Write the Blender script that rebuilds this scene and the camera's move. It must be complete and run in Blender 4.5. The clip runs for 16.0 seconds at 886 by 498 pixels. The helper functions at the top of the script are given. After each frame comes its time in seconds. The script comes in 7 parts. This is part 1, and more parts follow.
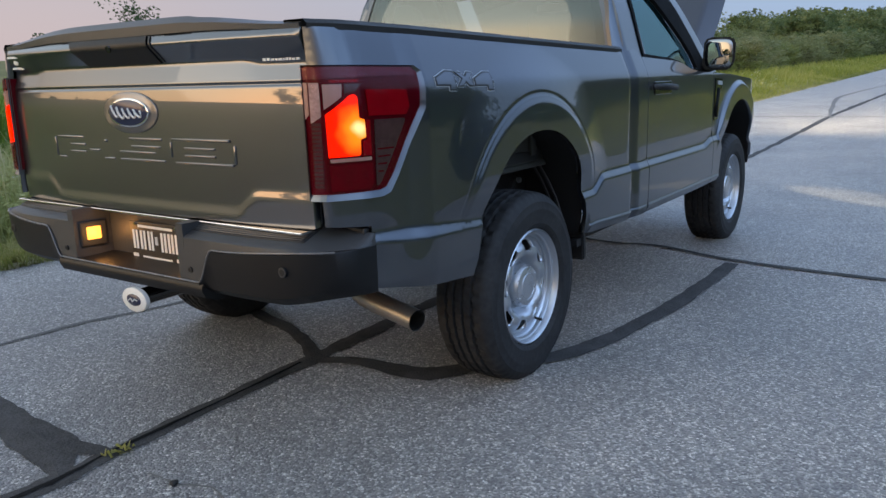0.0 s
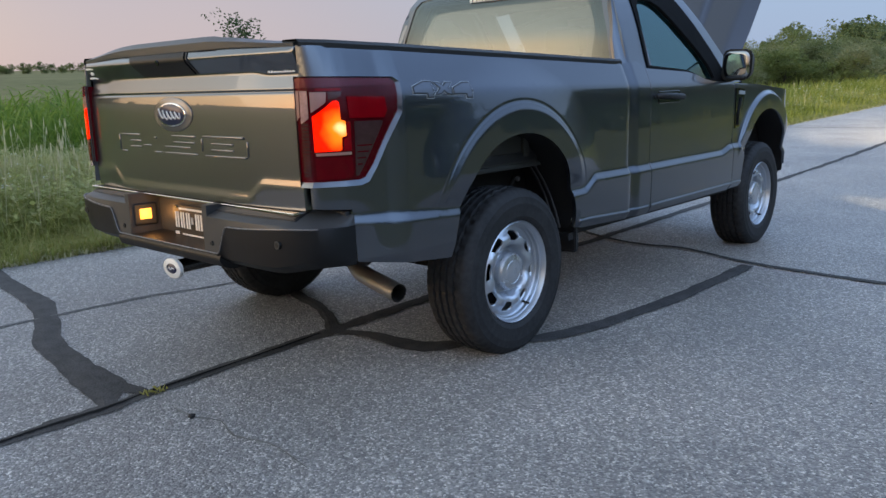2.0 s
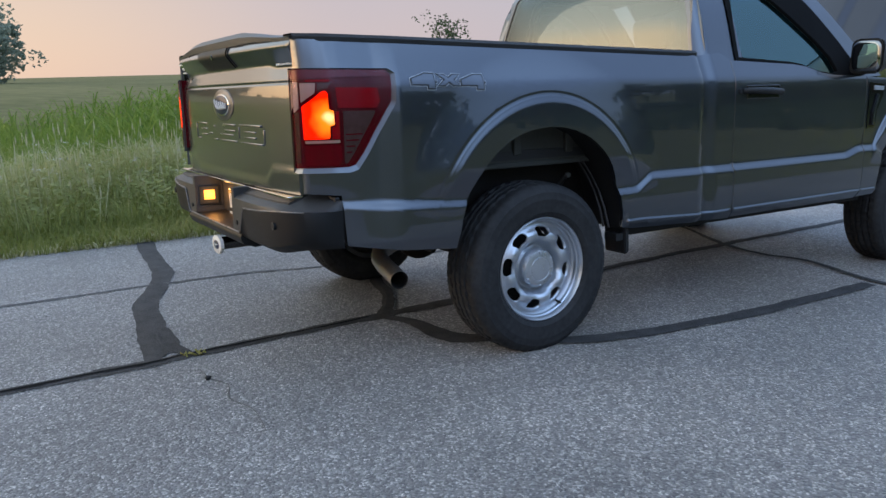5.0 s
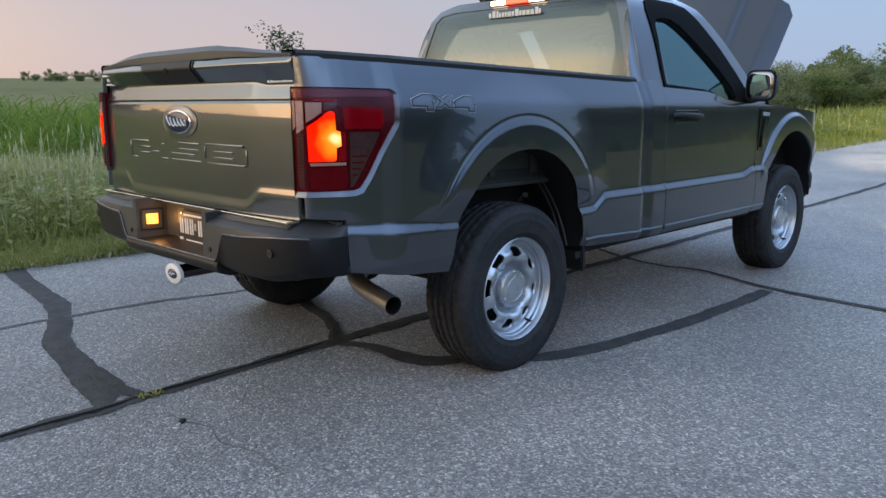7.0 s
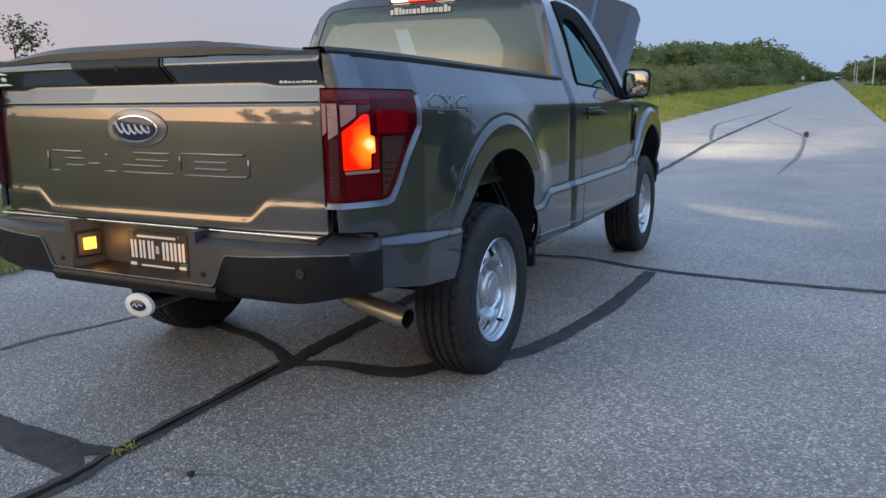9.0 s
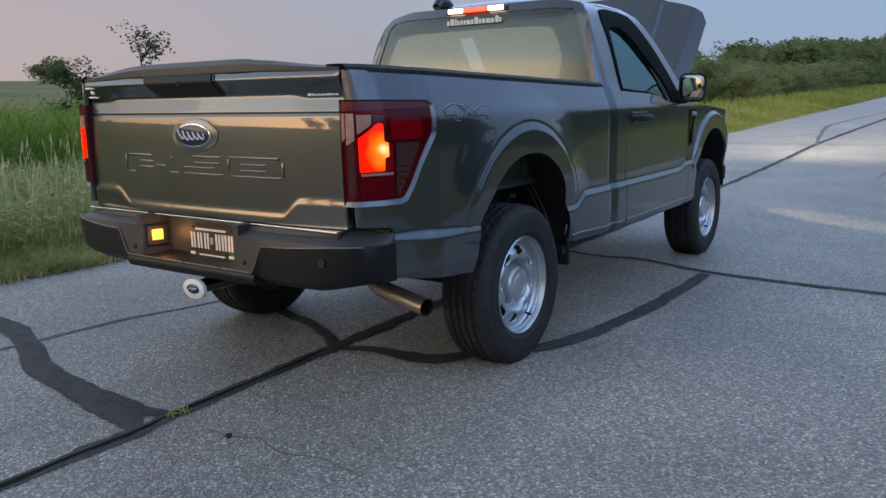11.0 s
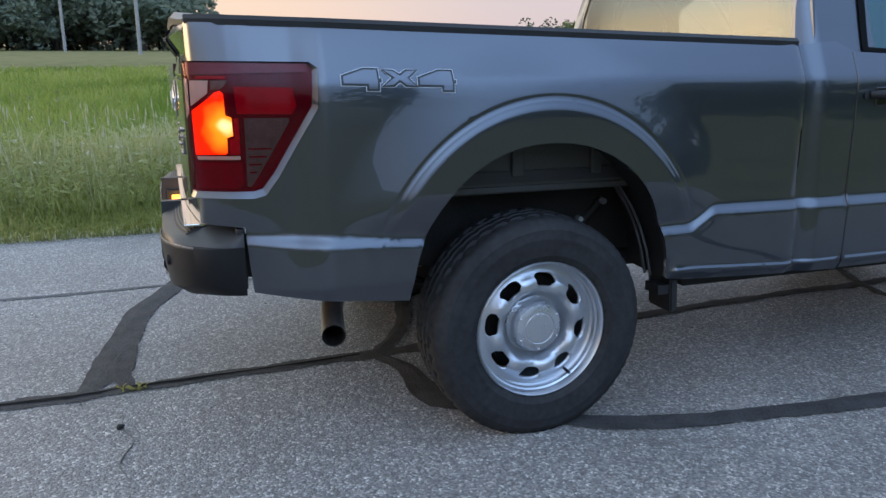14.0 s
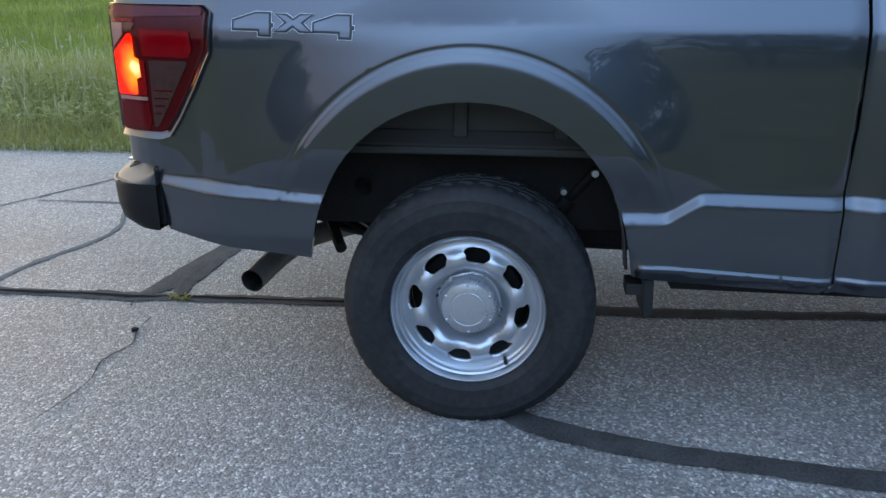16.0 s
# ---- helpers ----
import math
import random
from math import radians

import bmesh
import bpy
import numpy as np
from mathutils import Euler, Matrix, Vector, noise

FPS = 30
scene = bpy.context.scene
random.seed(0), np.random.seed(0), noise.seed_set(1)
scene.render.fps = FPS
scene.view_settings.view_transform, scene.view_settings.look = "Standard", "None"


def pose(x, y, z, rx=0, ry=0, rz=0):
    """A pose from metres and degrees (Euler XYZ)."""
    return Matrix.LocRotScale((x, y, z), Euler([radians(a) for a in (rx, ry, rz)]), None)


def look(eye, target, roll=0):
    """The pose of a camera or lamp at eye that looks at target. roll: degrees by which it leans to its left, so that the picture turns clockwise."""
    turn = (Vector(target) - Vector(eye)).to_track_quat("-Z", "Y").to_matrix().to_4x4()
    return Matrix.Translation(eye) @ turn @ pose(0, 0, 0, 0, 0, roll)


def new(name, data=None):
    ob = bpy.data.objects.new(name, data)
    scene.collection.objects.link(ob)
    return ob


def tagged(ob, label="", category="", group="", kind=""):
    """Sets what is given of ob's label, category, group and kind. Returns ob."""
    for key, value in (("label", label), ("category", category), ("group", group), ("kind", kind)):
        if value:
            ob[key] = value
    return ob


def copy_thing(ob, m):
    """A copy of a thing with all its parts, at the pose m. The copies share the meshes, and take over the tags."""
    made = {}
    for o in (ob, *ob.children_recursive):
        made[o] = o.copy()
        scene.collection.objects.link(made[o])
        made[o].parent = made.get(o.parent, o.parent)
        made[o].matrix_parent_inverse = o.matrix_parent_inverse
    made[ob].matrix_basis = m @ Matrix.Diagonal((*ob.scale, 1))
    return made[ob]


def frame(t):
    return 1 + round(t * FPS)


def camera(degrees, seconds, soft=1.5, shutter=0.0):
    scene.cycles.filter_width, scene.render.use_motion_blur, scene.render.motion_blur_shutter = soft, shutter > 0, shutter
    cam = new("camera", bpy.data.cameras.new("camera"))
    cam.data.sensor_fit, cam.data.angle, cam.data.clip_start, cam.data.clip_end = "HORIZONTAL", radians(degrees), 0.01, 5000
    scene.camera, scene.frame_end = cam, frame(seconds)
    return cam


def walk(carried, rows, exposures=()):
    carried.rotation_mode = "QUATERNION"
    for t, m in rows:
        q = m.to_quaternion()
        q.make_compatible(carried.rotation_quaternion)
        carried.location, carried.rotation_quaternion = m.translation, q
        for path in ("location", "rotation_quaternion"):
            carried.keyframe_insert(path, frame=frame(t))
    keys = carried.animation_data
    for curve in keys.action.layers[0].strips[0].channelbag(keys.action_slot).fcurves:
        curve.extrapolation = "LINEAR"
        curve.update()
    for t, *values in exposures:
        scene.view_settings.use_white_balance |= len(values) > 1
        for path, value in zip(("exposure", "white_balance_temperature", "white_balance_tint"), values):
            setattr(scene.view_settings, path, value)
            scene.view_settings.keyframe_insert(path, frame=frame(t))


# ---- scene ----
cam = camera(60.0, 16.0)
PATH = [
    (0, (2.374, -2.667, 1.22), (1.266, -1.061, 0.782), -1.6),
    (0.5, (2.49, -2.646, 1.222), (1.348, -1.064, 0.782), -1.4),
    (1, (2.577, -2.695, 1.201), (1.392, -1.151, 0.741), -1.0),
    (1.5, (2.767, -2.723, 1.205), (1.516, -1.222, 0.775), -1.1),
    (2, (2.983, -2.762, 1.212), (1.682, -1.3, 0.801), -1.4),
    (2.5, (3.131, -2.854, 1.209), (1.784, -1.427, 0.823), -1.5),
    (3, (3.336, -2.783, 1.193), (1.916, -1.419, 0.843), -1.6),
    (3.5, (3.452, -2.62, 1.166), (1.963, -1.334, 0.805), -1.7),
    (4, (3.498, -2.397, 1.138), (1.935, -1.21, 0.752), -1.9),
    (4.2, (3.543, -2.316, 1.154), (1.946, -1.183, 0.746), -2.1),
    (5.25, (3.56, -2.13, 1.162), (1.888, -1.088, 0.764), -1.2),
    (6.3, (3.354, -2.325, 1.179), (1.79, -1.144, 0.782), -0.3),
    (6.5, (3.255, -2.416, 1.2), (1.732, -1.177, 0.819), -0.2),
    (7, (3.088, -2.638, 1.201), (1.711, -1.236, 0.83), -0.1),
    (7.5, (2.821, -2.862, 1.231), (1.613, -1.314, 0.851), -0.4),
    (8, (2.586, -2.922, 1.214), (1.523, -1.274, 0.823), -0.6),
    (8.5, (2.401, -2.953, 1.185), (1.467, -1.23, 0.788), -0.6),
    (9, (2.243, -3.097, 1.225), (1.367, -1.341, 0.84), -0.6),
    (9.2, (2.218, -3.169, 1.234), (1.355, -1.404, 0.861), -0.6),
    (10.25, (2.377, -3.29, 1.243), (1.425, -1.56, 0.866), -0.75),
    (11.3, (2.83, -2.996, 1.252), (1.635, -1.438, 0.87), -0.9),
    (11.5, (2.936, -2.853, 1.232), (1.685, -1.342, 0.846), -0.7),
    (12, (3.136, -2.53, 1.235), (1.753, -1.141, 0.834), -0.1),
    (12.5, (3.187, -2.155, 1.219), (1.686, -0.906, 0.784), 0.8),
    (13, (3.257, -1.803, 1.232), (1.587, -0.8, 0.778), 0.4),
    (13.5, (3.239, -1.483, 1.241), (1.48, -0.65, 0.78), -0.0),
    (14, (3.164, -1.119, 1.241), (1.33, -0.468, 0.78), -0.2),
    (14.5, (3.19, -0.751, 1.239), (1.287, -0.36, 0.766), -0.6),
    (15, (3.145, -0.449, 1.223), (1.217, -0.273, 0.72), -0.2),
    (15.5, (3.104, -0.095, 1.235), (1.182, -0.097, 0.681), 0.3),
    (16, (3.097, 0.185, 1.285), (1.21, -0.028, 0.656), 0.1),
]
walk(cam, [(t, look(eye, target, roll)) for t, eye, target, roll in PATH],
     [(0, 0.42, 7600, 9), (4.2, 0.45, 7600, 9), (6.5, 0.51, 7600, 8.5), (9.2, 0.38, 7500, 9), (11.3, 0.15, 7550, 9), (12, 0.30, 7550, 9.5), (12.5, 0.39, 7600, 9.5), (13.5, 0.70, 7650, 9), (14.5, 0.72, 7450, 8.5), (15.4, 0.64, 7400, 7.5), (16, 0.73, 7250, 6.5)])


# ---- world and light ----
def linear(rgb):
    return tuple(((c / 255) / 12.92 if c <= 10 else ((c / 255 + 0.055) / 1.055) ** 2.4) for c in rgb)


world = bpy.data.worlds.new("dusk_sky")
world.use_nodes = True
scene.world = world
wn = world.node_tree
wn.nodes.clear()
w_out = wn.nodes.new("ShaderNodeOutputWorld")
w_bg = wn.nodes.new("ShaderNodeBackground")
w_sky = wn.nodes.new("ShaderNodeTexSky")
w_sky.sky_type = "NISHITA"
w_sky.sun_disc = False
SUNSET = radians(145.0)      # the glow lies to the left of the road and behind, counted from ahead towards the left
w_sky.sun_elevation = radians(1.5)
w_sky.sun_rotation = -SUNSET
w_sky.air_density, w_sky.dust_density, w_sky.ozone_density = 1.0, 1.2, 2.0
w_co = wn.nodes.new("ShaderNodeTexCoord")
w_nrm = wn.nodes.new("ShaderNodeVectorMath")
w_nrm.operation = "NORMALIZE"
wn.links.new(w_co.outputs["Generated"], w_nrm.inputs[0])
w_sep = wn.nodes.new("ShaderNodeSeparateXYZ")
wn.links.new(w_nrm.outputs[0], w_sep.inputs[0])
# twilight: how far towards the glow, and how high
w_dot = wn.nodes.new("ShaderNodeVectorMath")
w_dot.operation = "DOT_PRODUCT"
w_dot.inputs[1].default_value = (-math.sin(SUNSET), math.cos(SUNSET), 0)
wn.links.new(w_nrm.outputs[0], w_dot.inputs[0])
w_map = wn.nodes.new("ShaderNodeMapRange")
w_map.inputs[1].default_value, w_map.inputs[2].default_value = -0.90, 1.0
wn.links.new(w_dot.outputs["Value"], w_map.inputs[0])


def world_ramp(stops):
    r = wn.nodes.new("ShaderNodeValToRGB")
    r.color_ramp.interpolation = "EASE"
    while len(r.color_ramp.elements) < len(stops):
        r.color_ramp.elements.new(0.5)
    for e, (p, c) in zip(r.color_ramp.elements, stops):
        e.position, e.color = p, (*linear(c), 1)
    return r


low = world_ramp([(0.04, (126, 158, 204)), (0.17, (130, 156, 198)), (0.30, (148, 154, 180)), (0.54, (166, 159, 176)), (0.77, (194, 174, 168)), (1.0, (238, 208, 176))])
high = world_ramp([(0.0, (86, 109, 150)), (0.14, (124, 158, 210)), (0.25, (150, 186, 240)), (0.46, (124, 145, 183)), (1.0, (144, 157, 166))])
wn.links.new(w_map.outputs[0], low.inputs[0])
wn.links.new(w_map.outputs[0], high.inputs[0])
w_h = wn.nodes.new("ShaderNodeMapRange")
w_h.interpolation_type = "SMOOTHSTEP"
w_h.inputs[1].default_value, w_h.inputs[2].default_value = 0.03, 0.42
wn.links.new(w_sep.outputs[2], w_h.inputs[0])
w_mix = wn.nodes.new("ShaderNodeMix")
w_mix.data_type = "RGBA"
wn.links.new(w_h.outputs[0], w_mix.inputs[0])
wn.links.new(low.outputs[0], w_mix.inputs[6])
wn.links.new(high.outputs[0], w_mix.inputs[7])
w_add = wn.nodes.new("ShaderNodeMix")
w_add.data_type, w_add.blend_type = "RGBA", "ADD"
w_add.inputs[0].default_value = 0.05
wn.links.new(w_mix.outputs[2], w_add.inputs[6])
wn.links.new(w_sky.outputs[0], w_add.inputs[7])
wn.links.new(w_add.outputs[2], w_bg.inputs[0])
# the sky at mid height and the afterglow behind are brighter than the horizon in view
w_zen = wn.nodes.new("ShaderNodeMapRange")
w_zen.interpolation_type = "SMOOTHSTEP"
w_zen.inputs[1].default_value, w_zen.inputs[2].default_value = 0.12, 0.46
w_zen.inputs[3].default_value, w_zen.inputs[4].default_value = 1.0, 2.45
wn.links.new(w_sep.outputs[2], w_zen.inputs[0])
w_top = wn.nodes.new("ShaderNodeMapRange")
w_top.interpolation_type = "SMOOTHSTEP"
w_top.inputs[1].default_value, w_top.inputs[2].default_value = 0.68, 0.90
w_top.inputs[3].default_value, w_top.inputs[4].default_value = 1.0, 0.50
wn.links.new(w_sep.outputs[2], w_top.inputs[0])
w_dome = wn.nodes.new("ShaderNodeMath")
w_dome.operation = "MULTIPLY"
wn.links.new(w_zen.outputs[0], w_dome.inputs[0])
wn.links.new(w_top.outputs[0], w_dome.inputs[1])
w_glow = wn.nodes.new("ShaderNodeMapRange")
w_glow.interpolation_type = "SMOOTHSTEP"
w_glow.inputs[1].default_value, w_glow.inputs[2].default_value = 0.74, 1.0
w_glow.inputs[3].default_value, w_glow.inputs[4].default_value = 0.0, 1.0
wn.links.new(w_dot.outputs["Value"], w_glow.inputs[0])
w_mul = wn.nodes.new("ShaderNodeMath")
w_mul.operation = "MULTIPLY"
w_low = wn.nodes.new("ShaderNodeMapRange")
w_low.interpolation_type = "SMOOTHSTEP"
w_low.inputs[1].default_value, w_low.inputs[2].default_value = 0.10, 0.55
w_low.inputs[3].default_value, w_low.inputs[4].default_value = 1.65, 0.1
wn.links.new(w_sep.outputs[2], w_low.inputs[0])
w_amp = wn.nodes.new("ShaderNodeMath")
w_amp.operation = "MULTIPLY_ADD"
w_amp.inputs[2].default_value = 1.0
wn.links.new(w_glow.outputs[0], w_amp.inputs[0])
wn.links.new(w_low.outputs[0], w_amp.inputs[1])
wn.links.new(w_dome.outputs[0], w_mul.inputs[0])
wn.links.new(w_amp.outputs[0], w_mul.inputs[1])
wn.links.new(w_mul.outputs[0], w_bg.inputs[1])
wn.links.new(w_bg.outputs[0], w_out.inputs[0])

sun_data = bpy.data.lights.new("sun", "SUN")
sun_data.energy, sun_data.angle, sun_data.color = 0.28, radians(40), (1.0, 0.88, 0.78)
sun = new("sun", sun_data)
sun.matrix_world = look((-math.sin(SUNSET) * 60, math.cos(SUNSET) * 60, 16), (0, 0, 0))


# ---- materials ----
def M(name, color, rough=0.5, metal=0.0, var=0.12, scale=8.0, fine=120.0, bump=0.0, coat=0.0, spec=0.5, dirt=None):
    """A surface with a coarse and a fine variation of its colour and roughness, and a fine relief."""
    m = bpy.data.materials.new(name)
    m.use_nodes = True
    n, l = m.node_tree.nodes, m.node_tree.links
    b = n["Principled BSDF"]
    co = n.new("ShaderNodeTexCoord")
    n1, n2 = n.new("ShaderNodeTexNoise"), n.new("ShaderNodeTexNoise")
    n1.inputs["Scale"].default_value, n1.inputs["Detail"].default_value = scale, 5
    n2.inputs["Scale"].default_value, n2.inputs["Detail"].default_value = fine, 3
    for t in (n1, n2):
        l.new(co.outputs["Object"], t.inputs["Vector"])
    add = n.new("ShaderNodeMath")
    add.operation = "ADD"
    l.new(n1.outputs[0], add.inputs[0])
    l.new(n2.outputs[0], add.inputs[1])
    ramp = n.new("ShaderNodeValToRGB")
    ramp.color_ramp.elements[0].position, ramp.color_ramp.elements[1].position = 0.30, 0.70
    d = dirt or tuple(c * (1 + var) for c in color)
    ramp.color_ramp.elements[0].color = (*[c * (1 - var) for c in color], 1)
    ramp.color_ramp.elements[1].color = (*d, 1)
    half = n.new("ShaderNodeMath")
    half.operation = "MULTIPLY"
    half.inputs[1].default_value = 0.5
    l.new(add.outputs[0], half.inputs[0])
    l.new(half.outputs[0], ramp.inputs[0])
    l.new(ramp.outputs[0], b.inputs["Base Color"])
    rr = n.new("ShaderNodeMapRange")
    rr.inputs[3].default_value, rr.inputs[4].default_value = max(0.0, rough * 0.85), min(1.0, rough * 1.15)
    l.new(half.outputs[0], rr.inputs[0])
    l.new(rr.outputs[0], b.inputs["Roughness"])
    b.inputs["Metallic"].default_value = metal
    b.inputs["Specular IOR Level"].default_value = spec
    b.inputs["Coat Weight"].default_value = coat
    b.inputs["Coat Roughness"].default_value = 0.04
    if bump:
        bp = n.new("ShaderNodeBump")
        bp.inputs["Strength"].default_value, bp.inputs["Distance"].default_value = bump, 0.004
        l.new(n2.outputs[0], bp.inputs["Height"])
        l.new(bp.outputs[0], b.inputs["Normal"])
    return m


def glow(name, color, strength, hot=None):
    """A lit lamp: it emits; where hot is given, brighter towards the bulb."""
    m = bpy.data.materials.new(name)
    m.use_nodes = True
    n, l = m.node_tree.nodes, m.node_tree.links
    b = n["Principled BSDF"]
    b.inputs["Base Color"].default_value = (*[c * 0.5 for c in color], 1)
    b.inputs["Roughness"].default_value = 0.15
    b.inputs["Emission Color"].default_value = (*color, 1)
    b.inputs["Emission Strength"].default_value = strength
    if hot:
        co = n.new("ShaderNodeTexCoord")
        dist = n.new("ShaderNodeVectorMath")
        dist.operation = "DISTANCE"
        dist.inputs[1].default_value = hot[0]
        l.new(co.outputs["Object"], dist.inputs[0])
        nz = n.new("ShaderNodeTexNoise")
        nz.inputs["Scale"].default_value = 20
        nz.inputs["Detail"].default_value = 1
        l.new(co.outputs["Object"], nz.inputs["Vector"])
        ad = n.new("ShaderNodeMath")
        ad.operation = "MULTIPLY_ADD"
        ad.inputs[1].default_value, ad.inputs[2].default_value = 0.036, -0.018
        l.new(nz.outputs[0], ad.inputs[0])
        sm = n.new("ShaderNodeMath")
        l.new(dist.outputs["Value"], sm.inputs[0])
        l.new(ad.outputs[0], sm.inputs[1])
        r = n.new("ShaderNodeValToRGB")
        r.color_ramp.elements[0].position, r.color_ramp.elements[1].position = 0.009, 0.082
        r.color_ramp.elements[0].color, r.color_ramp.elements[1].color = (*hot[1], 1), (*color, 1)
        e = r.color_ramp.elements.new(0.030)
        e.color = (*hot[2], 1)
        l.new(sm.outputs[0], r.inputs[0])
        l.new(r.outputs[0], b.inputs["Emission Color"])
    return m


def pane_glass(name, tint, ior=2.3, gloss=(1.0, 1.0, 1.0)):
    """Thin glass: see-through with a tint, glossy by Fresnel."""
    m = bpy.data.materials.new(name)
    m.use_nodes = True
    n, l = m.node_tree.nodes, m.node_tree.links
    n.clear()
    out, mix = n.new("ShaderNodeOutputMaterial"), n.new("ShaderNodeMixShader")
    tr, gl, fr = n.new("ShaderNodeBsdfTransparent"), n.new("ShaderNodeBsdfGlossy"), n.new("ShaderNodeFresnel")
    tr.inputs[0].default_value = (*tint, 1)
    gl.inputs["Color"].default_value = (*gloss, 1)
    gl.inputs["Roughness"].default_value = 0.01
    fr.inputs[0].default_value = ior
    l.new(fr.outputs[0], mix.inputs[0])
    l.new(tr.outputs[0], mix.inputs[1])
    l.new(gl.outputs[0], mix.inputs[2])
    l.new(mix.outputs[0], out.inputs[0])
    return m


def leafy(name, colors, rough=0.6, by_object=False):
    """Leaves or blades: colour differs from leaf to leaf; light shines through a little."""
    m = bpy.data.materials.new(name)
    m.use_nodes = True
    n, l = m.node_tree.nodes, m.node_tree.links
    b = n["Principled BSDF"]
    geo = n.new("ShaderNodeNewGeometry")
    ramp = n.new("ShaderNodeValToRGB")
    while len(ramp.color_ramp.elements) < len(colors):
        ramp.color_ramp.elements.new(0.5)
    for i, (e, c) in enumerate(zip(ramp.color_ramp.elements, colors)):
        e.position, e.color = i / max(1, len(colors) - 1), (*c, 1)
    nz = n.new("ShaderNodeTexNoise")
    nz.inputs["Scale"].default_value = 0.35
    nz.inputs["Detail"].default_value = 4
    gp = n.new("ShaderNodeNewGeometry")
    l.new(gp.outputs["Position"], nz.inputs["Vector"])
    mr = n.new("ShaderNodeMath")
    mr.operation = "MULTIPLY_ADD"
    mr.inputs[1].default_value = 0.40
    l.new(geo.outputs["Random Per Island"], mr.inputs[0])
    sc = n.new("ShaderNodeMath")
    sc.operation = "MULTIPLY_ADD"
    sc.inputs[1].default_value, sc.inputs[2].default_value = 1.6, -0.47
    l.new(nz.outputs[0], sc.inputs[0])
    l.new(sc.outputs[0], mr.inputs[2])
    l.new(mr.outputs[0], ramp.inputs[0])
    l.new(ramp.outputs[0], b.inputs["Base Color"])
    b.inputs["Roughness"].default_value = rough
    b.inputs["Specular IOR Level"].default_value = 0.25
    tl = n.new("ShaderNodeBsdfTranslucent")
    l.new(ramp.outputs[0], tl.inputs[0])
    mx = n.new("ShaderNodeMixShader")
    mx.inputs[0].default_value = 0.50
    l.new(b.outputs[0], mx.inputs[1])
    l.new(tl.outputs[0], mx.inputs[2])
    l.new(mx.outputs[0], n["Material Output"].inputs[0])
    return m


def asphalt_material():
    m = bpy.data.materials.new("chip_seal_asphalt")
    m.use_nodes = True
    n, l = m.node_tree.nodes, m.node_tree.links
    b = n["Principled BSDF"]
    co = n.new("ShaderNodeTexCoord")
    vor = n.new("ShaderNodeTexVoronoi")
    vor.inputs["Scale"].default_value = 115
    l.new(co.outputs["Object"], vor.inputs["Vector"])
    vor2 = n.new("ShaderNodeTexVoronoi")
    vor2.inputs["Scale"].default_value = 210
    l.new(co.outputs["Object"], vor2.inputs["Vector"])
    sep = n.new("ShaderNodeSeparateColor")
    l.new(vor.outputs["Color"], sep.inputs[0])
    sep2 = n.new("ShaderNodeSeparateColor")
    l.new(vor2.outputs["Color"], sep2.inputs[0])
    stone = n.new("ShaderNodeValToRGB")
    for p, c in ((0.25, (0.141, 0.134, 0.127)), (0.55, (0.220, 0.209, 0.196)), (0.75, (0.332, 0.315, 0.295)), (0.87, (0.55, 0.52, 0.485)), (0.98, (0.84, 0.80, 0.74))):
        e = stone.color_ramp.elements.new(p)
        e.color = (*c, 1)
    stone.color_ramp.elements.remove(stone.color_ramp.elements[-1])
    stone.color_ramp.elements[0].color = (0.066, 0.064, 0.062, 1)
    mixf = n.new("ShaderNodeMath")
    mixf.operation = "MULTIPLY_ADD"
    mixf.inputs[1].default_value = 0.72
    mm = n.new("ShaderNodeMath")
    mm.operation = "MULTIPLY"
    mm.inputs[1].default_value = 0.28
    l.new(sep2.outputs[0], mm.inputs[0])
    l.new(sep.outputs[0], mixf.inputs[0])
    l.new(mm.outputs[0], mixf.inputs[2])
    l.new(mixf.outputs[0], stone.inputs[0])
    wide = n.new("ShaderNodeTexNoise")
    wide.inputs["Scale"].default_value, wide.inputs["Detail"].default_value = 0.9, 6
    l.new(co.outputs["Object"], wide.inputs["Vector"])
    wr = n.new("ShaderNodeMapRange")
    wr.inputs[1].default_value, wr.inputs[2].default_value = 0.3, 0.7
    wr.inputs[3].default_value, wr.inputs[4].default_value = 0.78, 1.2
    l.new(wide.outputs[0], wr.inputs[0])
    mul = n.new("ShaderNodeVectorMath")
    mul.operation = "SCALE"
    l.new(stone.outputs[0], mul.inputs[0])
    l.new(wr.outputs[0], mul.inputs["Scale"])
    l.new(mul.outputs[0], b.inputs["Base Color"])
    b.inputs["Roughness"].default_value = 0.50
    b.inputs["Diffuse Roughness"].default_value = 1.0
    b.inputs["Specular IOR Level"].default_value = 0.9
    bp = n.new("ShaderNodeBump")
    bp.inputs["Strength"].default_value, bp.inputs["Distance"].default_value = 0.8, 0.006
    inv = n.new("ShaderNodeMath")
    inv.operation = "SUBTRACT"
    inv.inputs[0].default_value = 1.0
    l.new(vor.outputs["Distance"], inv.inputs[1])
    l.new(inv.outputs[0], bp.inputs["Height"])
    l.new(bp.outputs[0], b.inputs["Normal"])
    return m


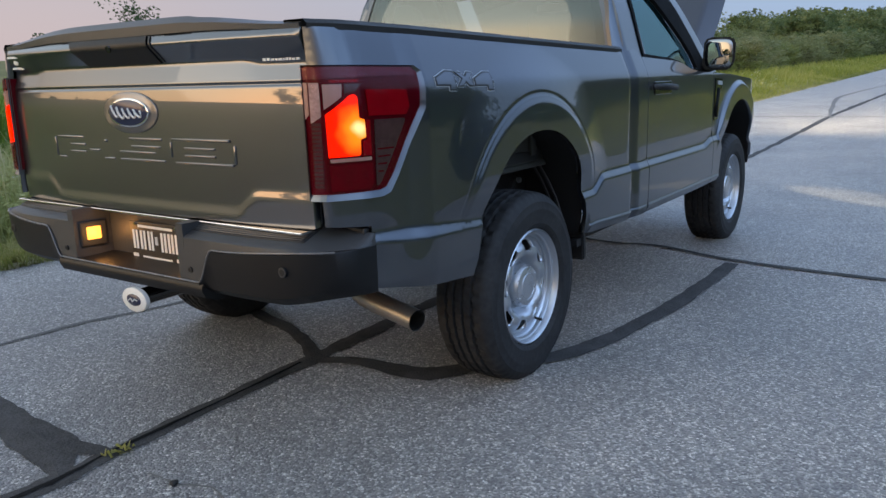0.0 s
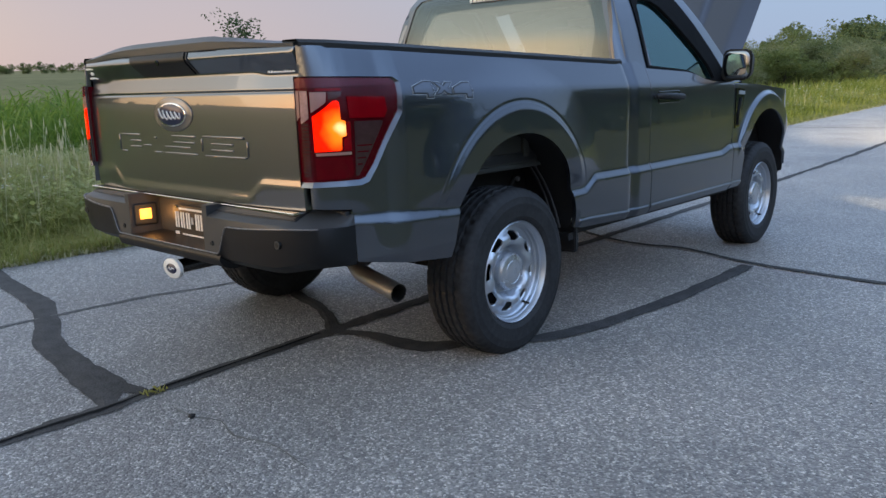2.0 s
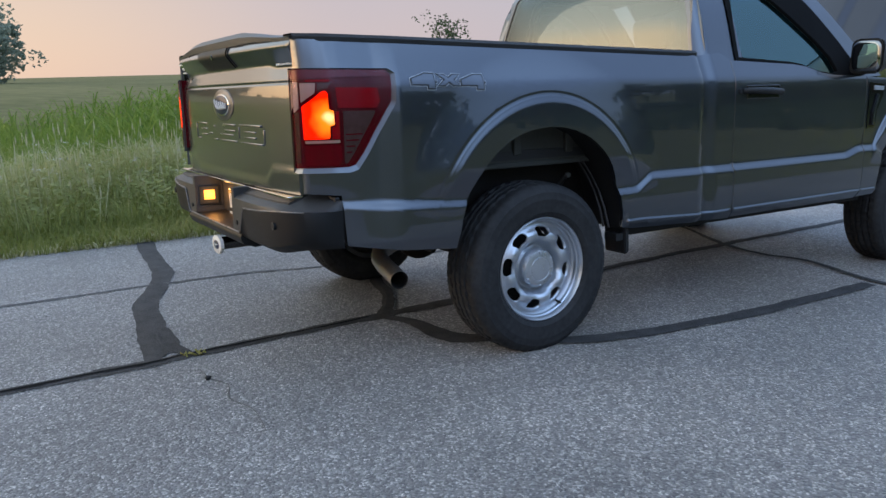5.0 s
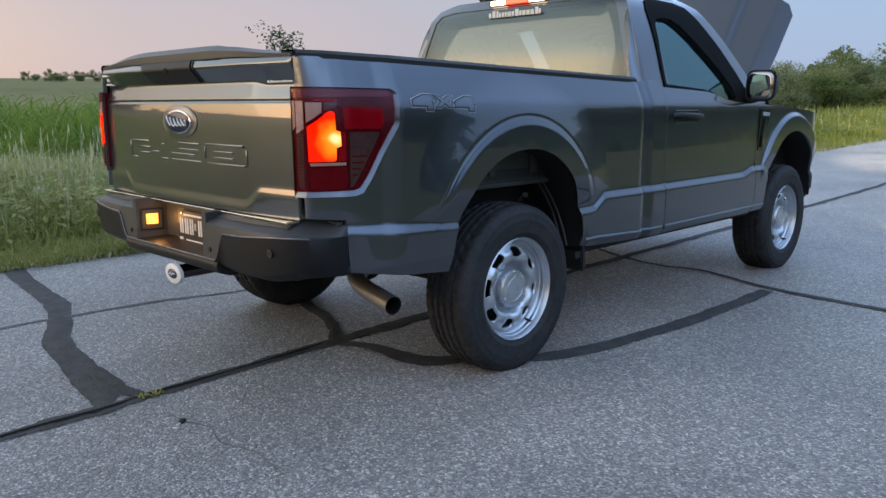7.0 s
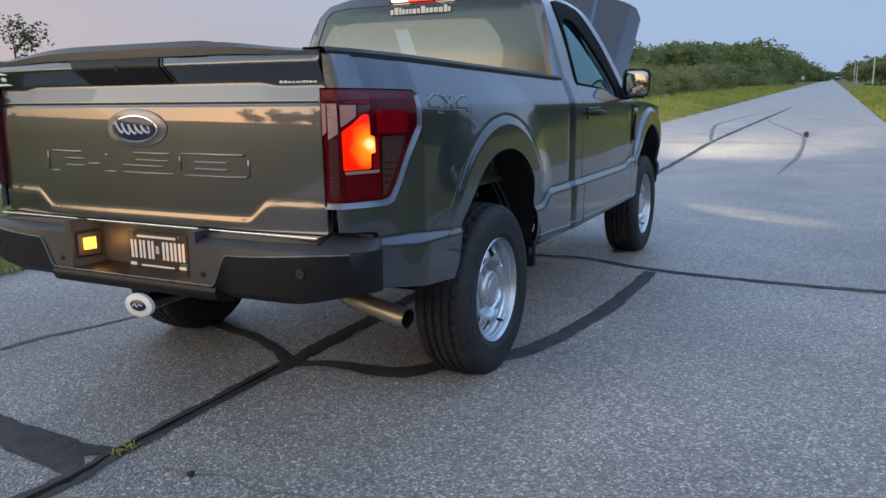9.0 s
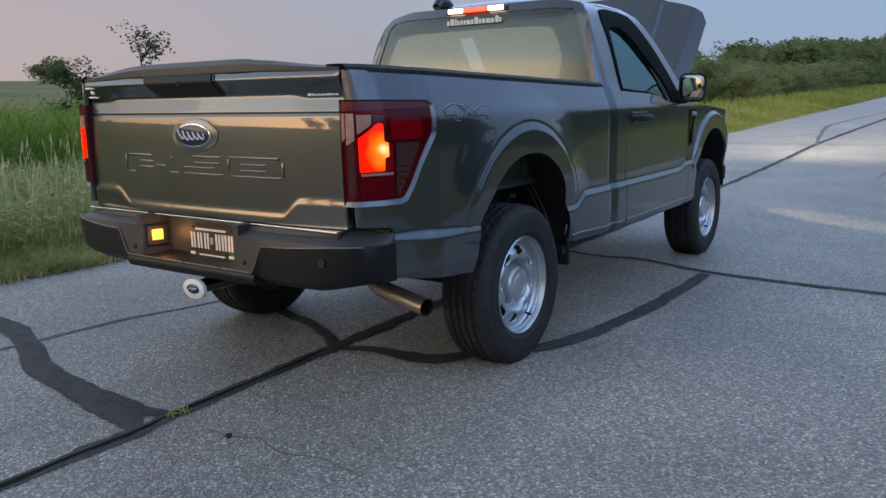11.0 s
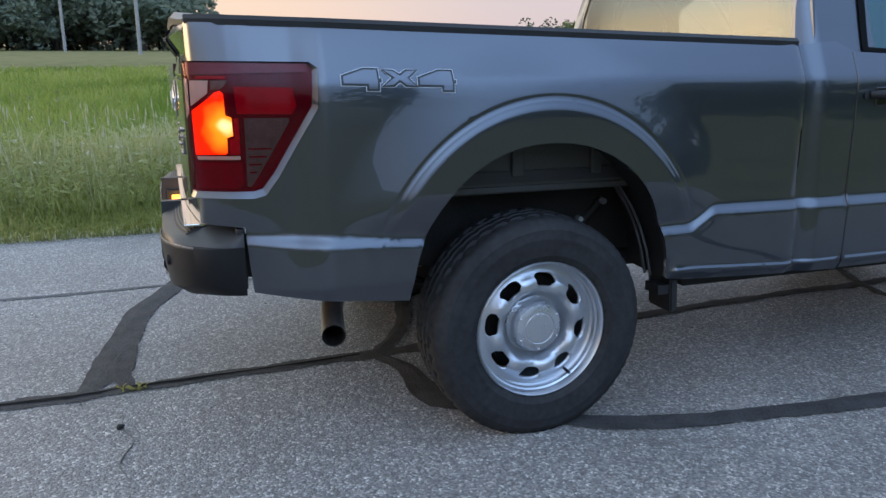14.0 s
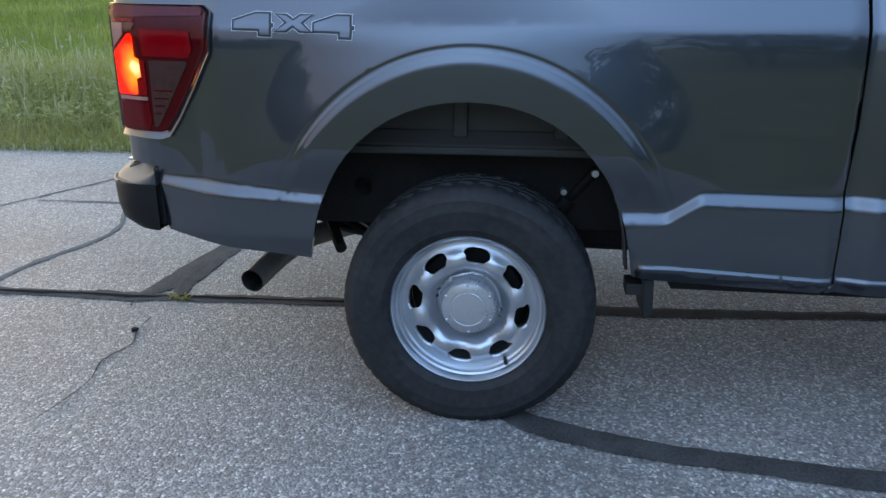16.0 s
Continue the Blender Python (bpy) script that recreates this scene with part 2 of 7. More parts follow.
PAINT = M("grey_metallic_paint", (0.061, 0.073, 0.093), 0.34, 0.92, 0.04, 3, 900, 0, 1.0)
PAINT.node_tree.nodes["Principled BSDF"].inputs["Coat IOR"].default_value = 1.76
PAINT.node_tree.nodes["Principled BSDF"].inputs["Coat Roughness"].default_value = 0.02
BLACK = M("black_textured_plastic", (0.014, 0.014, 0.015), 0.55, 0, 0.25, 12, 500, 0.25)
BLACK2 = M("dark_bumper_plastic", (0.0065, 0.0068, 0.0078), 0.48, 0, 0.2, 10, 400, 0.08, spec=0.32)
CAPG = M("satin_grey_cap", (0.060, 0.062, 0.066), 0.38, 0.1, 0.12, 8, 400, 0.05, spec=0.5)
STEPG = M("grey_bumper_cover", (0.046, 0.047, 0.049), 0.46, 0, 0.15, 10, 400, 0.08, spec=0.4)
GLOSSB = M("black_gloss_trim", (0.008, 0.008, 0.009), 0.12, 0, 0.1, 10, 300, 0, 0.6)
UNDER = M("black_underbody_steel", (0.007, 0.007, 0.007), 0.6, 0.1, 0.4, 9, 90, 0.3, spec=0.3, dirt=(0.018, 0.015, 0.012))
LINER = M("grey_inner_bed_sheet", (0.050, 0.052, 0.047), 0.6, 0.2, 0.2, 9, 90, 0.1)
RUBBER = M("tyre_rubber", (0.013, 0.013, 0.014), 0.66, 0, 0.35, 7, 45, 0.15, spec=0.35, dirt=(0.038, 0.038, 0.039))
STEELW = M("silver_painted_steel", (0.54, 0.57, 0.61), 0.30, 0.82, 0.08, 14, 240, 0.03, 0.3)
CAPSIL = M("satin_silver_cap", (0.58, 0.60, 0.63), 0.28, 0.8, 0.06, 14, 240, 0)
CHROME = M("chrome", (0.75, 0.75, 0.76), 0.08, 1.0, 0.04, 20, 200)
PIPE = M("stainless_exhaust", (0.60, 0.56, 0.50), 0.38, 0.8, 0.25, 14, 140, 0.05, dirt=(0.36, 0.32, 0.28))
WHITE = M("white_print", (0.72, 0.72, 0.70), 0.5, 0, 0.06, 20, 300)
GREYLINE = M("silver_print", (0.50, 0.53, 0.56), 0.35, 0.3, 0.06, 20, 300)
MARKFACE = M("grey_blue_print", (0.135, 0.15, 0.175), 0.32, 0.7, 0.08, 20, 300, 0, 0.6)
DARKPRINT = M("dark_print", (0.022, 0.023, 0.025), 0.4, 0, 0.1, 20, 300)
PLATEB = M("black_plate_enamel", (0.020, 0.016, 0.014), 0.4, 0, 0.2, 20, 300)
BLUE = M("blue_enamel", (0.008, 0.015, 0.055), 0.3, 0, 0.1, 20, 300, 0, 0.1)
REDLENS = M("red_lamp_lens", (0.30, 0.002, 0.010), 0.12, 0, 0.2, 16, 60, 0, 0.05, 0.15)
LOWRED = M("deep_red_lamp_lens", (0.15, 0.001, 0.009), 0.12, 0, 0.2, 16, 60, 0, 0.05, 0.15)
DARKRED = M("dark_red_lamp_lens", (0.085, 0.001, 0.007), 0.10, 0, 0.2, 16, 60, 0, 0.08, 0.2)
SMOKE = M("smoked_lamp_lens", (0.066, 0.040, 0.040), 0.15, 0.0, 0.3, 30, 160, 0, 0.4, 0.4)
PALELENS = M("clear_lamp_lens", (0.46, 0.36, 0.29), 0.2, 0.0, 0.08, 12, 60, 0, 0.3, 0.4)
CLEARLENS = M("frosted_lamp_strip", (0.42, 0.36, 0.33), 0.25, 0.0, 0.35, 30, 160, 0, 0.3, 0.4)
TOPLENS = M("mauve_lamp_band", (0.120, 0.010, 0.024), 0.22, 0.0, 0.2, 16, 60, 0, 0.25, 0.3)
EDGELENS = M("smoked_red_reflector", (0.060, 0.022, 0.024), 0.2, 0.0, 0.3, 30, 160, 0, 0.3, 0.4)
CABIN = M("dark_cabin_trim", (0.030, 0.031, 0.034), 0.7, 0, 0.15, 12, 200, 0.1)
CLOTH = M("grey_seat_cloth", (0.060, 0.062, 0.066), 0.9, 0, 0.15, 12, 300, 0.2)
GLASS = pane_glass("tinted_side_glass", (0.30, 0.60, 0.64), 2.3, (0.62, 0.97, 0.97))
REARG = pane_glass("tinted_rear_glass", (0.22, 0.28, 0.28), 2.05, (0.90, 1.0, 0.97))
MIRROR = bpy.data.materials.new("mirror_glass")
MIRROR.use_nodes = True
MIRROR.node_tree.nodes["Principled BSDF"].inputs["Metallic"].default_value = 1.0
MIRROR.node_tree.nodes["Principled BSDF"].inputs["Roughness"].default_value = 0.01
MIRROR.node_tree.nodes["Principled BSDF"].inputs["Base Color"].default_value = (0.42, 0.44, 0.45, 1)
BRAKE = glow("lit_tail_lamp", (1.0, 0.010, 0.003), 1.25, ((0.914, -0.959, 1.080), (1.0, 0.88, 0.42), (1.0, 0.26, 0.018)))
BRAKEL = glow("lit_tail_lamp_left", (1.0, 0.010, 0.003), 1.25, ((-0.914, -0.959, 1.080), (1.0, 0.88, 0.42), (1.0, 0.26, 0.018)))
LAMPCOVER = pane_glass("clear_red_lamp_cover", (1.0, 0.84, 0.86), 1.17)
PLATELAMP = glow("lit_plate_lamp", (1.0, 0.36, 0.06), 2.6)
TOPRED = glow("lit_high_brake_lamp", (1.0, 0.05, 0.03), 3.0)
TOPWHITE = glow("lit_cargo_lamp", (1.0, 0.72, 0.55), 5.0)
HEAD = glow("lit_headlamp", (1.0, 0.95, 0.85), 4.0)
ASPHALT = asphalt_material()
TAR = M("crack_sealant_tar", (0.040, 0.040, 0.041), 0.82, 0, 0.45, 9, 110, 0.8, spec=0.25, dirt=(0.095, 0.093, 0.091))
SEAL = M("black_window_rubber", (0.006, 0.006, 0.0065), 0.8, 0, 0.2, 20, 300, spec=0.12)
DEEP = M("open_joint", (0.014, 0.014, 0.014), 0.9, 0, 0.4, 9, 90, 0.4, spec=0.1)
TARTHIN = M("worn_sealant", (0.175, 0.173, 0.171), 0.85, 0, 0.4, 5, 60, 0.4, spec=0.25, dirt=(0.16, 0.157, 0.153))
SCUFF = M("tyre_scuffed_asphalt", (0.185, 0.181, 0.177), 0.85, 0, 0.35, 2, 95, 0.4, spec=0.25, dirt=(0.245, 0.238, 0.228))
SOIL = M("field_ground", (0.150, 0.155, 0.058), 0.95, 0, 0.30, 0.05, 1.2, 0.3, spec=0.08, dirt=(0.250, 0.222, 0.100))
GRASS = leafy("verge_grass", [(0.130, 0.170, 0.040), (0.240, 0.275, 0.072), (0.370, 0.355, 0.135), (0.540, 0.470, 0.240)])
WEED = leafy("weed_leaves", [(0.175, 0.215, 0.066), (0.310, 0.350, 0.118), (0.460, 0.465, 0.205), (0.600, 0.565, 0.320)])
SEED = M("straw_seed_heads", (0.56, 0.52, 0.32), 0.85, 0, 0.25, 5, 60)
CORN = leafy("corn_leaves", [(0.070, 0.135, 0.024), (0.125, 0.218, 0.038), (0.205, 0.305, 0.060), (0.310, 0.390, 0.098)])
LEAF = leafy("tree_leaves", [(0.100, 0.142, 0.046), (0.162, 0.208, 0.066), (0.240, 0.276, 0.098), (0.330, 0.335, 0.140)])
LEAFP = leafy("pale_brush_leaves", [(0.118, 0.148, 0.058), (0.182, 0.218, 0.088), (0.262, 0.278, 0.130), (0.350, 0.340, 0.175)])
# lighter, bluer copy of the distant leaves: haze and skylight put into the colour
LEAFHAZE = leafy("hazed_leaves", [(0.150, 0.190, 0.150), (0.215, 0.262, 0.200), (0.300, 0.345, 0.260), (0.385, 0.420, 0.320)])
LEAFD = leafy("distant_leaves", [(0.080, 0.120, 0.050), (0.128, 0.172, 0.066), (0.190, 0.230, 0.090), (0.265, 0.285, 0.120)])
PALEPOLE = M("pale_pole_wood", (0.50, 0.50, 0.48), 0.8, 0, 0.1, 4, 40, 0.2)
BARK = M("bark", (0.060, 0.048, 0.038), 0.9, 0, 0.3, 6, 40, 0.5)
PETAL = M("white_flower_petals", (0.62, 0.62, 0.55), 0.7, 0, 0.1, 20, 100)
WOODPOLE = M("weathered_pole_wood", (0.36, 0.35, 0.33), 0.85, 0, 0.2, 4, 40, 0.3)
HOUSEW = M("white_siding", (0.55, 0.56, 0.58), 0.7, 0, 0.08, 2, 20, 0.1)
ROOFM = M("grey_shingle_roof", (0.09, 0.09, 0.10), 0.85, 0, 0.2, 2, 20, 0.2)


# ---- builders ----
def inside(P, poly):
    P, poly = np.asarray(P, float), np.asarray(poly, float)
    hit = np.zeros(len(P), bool)
    for (x0, y0), (x1, y1) in zip(poly, np.roll(poly, -1, 0)):
        if y0 == y1:
            continue
        cross = (P[:, 1] < y0) != (P[:, 1] < y1)
        hit ^= cross & (P[:, 0] < x0 + (P[:, 1] - y0) * (x1 - x0) / (y1 - y0))
    return hit


def finer(loop, step):
    out = []
    for a, b in zip(loop, loop[1:] + loop[:1]):
        k = max(1, int(math.ceil(math.hypot(b[0] - a[0], b[1] - a[1]) / step)))
        out += [(a[0] + (b[0] - a[0]) * i / k, a[1] + (b[1] - a[1]) * i / k) for i in range(k)]
    return out


def panel_mesh(name, outline, f, us, vs, holes=(), depth=0.02, flip=False, step=0.03, lift=0.0, extra=()):
    """A sheet over a region of the plane, shaped by f(u, v), with a turned-in edge. us, vs: the lines of its inner grid."""
    from mathutils.geometry import delaunay_2d_cdt
    loops = [finer(list(outline), step)] + [finer(list(h), step) for h in holes]
    pts, edges = [], []
    for lp in loops:
        k = len(pts)
        pts += lp
        edges += [(k + i, k + (i + 1) % len(lp)) for i in range(len(lp))]
    rim = np.array(pts)
    grid = np.array([(u, v) for u in us for v in vs])
    if len(extra):
        extra = np.array(extra)
        apart = np.array([np.min(np.abs(extra - g).max(1)) for g in grid])
        grid = np.concatenate([grid[apart > 0.011], extra])
    if len(grid):
        ok = inside(grid, loops[0])
        for h in loops[1:]:
            ok &= ~inside(grid, h)
        grid = grid[ok]
        near = np.array([np.min(np.sum((rim - g) ** 2, 1)) for g in grid]) if len(grid) else np.zeros(0)
        grid = grid[near > (0.25 * step) ** 2] if len(grid) else grid
        pts += [tuple(g) for g in grid]
    v2, _, f2, *_ = delaunay_2d_cdt([Vector(p) for p in pts], edges, [], 0, 1e-7)
    v2 = np.array([tuple(v) for v in v2])
    cen = np.array([v2[list(t)].mean(0) for t in f2])
    ok = inside(cen, loops[0])
    for h in loops[1:]:
        ok &= ~inside(cen, h)
    e = 0.004

    def normal(u, v):
        n = (Vector(f(u + e, v)) - Vector(f(u - e, v))).cross(Vector(f(u, v + e)) - Vector(f(u, v - e)))
        n.normalize()
        return -n if flip else n
    N = [normal(*p) for p in v2]
    V = [Vector(f(*p)) + n * lift for p, n in zip(v2, N)]
    F = []
    for t, keep in zip(f2, ok):
        if keep:
            a, b, c = t[:3]
            g = (V[b] - V[a]).cross(V[c] - V[a])
            F.append((a, b, c) if g.dot(N[a]) > 0 else (a, c, b))
    where = {p: int(np.argmin(np.sum((v2 - np.array(p)) ** 2, 1))) for lp in loops for p in lp}
    corner = [tuple(N[i]) for fc in F for i in fc]
    for lp in loops:
        foot = []
        for p in lp:
            foot.append(len(V))
            i = where[p]
            V.append(V[i] - N[i] * depth)
        for k in range(len(lp)):
            q = (k + 1) % len(lp)
            a, b = where[lp[k]], where[lp[q]]
            fc = (a, foot[k], foot[q], b)
            out = (V[b] - V[a]).cross(N[a])
            if out.length < 1e-9:
                continue
            out.normalize()
            F.append(fc)
            corner += [tuple((out + N[a]).normalized()), tuple(out), tuple(out), tuple((out + N[b]).normalized())]
    me = bpy.data.meshes.new(name)
    me.from_pydata([tuple(v) for v in V], [], F)
    me.polygons.foreach_set("use_smooth", [True] * len(me.polygons))
    me.update()
    rims = {tuple(sorted((where[lp[k]], where[lp[(k + 1) % len(lp)]]))) for lp in loops for k in range(len(lp))}
    for ed in me.edges:
        if tuple(sorted(ed.vertices)) in rims:
            ed.use_edge_sharp = True
    me.normals_split_custom_set(corner)
    return me


def link(name, me, material, parent=None, label=""):
    ob = new(name, me)
    if material:
        me.materials.clear()
        me.materials.append(material)
    if parent:
        ob.parent = parent
    if label:
        tagged(ob, label)
    return ob


def part(name, bm, material, parent, label="", smooth=None):
    me = bpy.data.meshes.new(name)
    bm.normal_update()
    if smooth:
        for fc in bm.faces:
            fc.smooth = True
        for ed in bm.edges:
            if len(ed.link_faces) == 2 and ed.calc_face_angle(0) > radians(smooth):
                ed.smooth = False
    bm.to_mesh(me)
    bm.free()
    return link(name, me, material, parent, label)


def box(bm, x0, x1, y0, y1, z0, z1, bevel=0.0, m=None):
    r = bmesh.ops.create_cube(bm, size=1.0)
    vs = r["verts"]
    for v in vs:
        v.co = Vector(((x0 + x1) / 2 + v.co.x * (x1 - x0), (y0 + y1) / 2 + v.co.y * (y1 - y0), (z0 + z1) / 2 + v.co.z * (z1 - z0)))
        if m is not None:
            v.co = m @ v.co
    if bevel:
        es = list({e for v in vs for e in v.link_edges})
        bmesh.ops.bevel(bm, geom=es, offset=bevel, segments=2, affect="EDGES", profile=0.5)
    return bm


def rod(bm, a, b, r0, r1=None, seg=12, caps=True):
    a, b = Vector(a), Vector(b)
    r1 = r0 if r1 is None else r1
    q = (b - a).to_track_quat("Z", "Y")
    rings = []
    for p, r in ((a, r0), (b, r1)):
        rings.append([bm.verts.new(p + q @ Vector((r * math.cos(2 * math.pi * i / seg), r * math.sin(2 * math.pi * i / seg), 0))) for i in range(seg)])
    for i in range(seg):
        bm.faces.new((rings[0][i], rings[0][(i + 1) % seg], rings[1][(i + 1) % seg], rings[1][i]))
    if caps:
        bm.faces.new(list(reversed(rings[0])))
        bm.faces.new(rings[1])
    return bm


def tube(bm, path, r, seg=12, caps=True):
    path = [Vector(p) for p in path]
    rings = []
    for i, p in enumerate(path):
        d = (path[min(i + 1, len(path) - 1)] - path[max(i - 1, 0)]).normalized()
        q = d.to_track_quat("Z", "Y")
        rr = r[i] if isinstance(r, (list, tuple)) else r
        rings.append([bm.verts.new(p + q @ Vector((rr * math.cos(2 * math.pi * k / seg), rr * math.sin(2 * math.pi * k / seg), 0))) for k in range(seg)])
    for a, b in zip(rings, rings[1:]):
        for k in range(seg):
            bm.faces.new((a[k], a[(k + 1) % seg], b[(k + 1) % seg], b[k]))
    if caps:
        bm.faces.new(list(reversed(rings[0])))
        bm.faces.new(rings[-1])
    return bm


def prism(bm, poly, axis, a, b):
    """A polygon in the plane across the axis, drawn out from a to b."""
    def at(u, v, w):
        return {"x": (w, u, v), "y": (u, w, v), "z": (u, v, w)}[axis]
    lo = [bm.verts.new(at(u, v, a)) for u, v in poly]
    hi = [bm.verts.new(at(u, v, b)) for u, v in poly]
    k = len(poly)
    for i in range(k):
        bm.faces.new((lo[i], lo[(i + 1) % k], hi[(i + 1) % k], hi[i]))
    bm.faces.new(list(reversed(lo)))
    bm.faces.new(hi)
    bmesh.ops.recalc_face_normals(bm, faces=bm.faces)
    return bm


def spin(bm, profile, seg=64, centre=(0, 0, 0), bumpy=None):
    """Turns a profile of (x, radius) about the x axis."""
    rings = []
    for j in range(seg):
        a = 2 * math.pi * j / seg
        ring = []
        for i, (x, r) in enumerate(profile):
            rr = r + (bumpy(i, x, j) if bumpy else 0)
            ring.append(bm.verts.new((centre[0] + x, centre[1] + rr * math.cos(a), centre[2] + rr * math.sin(a))))
        rings.append(ring)
    for j in range(seg):
        p, q = rings[j], rings[(j + 1) % seg]
        for i in range(len(profile) - 1):
            bm.faces.new((p[i], p[i + 1], q[i + 1], q[i]))
    bmesh.ops.recalc_face_normals(bm, faces=bm.faces)
    return bm


def S(t):
    t = min(1.0, max(0.0, t))
    return t * t * (3 - 2 * t)


def lerp_table(table, t):
    if t <= table[0][0]:
        return table[0][1]
    for (a, va), (b, vb) in zip(table, table[1:]):
        if t <= b:
            return va + (vb - va) * (t - a) / (b - a)
    return table[-1][1]


def soft_table(table, t, w):
    return sum(lerp_table(table, t + w * k) for k in (-1, -0.66, -0.33, 0, 0.33, 0.66, 1)) / 7


def line(a, b, step):
    k = max(1, int(round((b - a) / step)))
    return [a + (b - a) * i / k for i in range(k + 1)]


# ---- ground, road, sky line ----
def rise(t, w):
    return (math.sqrt(t * t + w * w) + t) / 2


def land(x, y):
    """The lie of the land: level at the truck, rising gently ahead and across the left field."""
    west = rise(-x - 9, 5) - 0.6
    return 0.0175 * (rise(y - 8, 4) - 0.42) * (y > -40) + 0.0255 * west + 0.0235 * (west - rise(west - 46, 6)) + 0.010 * rise(x - 30, 8) - 0.030


def axis_steps(near, far):
    out, v, d = [0.0], 0.0, 0.8
    while v < far:
        v += d
        if v > near:
            d *= 1.22
        out.append(v)
    return out


def grid_ground():
    pos = axis_steps(14, 3200)
    xs = sorted({-p for p in pos} | set(pos))
    ys = sorted({-p for p in pos} | set(pos))
    V = [(x, y, land(x, y)) for x in xs for y in ys]
    n = len(ys)
    F = [(i * n + j, (i + 1) * n + j, (i + 1) * n + j + 1, i * n + j + 1) for i in range(len(xs) - 1) for j in range(n - 1)]
    me = bpy.data.meshes.new("ground")
    me.from_pydata(V, [], F)
    me.polygons.foreach_set("use_smooth", [True] * len(me.polygons))
    return tagged(link("ground", me, SOIL), "flat farmland with grass and brown-green crop stubble", "ground", kind="structure")


grid_ground()
ROAD_L, ROAD_R = -3.10, 3.85


def road_z(x, y):
    return 0.0175 * (rise(y - 8, 4) - 0.42) if y > -40 else 0.0


def road_mesh():
    ys = [-60 + 2 * i for i in range(40)] + [20 * 1.12 ** i for i in range(1, 44)]
    rnd = random.Random(4)
    V, F = [], []
    for k, y in enumerate(ys):
        wob = 0.05 * math.sin(y * 1.7) + 0.04 * rnd.random() if y < 40 else 0
        for x, dz in ((ROAD_L + wob - 0.06, -0.035), (ROAD_L + wob, 0.0), (0.4, 0.0), (ROAD_R - wob, 0.0), (ROAD_R - wob + 0.06, -0.035)):
            V.append((x, y, road_z(x, y) + dz))
    for k in range(len(ys) - 1):
        for i in range(4):
            a = k * 5 + i
            F.append((a, a + 1, a + 6, a + 5))
    me = bpy.data.meshes.new("road")
    me.from_pydata(V, [], F)
    return tagged(link("road", me, ASPHALT), "grey chip-sealed country road with tarred cracks", "road", kind="structure")


road = road_mesh()


def strip(name, pts, widths, material, label, ragged=0.2, z=0.004, seed=1, step=0.04):
    """A flat band laid on the road along a line, with uneven edges."""
    rnd = random.Random(seed)
    P = [Vector((*p, 0)) for p in pts]
    fine, wid = [], []
    for i in range(len(P) - 1):
        p0, p1, p2, p3 = P[max(0, i - 1)], P[i], P[i + 1], P[min(len(P) - 1, i + 2)]
        k = max(2, min(60, int((p2 - p1).length / step)))
        for j in range(k):
            t = j / k
            q = 0.5 * ((2 * p1) + (p2 - p0) * t + (2 * p0 - 5 * p1 + 4 * p2 - p3) * t * t + (3 * p1 - p0 - 3 * p2 + p3) * t ** 3)
            fine.append(q)
            wid.append(widths[i] + (widths[i + 1] - widths[i]) * t)
    fine.append(P[-1])
    wid.append(widths[-1])
    V, F = [], []
    ja = jb = 0.0
    for i, (q, w) in enumerate(zip(fine, wid)):
        d = (fine[min(i + 1, len(fine) - 1)] - fine[max(0, i - 1)]).normalized()
        nrm = Vector((-d.y, d.x, 0))
        ja = 0.75 * ja + rnd.uniform(-1, 1) * ragged * w
        jb = 0.75 * jb + rnd.uniform(-1, 1) * ragged * w
        for off, dz in ((w / 2 + ja, 0.0), (w * 0.15, 0.003), (-w / 2 + jb, 0.0)):
            v = q + nrm * off
            V.append((v.x, v.y, road_z(v.x, v.y) + z + dz))
        if i:
            a = 3 * i
            F += [(a - 3, a, a + 1, a - 2), (a - 2, a + 1, a + 2, a - 1)]
    me = bpy.data.meshes.new(name)
    me.from_pydata(V, [], F)
    bm = bmesh.new()
    bm.from_mesh(me)
    bmesh.ops.recalc_face_normals(bm, faces=bm.faces)
    if sum(fc.normal.z for fc in bm.faces) < 0:
        bmesh.ops.reverse_faces(bm, faces=bm.faces)
    bm.to_mesh(me)
    bm.free()
    return link(name, me, material, road, label)


strip("crack_seal", [(0.10, -14), (0.09, -6), (0.085, -2.1), (0.075, -1.75), (0.08, -1.5), (0.065, -1.3), (0.05, -0.85), (0.03, -0.31), (0.02, 0.3), (-0.05, 1.6), (-0.08, 2.6), (-0.09, 4.1), (-0.11, 6.4), (-0.12, 9.3), (-0.15, 11.9), (-0.21, 16.5), (-0.09, 21.9), (0.11, 29.3), (0.45, 42.3)],
      [0.09, 0.09, 0.085, 0.09, 0.10, 0.085, 0.075, 0.10, 0.085, 0.08, 0.08, 0.08, 0.085, 0.09, 0.10, 0.12, 0.15, 0.16, 0.08], TAR, "black tar seal along the road's middle joint", 0.10, 0.004, 1)
strip("crack_seal", [(0.07, -1.52), (-0.03, -1.475), (-0.12, -1.435), (-0.25, -1.415), (-0.45, -1.405), (-0.75, -1.36), (-1.0, -1.315), (-1.2, -1.235), (-1.45, -1.145), (-1.77, -1.05), (-2.1, -1.02), (-2.45, -0.99), (-2.8, -0.945), (-3.12, -0.90)],
      [0.05, 0.11, 0.17, 0.175, 0.15, 0.135, 0.145, 0.135, 0.11, 0.135, 0.145, 0.13, 0.135, 0.12], TAR, "wide wavering tar smear to the verge", 0.04, 0.005, 2)
